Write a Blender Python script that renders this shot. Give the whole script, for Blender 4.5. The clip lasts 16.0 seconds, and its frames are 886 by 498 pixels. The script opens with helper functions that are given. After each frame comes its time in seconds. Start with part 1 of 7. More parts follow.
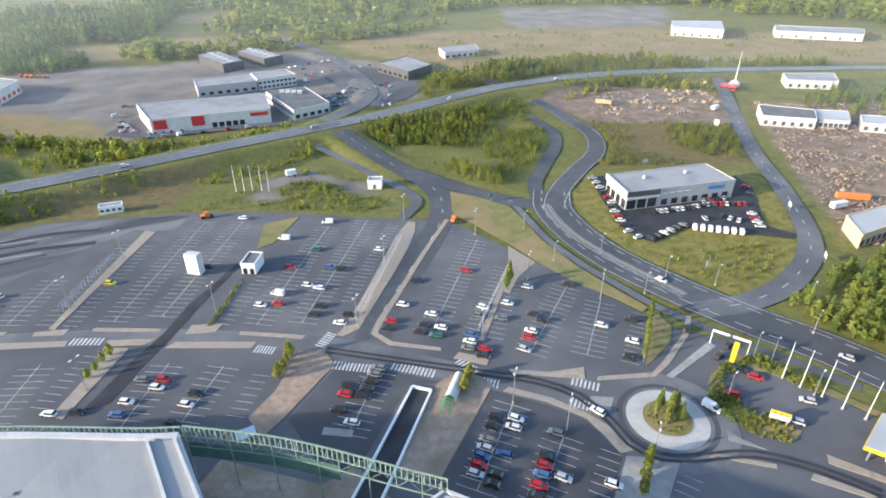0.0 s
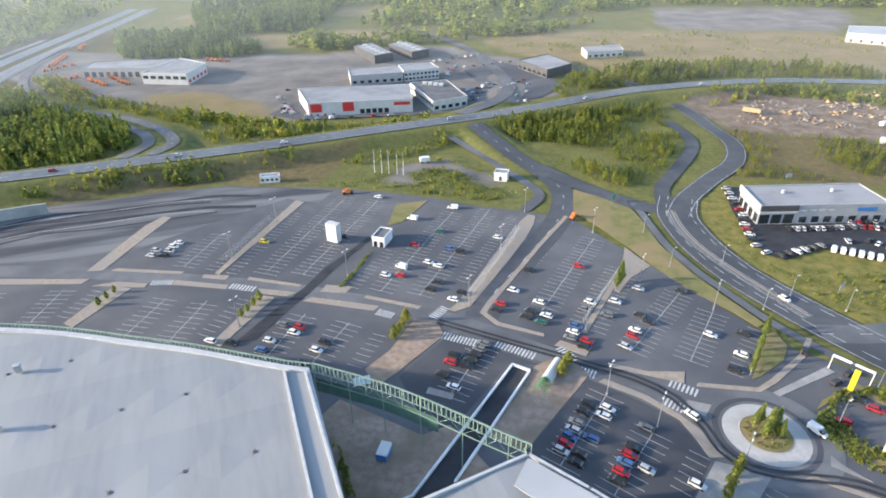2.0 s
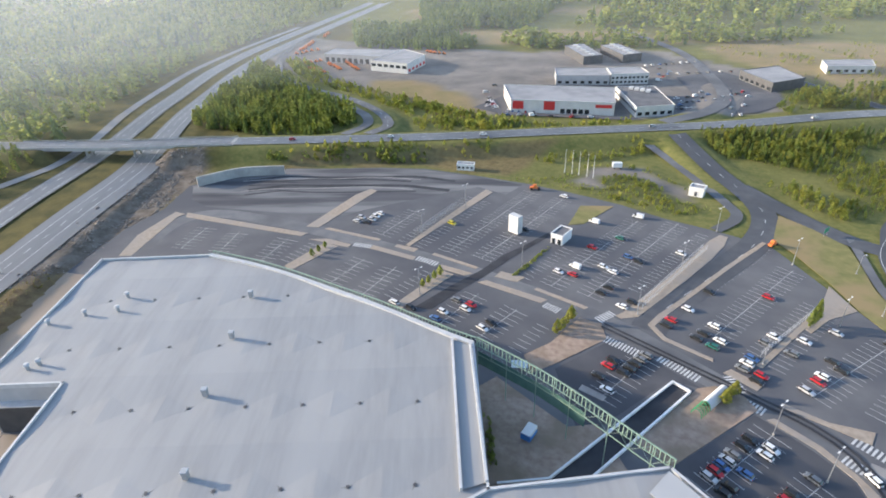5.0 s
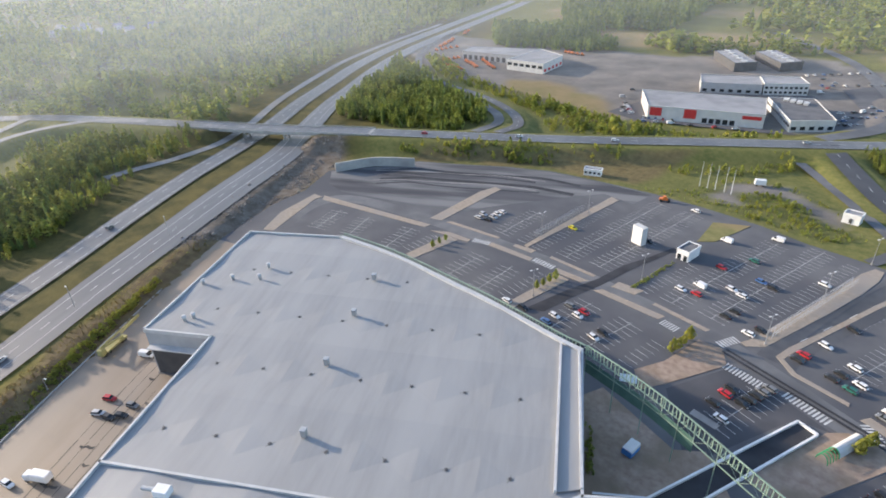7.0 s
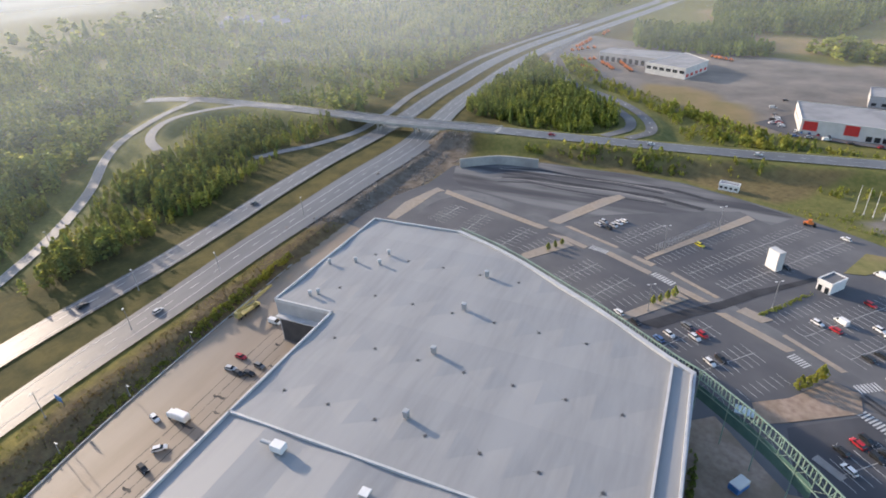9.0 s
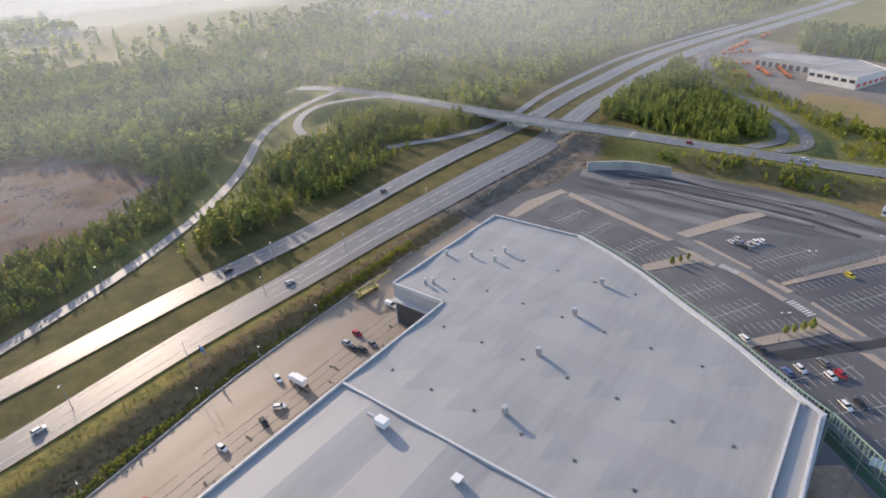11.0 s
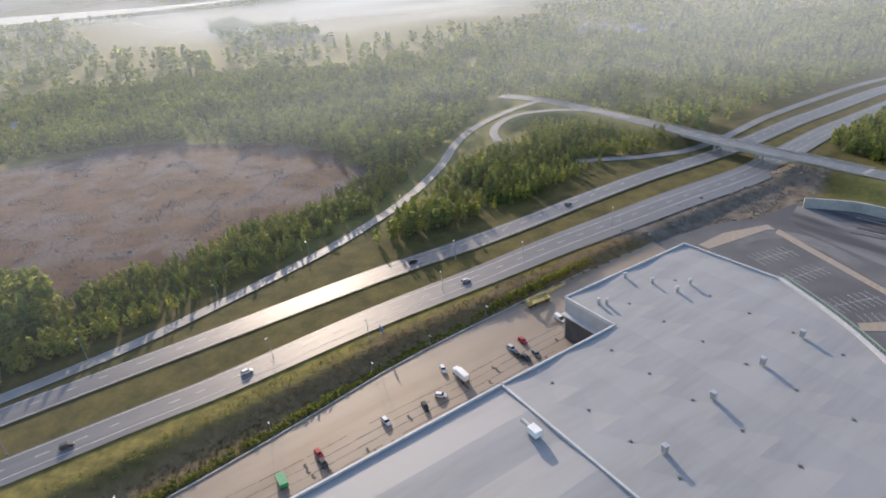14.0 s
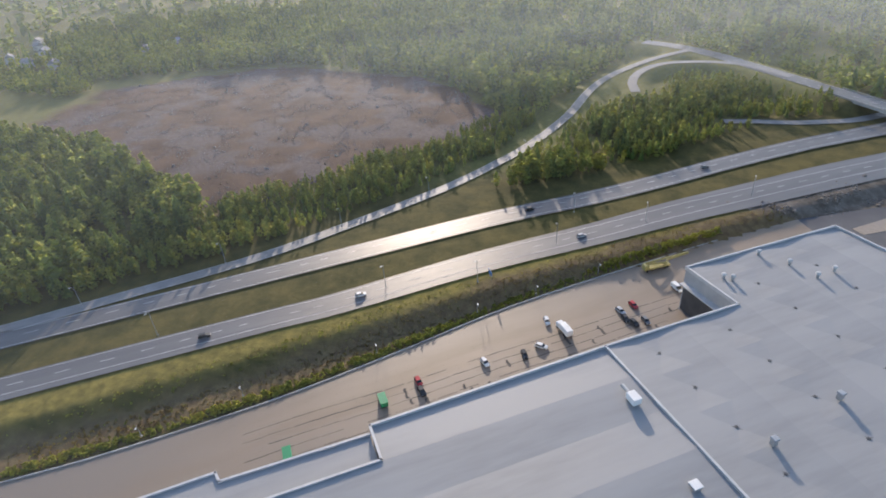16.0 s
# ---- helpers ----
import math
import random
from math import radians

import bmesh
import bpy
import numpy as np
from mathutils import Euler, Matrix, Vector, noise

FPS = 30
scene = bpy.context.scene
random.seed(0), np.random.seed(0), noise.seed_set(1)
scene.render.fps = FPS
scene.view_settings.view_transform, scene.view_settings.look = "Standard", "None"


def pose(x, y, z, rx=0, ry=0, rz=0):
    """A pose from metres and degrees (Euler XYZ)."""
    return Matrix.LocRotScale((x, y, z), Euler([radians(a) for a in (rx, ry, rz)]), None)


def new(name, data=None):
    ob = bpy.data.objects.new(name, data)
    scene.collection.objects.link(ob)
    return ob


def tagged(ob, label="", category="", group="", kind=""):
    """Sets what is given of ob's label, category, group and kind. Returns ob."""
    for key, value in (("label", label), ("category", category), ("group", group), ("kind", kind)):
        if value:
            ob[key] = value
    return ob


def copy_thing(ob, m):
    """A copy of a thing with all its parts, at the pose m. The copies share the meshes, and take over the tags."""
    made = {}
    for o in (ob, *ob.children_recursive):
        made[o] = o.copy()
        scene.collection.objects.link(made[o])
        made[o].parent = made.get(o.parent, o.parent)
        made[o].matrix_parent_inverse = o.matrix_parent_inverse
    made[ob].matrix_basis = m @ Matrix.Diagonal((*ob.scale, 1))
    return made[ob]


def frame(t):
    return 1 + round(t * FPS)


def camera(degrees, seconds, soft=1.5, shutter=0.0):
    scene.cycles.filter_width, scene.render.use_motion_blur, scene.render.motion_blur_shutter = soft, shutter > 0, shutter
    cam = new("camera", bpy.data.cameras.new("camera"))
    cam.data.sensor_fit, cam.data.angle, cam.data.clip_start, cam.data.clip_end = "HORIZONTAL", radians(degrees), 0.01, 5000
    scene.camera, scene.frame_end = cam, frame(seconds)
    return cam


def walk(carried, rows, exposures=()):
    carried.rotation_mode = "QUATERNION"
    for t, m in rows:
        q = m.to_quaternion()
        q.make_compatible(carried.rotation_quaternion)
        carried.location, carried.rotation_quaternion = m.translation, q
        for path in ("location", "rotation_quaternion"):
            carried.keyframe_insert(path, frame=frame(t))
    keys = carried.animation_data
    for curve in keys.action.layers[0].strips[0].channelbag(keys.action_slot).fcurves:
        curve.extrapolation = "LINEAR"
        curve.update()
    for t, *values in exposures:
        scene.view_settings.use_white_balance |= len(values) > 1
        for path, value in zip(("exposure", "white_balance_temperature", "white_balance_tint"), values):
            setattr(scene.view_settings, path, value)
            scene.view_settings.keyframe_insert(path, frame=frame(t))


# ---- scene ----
cam = camera(75.10, 16.0, 1.8)
PATH = [
    (0.0, pose(-6.64, 26.09, 111.48, 60.47, -0.08, -8.94)),
    (0.5, pose(-6.26, 22.94, 112.40, 60.38, 0.07, -5.56)),
    (1.0, pose(-5.85, 19.76, 113.29, 60.29, 0.29, -2.25)),
    (1.5, pose(-5.39, 16.56, 114.13, 60.21, 0.43, 1.39)),
    (2.0, pose(-4.85, 13.45, 114.89, 60.15, 0.57, 4.70)),
    (2.5, pose(-4.26, 10.76, 115.54, 60.10, 0.69, 8.12)),
    (3.0, pose(-3.69, 8.68, 116.08, 60.11, 0.82, 11.51)),
    (3.5, pose(-3.16, 7.20, 116.62, 60.14, 1.00, 14.76)),
    (4.0, pose(-2.70, 6.15, 117.15, 60.19, 1.18, 17.92)),
    (6.5, pose(-0.90, 1.95, 120.00, 60.35, 1.88, 34.33)),
    (7.0, pose(-0.59, 1.21, 120.56, 60.41, 2.11, 37.41)),
    (7.5, pose(-0.28, 0.54, 121.11, 60.45, 2.22, 40.61)),
    (8.0, pose(0.06, 0.04, 121.62, 60.51, 2.34, 43.73)),
    (8.5, pose(0.49, -0.26, 122.09, 60.57, 2.56, 46.88)),
    (9.0, pose(1.01, -0.45, 122.53, 60.65, 2.73, 50.13)),
    (11.5, pose(4.17, -0.99, 124.34, 61.16, 3.72, 66.30)),
    (12.0, pose(4.80, -1.13, 124.64, 61.33, 3.87, 69.37)),
    (12.5, pose(5.37, -1.26, 124.94, 61.65, 4.11, 72.51)),
    (13.0, pose(5.86, -1.40, 125.24, 62.36, 4.44, 75.71)),
    (13.5, pose(6.23, -1.59, 125.53, 62.94, 4.58, 78.95)),
    (14.0, pose(6.46, -1.86, 125.83, 63.26, 4.56, 82.44)),
    (14.5, pose(6.53, -2.16, 126.15, 63.50, 4.56, 85.61)),
    (15.0, pose(6.43, -2.50, 126.50, 63.23, 4.33, 88.86)),
    (15.5, pose(6.19, -2.87, 126.86, 60.32, 4.15, 92.16)),
    (16.0, pose(5.93, -3.24, 127.17, 58.42, 3.76, 95.53)),
]
walk(cam, PATH, [(0.0, 1.54, 6200, 12), (4.0, 1.49, 6300, 13), (8.0, 1.2, 6500, 16), (12.0, 1.06, 6700, 20), (14.0, 1.0, 6600, 18), (16.0, 0.95, 6350, 17)])

from mathutils.geometry import tessellate_polygon

# ---- light ----
SUN_AZ = radians(-170.0)      # direction towards the sun, in the ground plane
SUN_EL = radians(15.0)
sun_data = bpy.data.lights.new("sun", "SUN")
sun_data.energy, sun_data.angle, sun_data.color = 3.0, radians(1.2), (1.0, 0.85, 0.64)
sun = new("sun", sun_data)
to_sun = Vector((math.cos(SUN_EL) * math.cos(SUN_AZ), math.cos(SUN_EL) * math.sin(SUN_AZ), math.sin(SUN_EL)))
sun.matrix_world = Matrix.Translation((-300, -50, 300)) @ to_sun.to_track_quat("Z", "Y").to_matrix().to_4x4()
world = bpy.data.worlds.new("morning_sky")
scene.world = world
world.use_nodes = True
sky = world.node_tree.nodes.new("ShaderNodeTexSky")
sky.sky_type, sky.sun_disc = "NISHITA", False
sky.sun_elevation, sky.sun_rotation = SUN_EL, radians(90) - SUN_AZ
sky.dust_density, sky.air_density, sky.ozone_density = 1.4, 1.1, 2.0
world.node_tree.links.new(sky.outputs[0], world.node_tree.nodes["Background"].inputs[0])
world.node_tree.nodes["Background"].inputs[1].default_value = 0.15


# ---- materials ----
def mat(name, c1, c2=None, scale=0.3, rough=0.85, metal=0.0, big=None, big_scale=0.02, bump=0.0, stretch=None, random_tint=0.0, detail=6.0, spec=0.5):
    """A rough surface with two scales of colour variation in world space."""
    m = bpy.data.materials.new(name)
    m.use_nodes = True
    nt = m.node_tree
    b = nt.nodes["Principled BSDF"]
    b.inputs["Roughness"].default_value, b.inputs["Metallic"].default_value = rough, metal
    b.inputs["Specular IOR Level"].default_value = spec
    c2 = c2 or tuple(v * 0.8 for v in c1)
    geo = nt.nodes.new("ShaderNodeNewGeometry")
    mapping = nt.nodes.new("ShaderNodeMapping")
    nt.links.new(geo.outputs["Position"], mapping.inputs[0])
    if stretch:
        mapping.vector_type = "TEXTURE"               # drawn out along one direction
        mapping.inputs["Rotation"].default_value = (0, 0, radians(stretch[0]))
        mapping.inputs["Scale"].default_value = (stretch[1], 1, 1)
    n1 = nt.nodes.new("ShaderNodeTexNoise")
    n1.inputs["Scale"].default_value, n1.inputs["Detail"].default_value = scale, detail
    nt.links.new(mapping.outputs[0], n1.inputs["Vector"])
    ramp = nt.nodes.new("ShaderNodeValToRGB")
    ramp.color_ramp.elements[0].position, ramp.color_ramp.elements[1].position = 0.32, 0.68
    ramp.color_ramp.elements[0].color, ramp.color_ramp.elements[1].color = (*c1, 1), (*c2, 1)
    nt.links.new(n1.outputs[0], ramp.inputs[0])
    out = ramp.outputs[0]
    if big:
        n2 = nt.nodes.new("ShaderNodeTexNoise")
        n2.inputs["Scale"].default_value, n2.inputs["Detail"].default_value = big_scale, 5.0
        nt.links.new(mapping.outputs[0], n2.inputs["Vector"])
        r2 = nt.nodes.new("ShaderNodeValToRGB")
        r2.color_ramp.elements[0].position, r2.color_ramp.elements[1].position = 0.42, 0.62
        nt.links.new(n2.outputs[0], r2.inputs[0])
        mix = nt.nodes.new("ShaderNodeMix")
        mix.data_type = "RGBA"
        nt.links.new(r2.outputs[0], mix.inputs[0])
        nt.links.new(out, mix.inputs[6])
        mix.inputs[7].default_value = (*big, 1)
        out = mix.outputs[2]
    if random_tint:
        info = nt.nodes.new("ShaderNodeObjectInfo")
        hsv = nt.nodes.new("ShaderNodeHueSaturation")
        mr = nt.nodes.new("ShaderNodeMapRange")
        mr.inputs[3].default_value, mr.inputs[4].default_value = 1 - random_tint, 1 + random_tint
        nt.links.new(info.outputs["Random"], mr.inputs[0])
        nt.links.new(mr.outputs[0], hsv.inputs["Value"])
        nt.links.new(out, hsv.inputs["Color"])
        out = hsv.outputs[0]
    nt.links.new(out, b.inputs["Base Color"])
    if bump:
        bn = nt.nodes.new("ShaderNodeBump")
        bn.inputs["Strength"].default_value, bn.inputs["Distance"].default_value = 0.6, bump
        nt.links.new(n1.outputs[0], bn.inputs["Height"])
        nt.links.new(bn.outputs[0], b.inputs["Normal"])
    return m


def leaf_mat(name, dark, light, gold):
    """Foliage: colour varies from clump to clump, some light passes through."""
    m = bpy.data.materials.new(name)
    m.use_nodes = True
    nt = m.node_tree
    b = nt.nodes["Principled BSDF"]
    geo = nt.nodes.new("ShaderNodeNewGeometry")
    ramp = nt.nodes.new("ShaderNodeValToRGB")
    e = ramp.color_ramp.elements
    e[0].color, e[1].color = (*dark, 1), (*gold, 1)
    e.new(0.6).color = (*light, 1)
    noise_tex = nt.nodes.new("ShaderNodeTexNoise")
    noise_tex.inputs["Scale"].default_value = 0.05
    nt.links.new(geo.outputs["Position"], noise_tex.inputs["Vector"])
    add = nt.nodes.new("ShaderNodeMath")
    add.operation = "MULTIPLY_ADD"
    add.inputs[1].default_value = 0.7
    nt.links.new(geo.outputs["Random Per Island"], add.inputs[0])
    mul = nt.nodes.new("ShaderNodeMath")
    mul.operation = "MULTIPLY_ADD"
    mul.inputs[1].default_value, mul.inputs[2].default_value = 1.6, -0.6
    nt.links.new(noise_tex.outputs[0], mul.inputs[0])
    nt.links.new(mul.outputs[0], add.inputs[2])
    nt.links.new(add.outputs[0], ramp.inputs[0])
    nt.links.new(ramp.outputs[0], b.inputs["Base Color"])
    b.inputs["Roughness"].default_value = 0.75
    b.inputs["Specular IOR Level"].default_value = 0.15
    tr = nt.nodes.new("ShaderNodeBsdfTranslucent")
    lean = nt.nodes.new("ShaderNodeVectorMath")       # shading normal bent upward, evening out light and dark over the clump
    lean.operation = "ADD"
    lean.inputs[1].default_value = (0, 0, 0.8)
    nt.links.new(geo.outputs["Normal"], lean.inputs[0])
    unit = nt.nodes.new("ShaderNodeVectorMath")
    unit.operation = "NORMALIZE"
    nt.links.new(lean.outputs[0], unit.inputs[0])
    nt.links.new(unit.outputs[0], b.inputs["Normal"])
    nt.links.new(ramp.outputs[0], tr.inputs[0])
    mix = nt.nodes.new("ShaderNodeMixShader")
    mix.inputs[0].default_value = 0.68
    nt.links.new(b.outputs[0], mix.inputs[1])
    nt.links.new(tr.outputs[0], mix.inputs[2])
    nt.links.new(mix.outputs[0], nt.nodes["Material Output"].inputs[0])
    return m


M_ASPHALT = mat("parking_asphalt", (0.105, 0.106, 0.113), (0.145, 0.144, 0.148), 0.09, 0.85, big=(0.08, 0.083, 0.094), big_scale=0.018, bump=0.01, spec=0.3)
M_DARK = mat("fresh_asphalt", (0.032, 0.033, 0.038), (0.055, 0.056, 0.062), 0.15, 0.8, spec=0.25)
M_WORN = mat("worn_asphalt", (0.035, 0.037, 0.045), (0.10, 0.10, 0.108), 0.11, 0.8, big=(0.19, 0.19, 0.19), big_scale=0.09, stretch=(22, 7), spec=0.3)
M_ROAD = mat("road_asphalt", (0.12, 0.121, 0.128), (0.17, 0.169, 0.168), 0.2, 0.72, big=(0.09, 0.09, 0.095), big_scale=0.03)
M_RING = mat("dark_road_asphalt", (0.075, 0.077, 0.084), (0.105, 0.106, 0.112), 0.2, 0.7, big=(0.062, 0.064, 0.07), big_scale=0.03, spec=0.35)
M_MOTOR = mat("motorway_asphalt", (0.115, 0.117, 0.126), (0.165, 0.166, 0.17), 0.25, 0.45, big=(0.10, 0.10, 0.105), big_scale=0.02, stretch=(114, 9), spec=0.32)
# pale base colour in place of the sky's reflection on the slip roads
M_SLIP = mat("pale_road_asphalt", (0.19, 0.19, 0.196), (0.255, 0.254, 0.252), 0.2, 0.65, big=(0.18, 0.178, 0.176), big_scale=0.03)
M_PAVE = mat("kerb_paving", (0.27, 0.22, 0.17), (0.37, 0.31, 0.245), 0.6, 0.9, big=(0.29, 0.255, 0.22), big_scale=0.06)
M_APRON = mat("stone_apron", (0.40, 0.39, 0.37), (0.50, 0.48, 0.46), 0.8, 0.9, big=(0.36, 0.35, 0.33), big_scale=0.1)
M_MID = mat("dark_asphalt", (0.066, 0.068, 0.076), (0.10, 0.10, 0.108), 0.12, 0.85, big=(0.06, 0.062, 0.07), big_scale=0.03, spec=0.3)
M_PAVE_GREY = mat("grey_paving", (0.27, 0.26, 0.25), (0.36, 0.35, 0.33), 0.5, 0.9, big=(0.23, 0.22, 0.21), big_scale=0.08)
M_EARTH = mat("bare_earth", (0.26, 0.185, 0.14), (0.38, 0.29, 0.225), 0.5, 0.95, big=(0.22, 0.165, 0.115), big_scale=0.07, bump=0.1)
M_PAINT = mat("road_paint", (0.62, 0.62, 0.60), (0.42, 0.42, 0.41), 0.5, 0.7)
M_PAINT_THIN = mat("bay_paint", (0.52, 0.52, 0.50), (0.26, 0.26, 0.26), 0.4, 0.7)
M_YARD = mat("yard_concrete", (0.19, 0.142, 0.098), (0.265, 0.205, 0.148), 0.12, 0.55, big=(0.21, 0.175, 0.142), big_scale=0.03, stretch=(-63, 5))
M_SEAM = mat("yard_seam", (0.045, 0.041, 0.04), (0.085, 0.078, 0.072), 0.2, 0.9)
M_GRASS = mat("mown_grass", (0.14, 0.14, 0.045), (0.22, 0.195, 0.07), 0.25, 0.95, big=(0.25, 0.19, 0.09), big_scale=0.06, bump=0.08)
M_ROOF = mat("roof_membrane", (0.245, 0.25, 0.253), (0.28, 0.285, 0.288), 0.55, 0.6, big=(0.30, 0.305, 0.307), big_scale=0.10, stretch=(115.6, 6), bump=0.012)
M_ROOF_LIGHT = mat("roof_walkway", (0.40, 0.405, 0.41), (0.47, 0.475, 0.48), 0.2, 0.6, big=(0.38, 0.385, 0.39), big_scale=0.05)
M_PARAPET = mat("parapet_metal", (0.52, 0.525, 0.53), (0.43, 0.435, 0.44), 0.5, 0.5)
M_WALL_GREY = mat("grey_cladding", (0.34, 0.345, 0.355), (0.41, 0.41, 0.415), 0.3, 0.7)
M_WALL_WHITE = mat("white_cladding", (0.58, 0.58, 0.57), (0.50, 0.50, 0.49), 0.3, 0.65)
M_WALL_DARK = mat("dark_cladding", (0.05, 0.052, 0.058), (0.08, 0.08, 0.085), 0.3, 0.6)
M_WALL_BEIGE = mat("beige_cladding", (0.62, 0.48, 0.30), (0.55, 0.43, 0.28), 0.3, 0.7)
M_ROOF_GREY = mat("grey_roof_felt", (0.22, 0.225, 0.235), (0.30, 0.30, 0.305), 0.1, 0.85, big=(0.31, 0.31, 0.32), big_scale=0.05)
M_ROOF_DARK = mat("dark_roof_felt", (0.10, 0.10, 0.105), (0.15, 0.15, 0.155), 0.15, 0.85)
M_RED = mat("red_sign_panel", (0.55, 0.03, 0.03), (0.45, 0.03, 0.03), 0.5, 0.6)
M_BLUE = mat("blue_sign_panel", (0.05, 0.22, 0.55), (0.05, 0.18, 0.45), 0.5, 0.6)
M_YELLOW = mat("yellow_paint", (0.75, 0.52, 0.03), (0.65, 0.45, 0.03), 0.5, 0.5)
M_ORANGE = mat("orange_paint", (0.70, 0.20, 0.04), (0.6, 0.17, 0.04), 0.5, 0.55)
M_MINT = mat("pale_green_steel", (0.25, 0.34, 0.265), (0.20, 0.28, 0.22), 0.5, 0.5)
M_TEAL = mat("teal_mesh_panel", (0.06, 0.13, 0.105), (0.085, 0.17, 0.135), 0.5, 0.6)
M_STEEL = mat("galvanised_steel", (0.46, 0.47, 0.48), (0.38, 0.39, 0.40), 1.0, 0.45, metal=0.6)
M_CONCRETE = mat("concrete", (0.36, 0.35, 0.33), (0.45, 0.44, 0.41), 0.4, 0.85, big=(0.30, 0.29, 0.28), big_scale=0.08)
M_WHITE_PAINT = mat("white_paint", (0.78, 0.78, 0.77), (0.70, 0.70, 0.69), 0.4, 0.5)
M_GLASS = mat("dark_window_glass", (0.02, 0.025, 0.03), (0.03, 0.035, 0.04), 0.5, 0.08)
M_RUBBER = mat("tyre_rubber", (0.02, 0.02, 0.02), (0.03, 0.03, 0.03), 2.0, 0.9)
M_BARK = mat("bark", (0.20, 0.17, 0.14), (0.30, 0.27, 0.24), 1.0, 0.9)
M_WEED = leaf_mat("dry_weeds", (0.20, 0.15, 0.075), (0.33, 0.25, 0.10), (0.46, 0.38, 0.11))
M_STONE = mat("pale_broken_stone", (0.20, 0.19, 0.195), (0.31, 0.295, 0.30), 0.6, 0.95)
M_LIFT = mat("faded_yellow_paint", (0.42, 0.36, 0.12), (0.34, 0.30, 0.12), 0.5, 0.6)
M_ROCK = mat("blasted_rock", (0.17, 0.14, 0.115), (0.30, 0.26, 0.225), 0.25, 0.95, bump=0.2)
M_WOOD = mat("sawn_timber", (0.50, 0.36, 0.20), (0.42, 0.30, 0.17), 0.8, 0.8)
M_LEAF = leaf_mat("birch_leaves", (0.225, 0.28, 0.075), (0.37, 0.43, 0.115), (0.53, 0.54, 0.15))
M_LEAF_GOLD = leaf_mat("shrub_leaves", (0.25, 0.285, 0.065), (0.40, 0.42, 0.10), (0.56, 0.53, 0.13))
M_NEEDLE = leaf_mat("spruce_needles", (0.13, 0.19, 0.065), (0.23, 0.30, 0.095), (0.35, 0.41, 0.12))
PAINTS = {}
for key, word, col in (("w", "white", (0.78, 0.78, 0.77)), ("s", "silver", (0.50, 0.51, 0.52)), ("g", "grey", (0.17, 0.18, 0.19)), ("k", "black", (0.025, 0.027, 0.03)),
                       ("r", "red", (0.45, 0.02, 0.03)), ("b", "blue", (0.06, 0.14, 0.32)), ("t", "dark green", (0.02, 0.14, 0.11)), ("y", "yellow", (0.72, 0.60, 0.02))):
    PAINTS[key] = (word, mat(word.replace(" ", "_") + "_car_paint", col, tuple(v * 0.9 for v in col), 0.8, 0.28, metal=0.0))


# ---- builders ----
def mesh_object(name, verts, faces, material, parent=None, label=""):
    me = bpy.data.meshes.new(name)
    me.from_pydata([tuple(v) for v in verts], [], faces)
    me.materials.append(material)
    ob = new(name, me)
    ob.parent = parent
    if label:
        ob["label"] = label
    return ob


def part(name, bm, material, parent, label=""):
    me = bpy.data.meshes.new(name)
    bmesh.ops.recalc_face_normals(bm, faces=bm.faces)
    bm.to_mesh(me)
    bm.free()
    me.materials.append(material)
    ob = new(name, me)
    ob.parent = parent
    if label:
        ob["label"] = label
    return ob


def box(bm, x0, y0, z0, x1, y1, z1, m=None, bevel=0.0):
    """An axis-aligned box from corner to corner, then moved by m."""
    r = bmesh.ops.create_cube(bm, size=1)
    s = Matrix.Translation(((x0 + x1) / 2, (y0 + y1) / 2, (z0 + z1) / 2)) @ Matrix.Diagonal((abs(x1 - x0), abs(y1 - y0), abs(z1 - z0), 1))
    bmesh.ops.transform(bm, matrix=(m @ s) if m else s, verts=r["verts"])
    if bevel:
        edges = list({e for v in r["verts"] for e in v.link_edges})
        bmesh.ops.bevel(bm, geom=edges, offset=bevel, segments=1, affect="EDGES")
    return bm


def beam(bm, a, b, r=0.08, sides=4, r2=None):
    """A straight bar from a to b."""
    a, b = Vector(a), Vector(b)
    d = b - a
    g = bmesh.ops.create_cone(bm, cap_ends=True, segments=sides, radius1=r, radius2=r if r2 is None else r2, depth=d.length)
    m = Matrix.Translation((a + b) / 2) @ d.to_track_quat("Z", "Y").to_matrix().to_4x4()
    bmesh.ops.transform(bm, matrix=m, verts=g["verts"])
    return bm


def prism(bm, pts, z0, z1):
    """An upright prism over a polygon."""
    lo = [bm.verts.new((x, y, z0)) for x, y in pts]
    hi = [bm.verts.new((x, y, z1)) for x, y in pts]
    bm.faces.new(lo[::-1])
    bm.faces.new(hi)
    for i in range(len(pts)):
        j = (i + 1) % len(pts)
        bm.faces.new((lo[i], lo[j], hi[j], hi[i]))
    return bm


def spline(pts, step=4.0):
    """A smooth line through the points (any number of coordinates), sampled evenly."""
    p = np.array(pts, float)
    q = np.vstack([2 * p[0] - p[1], p, 2 * p[-1] - p[-2]])
    out = []
    for i in range(1, len(q) - 2):
        n = max(2, int(np.linalg.norm(q[i + 1][:2] - q[i][:2]) / step))
        for k in range(n):
            t = k / n
            out.append(0.5 * (2 * q[i] + (q[i + 1] - q[i - 1]) * t + (2 * q[i - 1] - 5 * q[i] + 4 * q[i + 1] - q[i + 2]) * t * t + (3 * q[i] - q[i - 1] - 3 * q[i + 1] + q[i + 2]) * t ** 3))
    out.append(p[-1])
    return np.array(out)


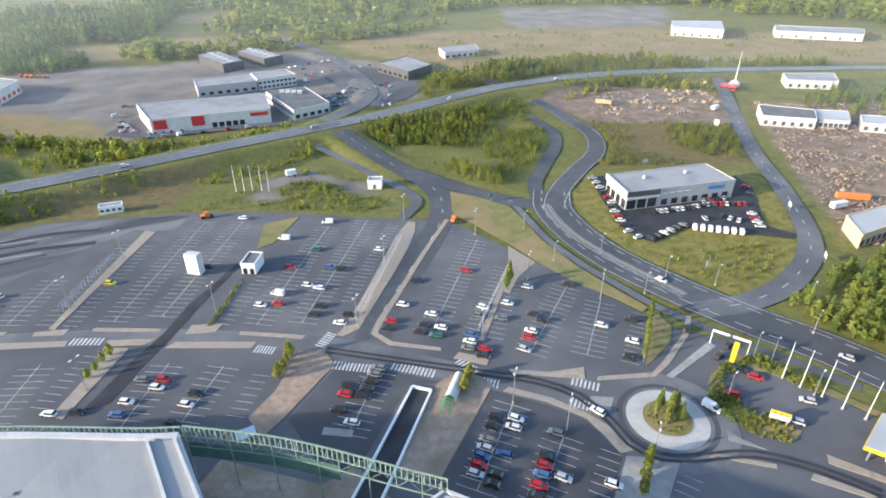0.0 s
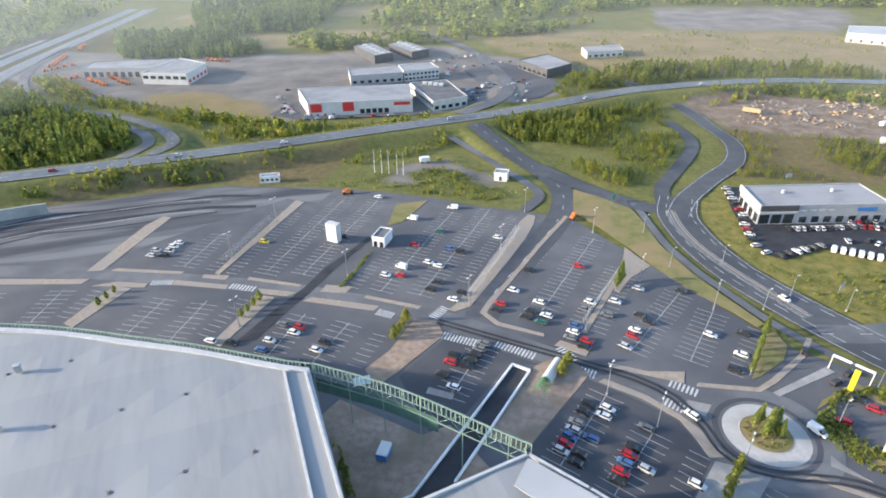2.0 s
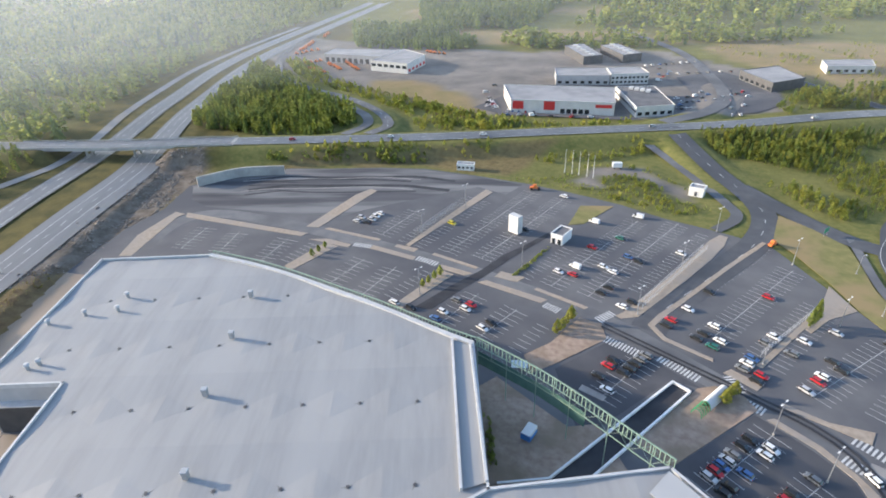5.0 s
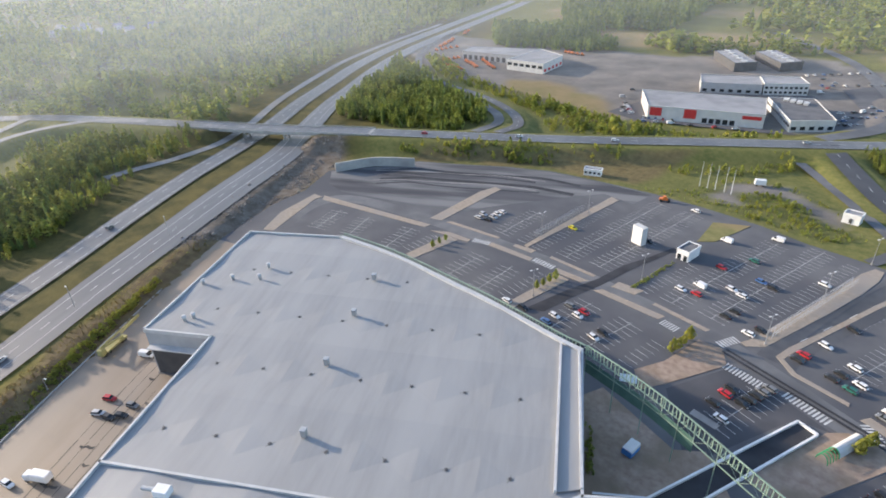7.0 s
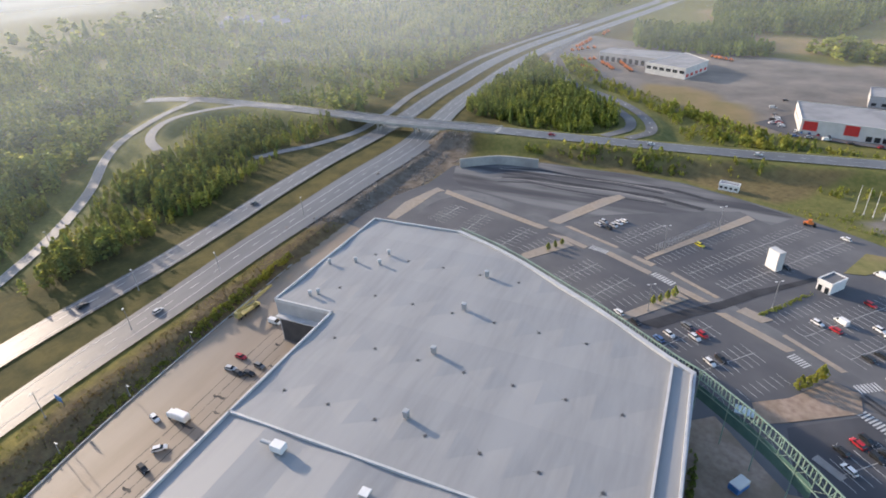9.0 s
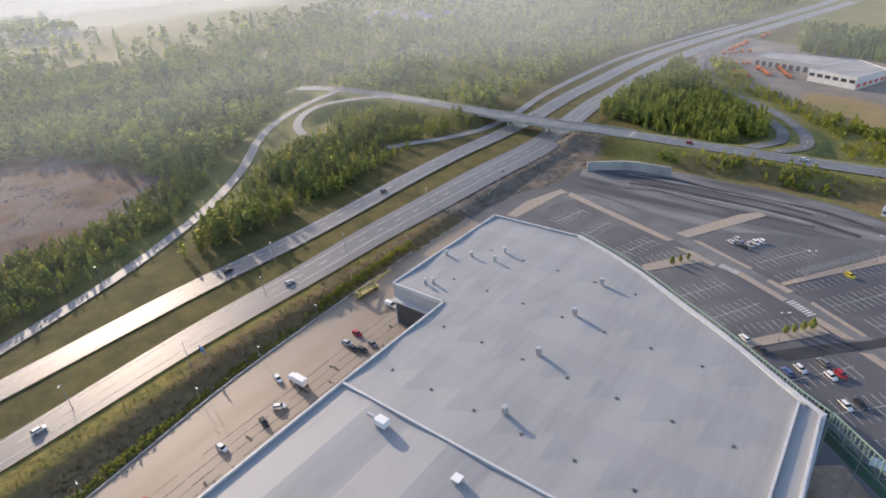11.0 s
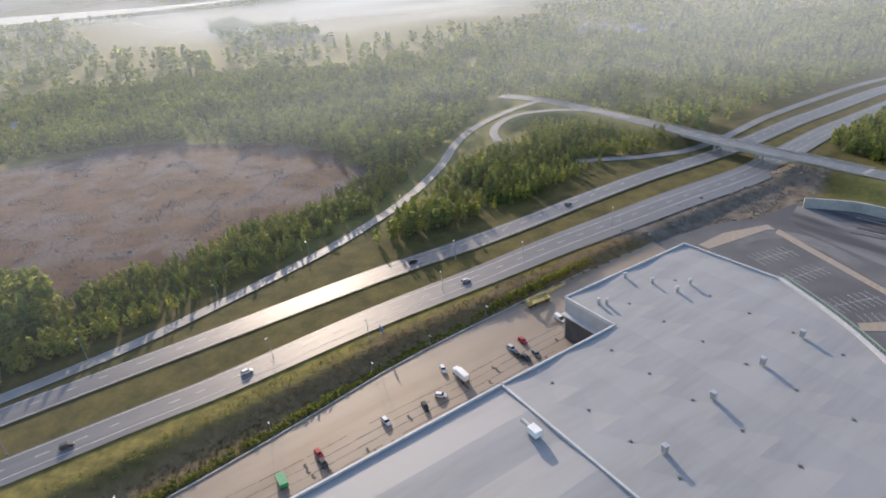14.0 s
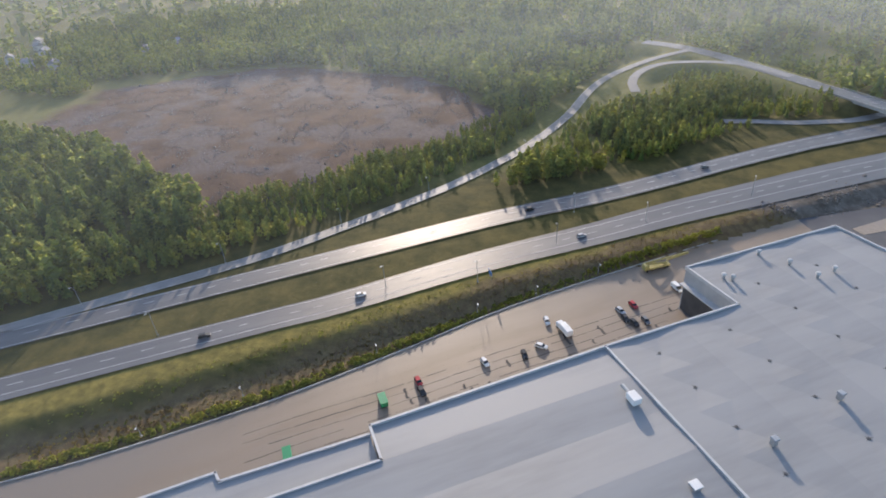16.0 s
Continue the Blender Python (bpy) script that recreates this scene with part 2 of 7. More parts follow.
def ribbon(name, pts, half, material, lift=0.08, offset=0.0, dash=None, parent=None, thick=0.0):
    """A road or a painted line: a strip along a smooth line of (x, y, z)."""
    s = spline(pts)
    d = np.gradient(s[:, :2], axis=0)
    d /= np.linalg.norm(d, axis=1)[:, None]
    nrm = np.stack([-d[:, 1], d[:, 0]], 1)
    c = s[:, :2] + nrm * offset
    if s.shape[1] > 3 and half > 1:
        half = s[:, 3:4]                              # a width of its own at each point
    L, R = c + nrm * half, c - nrm * half
    verts = [(*L[i], s[i, 2] + lift) for i in range(len(s))] + [(*R[i], s[i, 2] + lift) for i in range(len(s))]
    n = len(s)
    faces = [(i, n + i, n + i + 1, i + 1) for i in range(n - 1) if not dash or i % dash == 0]
    return mesh_object(name, verts, faces, material, parent)


def patch(name, pts, material, z=0.0, parent=None, thick=0.0):
    """A flat piece of ground cover; with thick it stands proud as a kerbed island."""
    bm = bmesh.new()
    tris = tessellate_polygon([[Vector((x, y, 0)) for x, y in pts]])
    top = [bm.verts.new((x, y, z + thick)) for x, y in pts]
    for t in tris:
        bm.faces.new([top[k] for k in t])
    if thick:
        low = [bm.verts.new((x, y, z)) for x, y in pts]
        for i in range(len(pts)):
            bm.faces.new((low[i - 1], low[i], top[i], top[i - 1]))
    ob = part(name, bm, material, parent)
    if not thick:
        me = ob.data
        if me.polygons and me.polygons[0].normal.z < 0:
            me.flip_normals()
    return ob


def inside(x, y, poly):
    """Which of the points lie in the polygon."""
    x, y = np.asarray(x), np.asarray(y)
    r = np.zeros(x.shape, bool)
    for i in range(len(poly)):
        (x0, y0), (x1, y1) = poly[i - 1][:2], poly[i][:2]
        if y0 != y1:
            r ^= ((y0 > y) != (y1 > y)) & (x < (x1 - x0) * (y - y0) / (y1 - y0) + x0)
    return r


def near_line(x, y, pts):
    """Distance to a line of points, and the third coordinate there."""
    p = np.array(pts, float)
    best, lev = np.full(np.shape(x), 1e9), np.zeros(np.shape(x))
    for a, b in zip(p[:-1], p[1:]):
        d = b[:2] - a[:2]
        t = np.clip(((x - a[0]) * d[0] + (y - a[1]) * d[1]) / (d @ d), 0, 1)
        r = np.hypot(x - a[0] - t * d[0], y - a[1] - t * d[1])
        z = a[2] + t * (b[2] - a[2]) if len(a) > 2 else 0 * t
        lev = np.where(r < best, z, lev)
        best = np.minimum(best, r)
    return best, lev


def smooth(e0, e1, v):
    t = np.clip((v - e0) / (e1 - e0), 0, 1)
    return t * t * (3 - 2 * t)


def haze_sheet_material():
    """Haze imitated by a thin sheet: some light passes straight, the rest scatters."""
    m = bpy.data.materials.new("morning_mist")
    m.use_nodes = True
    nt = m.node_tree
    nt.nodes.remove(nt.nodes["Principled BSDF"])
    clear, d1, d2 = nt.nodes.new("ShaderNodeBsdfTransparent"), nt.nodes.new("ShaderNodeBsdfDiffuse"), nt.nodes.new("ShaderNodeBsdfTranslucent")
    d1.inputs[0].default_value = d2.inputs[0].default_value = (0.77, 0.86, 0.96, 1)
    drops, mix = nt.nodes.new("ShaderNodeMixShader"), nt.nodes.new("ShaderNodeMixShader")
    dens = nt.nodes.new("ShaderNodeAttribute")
    dens.attribute_name = "haze_density"
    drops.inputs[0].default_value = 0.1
    lean = nt.nodes.new("ShaderNodeCombineXYZ")       # shading normal tilted to the sun, so the sheet looks brightly lit
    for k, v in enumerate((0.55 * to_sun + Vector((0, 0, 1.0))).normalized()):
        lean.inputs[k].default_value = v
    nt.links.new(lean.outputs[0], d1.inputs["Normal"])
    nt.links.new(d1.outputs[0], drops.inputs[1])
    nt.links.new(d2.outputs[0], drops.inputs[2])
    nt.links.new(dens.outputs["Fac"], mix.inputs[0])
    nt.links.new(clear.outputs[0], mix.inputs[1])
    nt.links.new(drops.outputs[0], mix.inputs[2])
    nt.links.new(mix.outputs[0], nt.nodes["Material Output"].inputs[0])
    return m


# ---- roads: x, y, height ----
MOTOR_NEAR = [(-40, -310, 3, 6.3), (-93, -203, 3, 6.3), (-144.3, -95, 3, 6.3), (-157.6, -66, 3, 6.6), (-185.5, -14, 3, 7.4), (-207, 33, 3, 8.2), (-225, 70, 3, 9.2), (-240.5, 105, 2.8, 10), (-261, 151, 2.4, 11), (-284, 205, 1.6, 11), (-307, 240, 1.1, 9), (-342, 297, 1, 8), (-363, 340, 1, 8), (-401, 420, 1, 8), (-431, 506, 1, 8), (-456, 614, 1, 8), (-480, 725, 1, 8), (-520, 915, 2, 8), (-640, 1400, 4, 8)]
MOTOR_FAR = [(-66, -322, 3, 5.6), (-120, -212, 3, 5.6), (-172.8, -106, 3, 5.6), (-191, -70, 3, 5.9), (-220, -12, 3, 6.4), (-239, 33, 3, 6.4), (-257, 70, 3, 6.4), (-276, 105, 2.8, 6.6), (-299, 151, 2.4, 6.8), (-322, 205, 1.6, 7), (-340, 240, 1.1, 7.4), (-369, 292, 1, 7.4), (-389, 334, 1, 7.4), (-427, 415, 1, 7.4), (-456, 503, 1, 7.4), (-481, 610, 1, 7.4), (-505, 720, 1, 7.4), (-545, 910, 2, 7.4), (-665, 1395, 4, 7.4)]
CROSS = [(-524, 112, 8), (-515, 123, 8), (-496, 140, 8), (-468, 156, 8), (-440, 168, 8), (-412, 180, 8), (-363, 200, 8), (-312.5, 220, 8), (-277, 238, 8), (-242.5, 255, 7.5), (-210, 271, 7), (-136.5, 307, 6.5), (-73.5, 342, 6), (14, 389.5, 5.5), (100, 443, 6), (196, 472.5, 6), (289, 476.5, 5), (362.5, 476, 4), (620, 455, 3)]
SLIP = [(-130, -205, 3), (-160, -155, 3), (-188.5, -109, 3), (-215.5, -76, 3), (-251, -37, 3), (-281, -11, 3), (-309, 9, 3), (-353, 33, 3.6), (-398, 51, 4.8), (-429, 69, 6), (-458, 96, 7), (-475, 119, 8), (-490, 141, 8)]
SLIP_LOOP = [(-394, 82, 4.6), (-414, 83, 5.4), (-433, 90, 6), (-449, 103, 6.6), (-456, 120, 7.2), (-452, 145, 7.7), (-439, 165, 8.2), (-420, 176, 8.2), (-404, 184, 8.2)]
SLIP_COLLECT = [(-336, 122, 3), (-334, 140, 3), (-331, 158, 2.8), (-332, 177, 2.4), (-335, 194, 1.9), (-345, 216, 1.6), (-359, 240, 1.4), (-387, 283, 1.2), (-419, 345, 1), (-450, 415, 1), (-472, 490, 1), (-488, 560, 1), (-506, 650, 1)]
SLIP_EAST = [(-186, 292, 6.8), (-187, 316, 4), (-197, 334, 2.4), (-214, 351, 1.6), (-239, 368, 1), (-266, 380, 1), (-290, 387, 1), (-316, 398, 1), (-350, 420, 1), (-384, 455, 1), (-410, 495, 1), (-429, 540, 1), (-450, 610, 1)]
SLIP_EAST_IN = [(-199, 286, 6.8), (-202, 316, 3.4), (-214, 336, 2), (-229, 348, 1.4), (-262, 370, 1)]
LOT_ROAD = [(-20, 370, 5.7), (-7, 345, 3.5), (8, 318, 1.2), (25, 289.5, 0.1), (30.5, 268.5, 0), (26, 242.5, 0), (11, 209.5, 0), (-3, 180, 0), (-6, 168, 0)]
RING_ROAD = [(84, 268, 0), (79, 252, 0), (78.5, 240, 0), (81, 222, 0), (87, 203, 0), (97, 185, 0), (105, 173, 0), (116, 158, 0), (129, 143, 0), (147, 116, 0), (170, 82, 0), (215, 20, 0)]
LINK_ROAD = [(20, 302, 0.5), (43.5, 276, 0), (63, 259, 0), (76, 254, 0)]
RING_MEDIAN = [(77, 254, 0), (76.8, 240, 0), (79, 225, 0), (84.5, 209, 0), (93, 192, 0), (101.5, 176, 0)]
RING_UP = [(79, 250, 0), (88, 268, 0), (106, 292, 0), (126, 317, 0), (135, 347, 0), (131, 380, 0), (127, 411, 0), (112, 470, 0), (60, 540, 0)]
RING_UP_IN = [(75, 258, 0), (79, 279, 0), (91, 301, 0), (108, 333, 0), (113, 357, 0), (108, 386, 0)]
EAST_ROAD = [(300, 490, 4), (260.5, 401.5, 0), (217, 311, 0), (195, 253.5, 0), (172, 205, 0), (146, 180, 0), (121.5, 169, 0), (101, 167, 0)]
CYCLE_PATH = [(62, 262, 0), (64, 244, 0), (67, 222, 0), (73.5, 202, 0), (80.5, 187, 0), (88, 172, 0), (96, 161, 0), (106, 149, 0), (126, 126, 0)]
FOOT_PATH = [(-34, 352, 2), (-14, 325, 0.5), (14, 281, 0), (19, 266, 0), (11, 250, 0)]
MID_ROAD = [(-203, 133, 0), (-212, 151, 0), (-214, 172, 0), (-199.5, 183.5, 0), (-154, 186, 0), (-103, 183, 0), (-74, 180, 0), (-22, 168, 0), (10, 153, 0), (28, 144, 0), (44.5, 134, 0), (56, 126, 0)]
SHOP_ROAD = [(-25, 380, 5.5), (-2, 420, 3), (8, 470, 1), (-5, 540, 0), (-40, 640, 0), (-120, 760, 0)]
RAISED = [(CROSS, 9, 15), (SLIP, 6, 10), (SLIP_LOOP, 5, 9), (SLIP_COLLECT, 5, 10), (SLIP_EAST, 6, 9), (SLIP_EAST_IN, 5, 9), (LOT_ROAD, 8, 10), (SHOP_ROAD, 6, 12)]
MOTOR_MID = [((a[0] + b[0]) / 2, (a[1] + b[1]) / 2, (a[2] + b[2]) / 2) for a, b in zip(MOTOR_NEAR, MOTOR_FAR)]


def terrain(x, y):
    """Height of the ground: the car park lies low, the motorway and the crossing road on banks."""
    x, y = np.asarray(x, float), np.asarray(y, float)
    dm, zm = near_line(x, y, MOTOR_MID)
    side, best = np.zeros_like(x), np.full(x.shape, 1e9)
    p = np.array(MOTOR_MID)
    for a, b in zip(p[:-1], p[1:]):                   # which side of the motorway
        d = b[:2] - a[:2]
        t = np.clip(((x - a[0]) * d[0] + (y - a[1]) * d[1]) / (d @ d), 0, 1)
        r = np.hypot(x - a[0] - t * d[0], y - a[1] - t * d[1])
        s = np.sign(d[0] * (y - a[1]) - d[1] * (x - a[0]))
        side = np.where(r < best, s, side)
        best = np.minimum(best, r)
    far_side = side * best
    west = smooth(-38, -33, far_side)
    h = np.maximum(zm, 2.5 * smooth(60, 200, np.where(far_side > 0, far_side, 0))) * west
    bridge = smooth(22, 33, dm)
    for line, half, bank in RAISED:
        d, z = near_line(x, y, line)
        k = smooth(half + bank, half, d)
        if line is CROSS:
            k = k * bridge * smooth(6, 12, near_line(x, y, SLIP_COLLECT)[0])
        h = np.maximum(h, z * k + h * (1 - k))
    r = np.hypot(x + 60, y - 150)
    hills = 26 * np.sin(x * 0.0021 + 1.3) * np.sin(y * 0.0017 + 0.4) + 12 * np.sin(x * 0.0047 + y * 0.0031)
    h = h + np.maximum(hills, -12) * smooth(750, 1600, r) + 0.012 * np.maximum(r - 900, 0) + 130 * smooth(2300, 3900, r)
    return h


# ---- ground sheet ----
def axis(lo, hi, step, reach):
    a = list(np.arange(lo, hi + 0.1, step))
    s, left, right = step, lo, hi
    while right < reach or left > -reach:
        s *= 1.17
        left, right = left - s, right + s
        a = [left] + a + [right]
    return np.array(a)


GX, GY = np.meshgrid(axis(-470, 330, 3.2, 4300), axis(-260, 540, 3.2, 4300))
GZ = terrain(GX, GY)
rough_noise = np.array([noise.noise((x * 0.06, y * 0.06, 0)) for x, y in zip(GX.ravel(), GY.ravel())]).reshape(GX.shape)
lot_flat = [(-245, 205), (-230, 230), (-185, 252), (-137, 270), (-79, 272), (30, 248), (88, 170), (130, 135), (150, 80), (120, -140), (-50, -140), (-130, -45), (-190, 46), (-215, 130)]
wild = 1.0 - inside(GX, GY, lot_flat)
GZ = GZ - 0.14 + 0.35 * rough_noise * wild * smooth(4, 12, np.minimum(near_line(GX, GY, CROSS)[0], near_line(GX, GY, MOTOR_MID)[0] - 22)) - 0.25 * wild
CLEARING = [(-345, -347), (-229, -145), (-280, -70), (-347, -4), (-420, -40), (-462, -80), (-514, -210), (-460, -347)]
ROCK_SLOPE = [(-231, 84), (-246, 128), (-258, 160), (-288, 218), (-262, 236), (-240, 205), (-228, 150), (-222, 120)]
GRAVEL_NORTH = [(-60, 281), (-54, 303), (-30, 309), (-6, 292), (5, 274), (-6, 275), (-20, 294), (-36, 300), (-46, 292), (-42, 279)]
SHOP_AREA = [(-419, 480), (-440, 587), (-180, 590), (-71, 644), (40, 560), (50, 453), (-8, 412), (-140, 378), (-195, 398), (-236, 405), (-276, 408), (-351, 435)]
TAN_FIELD = [(-16, 664), (16, 723), (110, 735), (188, 747), (358, 721), (430, 690), (640, 650), (640, 490), (325, 522), (183, 522), (100, 508), (60, 560), (11, 601)]
QUARRY = [(188, 752), (218, 897), (330, 930), (475, 886), (430, 790), (365, 728)]
DIRT_EAST = [(127, 402), (134, 438), (190, 455), (262, 440), (258, 402), (236, 352), (196, 358), (150, 366)]
SCRUB_EAST = [(113, 296), (139, 372), (150, 368), (231, 350), (204, 288), (160, 292)]
DIRT_RIGHT = [(275, 395), (400, 380), (420, 240), (196, 194), (188, 206), (203, 240), (232, 310)]
DRY_FIELD = [(-267, 437), (-237, 447), (-178, 421), (-150, 392), (-144, 366), (-172, 362), (-218, 398), (-253, 402)]
EMBANKMENT = [(-236, 216), (-205, 260), (-130, 294), (-78, 326), (-92, 276), (-140, 272), (-185, 254), (-225, 232)]
YELLOW_FIELD = [(-299, 655), (-300, 691), (-213, 710), (-154, 740), (-4, 694), (-63, 671), (-116, 686), (-163, 641), (-248, 612)]
PALE_FIELD = [(-236, 870), (-233, 940), (-127, 940), (-155, 860)]
LEFT_FIELD = [(-440, 800), (-440, 850), (-340, 870), (-300, 800), (-360, 770)]
BANK_LINE = [(-88, -145, 0), (-101, -116, 0), (-121, -78, 0), (-143, -42, 0), (-167, -4, 0), (-193, 46, 0), (-212, 84, 0), (-226, 118, 0)]
FLAT_FIELD = [(-2000, -900), (-1330, -560), (-1120, -330), (-1050, -120), (-1060, 60), (-1180, 180), (-1120, 330), (-1500, 420), (-2400, 260)]
VERGE = [(86, 268), (100, 292), (112, 290), (186, 280), (200, 262), (178, 212), (150, 184), (120, 172), (104, 178), (92, 196), (84, 222), (82, 245)]


def soft(poly, width=3.0):
    ring = [(*p, 0) for p in poly] + [(*poly[0], 0)]
    d = near_line(GX, GY, ring)[0]
    return smooth(-width, width, np.where(inside(GX, GY, poly), d, -d) + 5 * rough_noise)


zones = {"dirt": np.maximum.reduce([soft(p) for p in (DIRT_EAST, DIRT_RIGHT)]), "felled": soft(CLEARING), "rock": soft(ROCK_SLOPE),
         "grey": np.maximum.reduce([soft(p) for p in (SHOP_AREA, GRAVEL_NORTH, QUARRY)]), "tan": np.maximum.reduce([soft(p, 8) for p in (TAN_FIELD, YELLOW_FIELD, PALE_FIELD, LEFT_FIELD, DRY_FIELD)]),
         "stony": soft(CLEARING) * smooth(0.02, 0.22, np.array([noise.noise((x / 45, y / 30, 5.0)) + 0.5 * noise.noise((x / 12, y / 12, 6.0)) for x, y in zip(GX.ravel(), GY.ravel())]).reshape(GX.shape)), "bank": np.maximum(smooth(10, 5, near_line(GX, GY, BANK_LINE)[0] + 4 * rough_noise), 0.75 * np.maximum(soft(EMBANKMENT), soft(SCRUB_EAST))), "shoulder": smooth(20, 16, near_line(GX, GY, MOTOR_NEAR)[0] + 3 * rough_noise) * smooth(30, 33, near_line(GX, GY, MOTOR_FAR)[0]) * (GY < 215), "lawn": soft(VERGE), "verge": smooth(75, 50, near_line(GX, GY, MOTOR_MID)[0]) * (GY < 700)}
ny, nx = GX.shape
gm = bpy.data.meshes.new("ground")
idx = np.arange(nx * ny).reshape(ny, nx)
quads = np.stack([idx[:-1, :-1], idx[:-1, 1:], idx[1:, 1:], idx[1:, :-1]], -1).reshape(-1, 4)
gm.from_pydata(np.stack([GX.ravel(), GY.ravel(), GZ.ravel()], 1).tolist(), [], quads.tolist())
for key, v in zones.items():
    gm.attributes.new(key, "FLOAT", "POINT").data.foreach_set("value", v.ravel().astype(np.float32))
for p in gm.polygons:
    p.use_smooth = True


def ground_material():
    m = bpy.data.materials.new("open_ground")
    m.use_nodes = True
    nt = m.node_tree
    b = nt.nodes["Principled BSDF"]
    b.inputs["Roughness"].default_value, b.inputs["Specular IOR Level"].default_value = 0.95, 0.2
    geo = nt.nodes.new("ShaderNodeNewGeometry")

    def two(c1, c2, scale):
        n = nt.nodes.new("ShaderNodeTexNoise")
        n.inputs["Scale"].default_value, n.inputs["Detail"].default_value, n.inputs["Roughness"].default_value = scale, 9, 0.65
        nt.links.new(geo.outputs["Position"], n.inputs["Vector"])
        r = nt.nodes.new("ShaderNodeValToRGB")
        r.color_ramp.elements[0].position, r.color_ramp.elements[1].position = 0.36, 0.64
        r.color_ramp.elements[0].color, r.color_ramp.elements[1].color = (*c1, 1), (*c2, 1)
        nt.links.new(n.outputs[0], r.inputs[0])
        return r.outputs[0], n.outputs[0]

    def blend(fac, a, c):
        x = nt.nodes.new("ShaderNodeMix")
        x.data_type = "RGBA"
        nt.links.new(fac, x.inputs[0])
        nt.links.new(a, x.inputs[6])
        nt.links.new(c, x.inputs[7])
        return x.outputs[2]

    base, height = two((0.085, 0.10, 0.028), (0.18, 0.17, 0.055), 0.05)
    fine, fine_h = two((0.09, 0.11, 0.028), (0.22, 0.195, 0.07), 0.35)
    half = nt.nodes.new("ShaderNodeValue")
    half.outputs[0].default_value = 0.5
    out = blend(half.outputs[0], base, fine)
    # verge darkened for tree shade, shoulder brightened for low sun, both in the colour
    for key, c1, c2, sc in (("verge", (0.055, 0.054, 0.016), (0.118, 0.098, 0.029), 0.1), ("shoulder", (0.12, 0.105, 0.026), (0.25, 0.20, 0.052), 0.25), ("felled", (0.048, 0.024, 0.016), (0.115, 0.07, 0.05), 0.045), ("stony", (0.065, 0.046, 0.042), (0.14, 0.115, 0.115), 0.5), ("lawn", (0.115, 0.125, 0.028), (0.25, 0.205, 0.065), 0.25), ("grey", (0.15, 0.14, 0.13), (0.25, 0.225, 0.20), 0.03), ("tan", (0.29, 0.215, 0.12), (0.21, 0.175, 0.08), 0.03),
                            ("dirt", (0.15, 0.11, 0.075), (0.27, 0.21, 0.165), 0.12), ("bank", (0.115, 0.08, 0.045), (0.20, 0.15, 0.075), 0.3), ("rock", (0.10, 0.08, 0.06), (0.20, 0.17, 0.14), 0.2)):
        a = nt.nodes.new("ShaderNodeAttribute")
        a.attribute_name = key
        out = blend(a.outputs["Fac"], out, two(c1, c2, sc)[0])
    nt.links.new(out, b.inputs["Base Color"])
    bn = nt.nodes.new("ShaderNodeBump")
    bn.inputs["Strength"].default_value, bn.inputs["Distance"].default_value = 0.7, 0.5
    nt.links.new(fine_h, bn.inputs["Height"])
    nt.links.new(bn.outputs[0], b.inputs["Normal"])
    return m


gm.materials.append(ground_material())
tagged(new("ground", gm), "rough grass, bare earth and field ground", "ground", kind="structure")

# ---- paved surfaces ----
LOT = [(-242, 202.5), (-228, 228), (-207, 242), (-184.5, 250.5), (-159.5, 261.5), (-136, 268.5), (-110.5, 269.5), (-79, 269), (-55, 266), (-30.5, 261), (-10, 253.5), (12, 249), (32, 243),
       (49.5, 216.5), (61.5, 199), (72, 183.5), (83, 167), (90, 158), (100, 152), (107, 143), (112, 132), (123, 112), (140, 84), (150, 40), (125, -60), (110, -145), (-62, -145), (-80.5, -140.5),
       (-92, -114.5), (-112.5, -75.5), (-134.5, -41), (-159.5, -4), (-187, 46), (-207, 84), (-222, 118), (-232, 154.5), (-232, 176)]
tagged(patch("car_park", LOT, M_ASPHALT, 0.0), "grey asphalt car park with faded bay lines", "car park", kind="structure")
YARD_EDGE = [(-62, -145), (-80.5, -140.5), (-92, -114.5), (-112.5, -75.5), (-134.5, -41), (-159.5, -4), (-187, 46), (-207, 84), (-222, 118)]
tagged(patch("service_yard", YARD_EDGE + [(-200, 122), (-188, 112), (-160, 54), (-138, 64), (-86, -40), (-66, -80), (-40, -140)], M_YARD, 0.03), "sunlit worn concrete service yard behind the mall", "yard", kind="structure")
tagged(patch("asphalt_overlay", [(-240, 203), (-227, 227), (-207, 240.5), (-184, 249), (-159, 260), (-136, 267), (-110, 268), (-80, 267), (-84, 252), (-100, 256), (-112, 244), (-140, 212), (-148, 200), (-214, 186), (-228, 190)], M_WORN, 0.03), "dark unfinished asphalt with tyre sweeps", "asphalt", kind="structure")
tagged(patch("asphalt_strip", [(-82.9, 149.5), (-76.5, 167.1), (-69.9, 182.1), (-65.8, 196.4), (-60.6, 206.4), (-54.3, 220.9), (-52.3, 219.9), (-58.4, 204.2), (-62.1, 194.5), (-66.9, 178.3), (-71.4, 167.3), (-76.4, 151.6)], M_DARK, 0.062), "dark repaired asphalt band", "asphalt", kind="structure")
tagged(patch("asphalt_court", [(-29, 138), (-17, 157), (-2, 153), (12, 146), (3, 146), (-12, 120), (-18, 118)], M_MID, 0.03), "dark fresh asphalt court", "asphalt", kind="structure")
tagged(patch("asphalt_bay", [(26, 142), (38, 133.5), (46.5, 126.5), (49, 120), (51, 114), (43, 102), (30, 84), (8, 98), (6, 113)], M_MID, 0.03), "dark asphalt parking bay beside the mall", "asphalt", kind="structure")
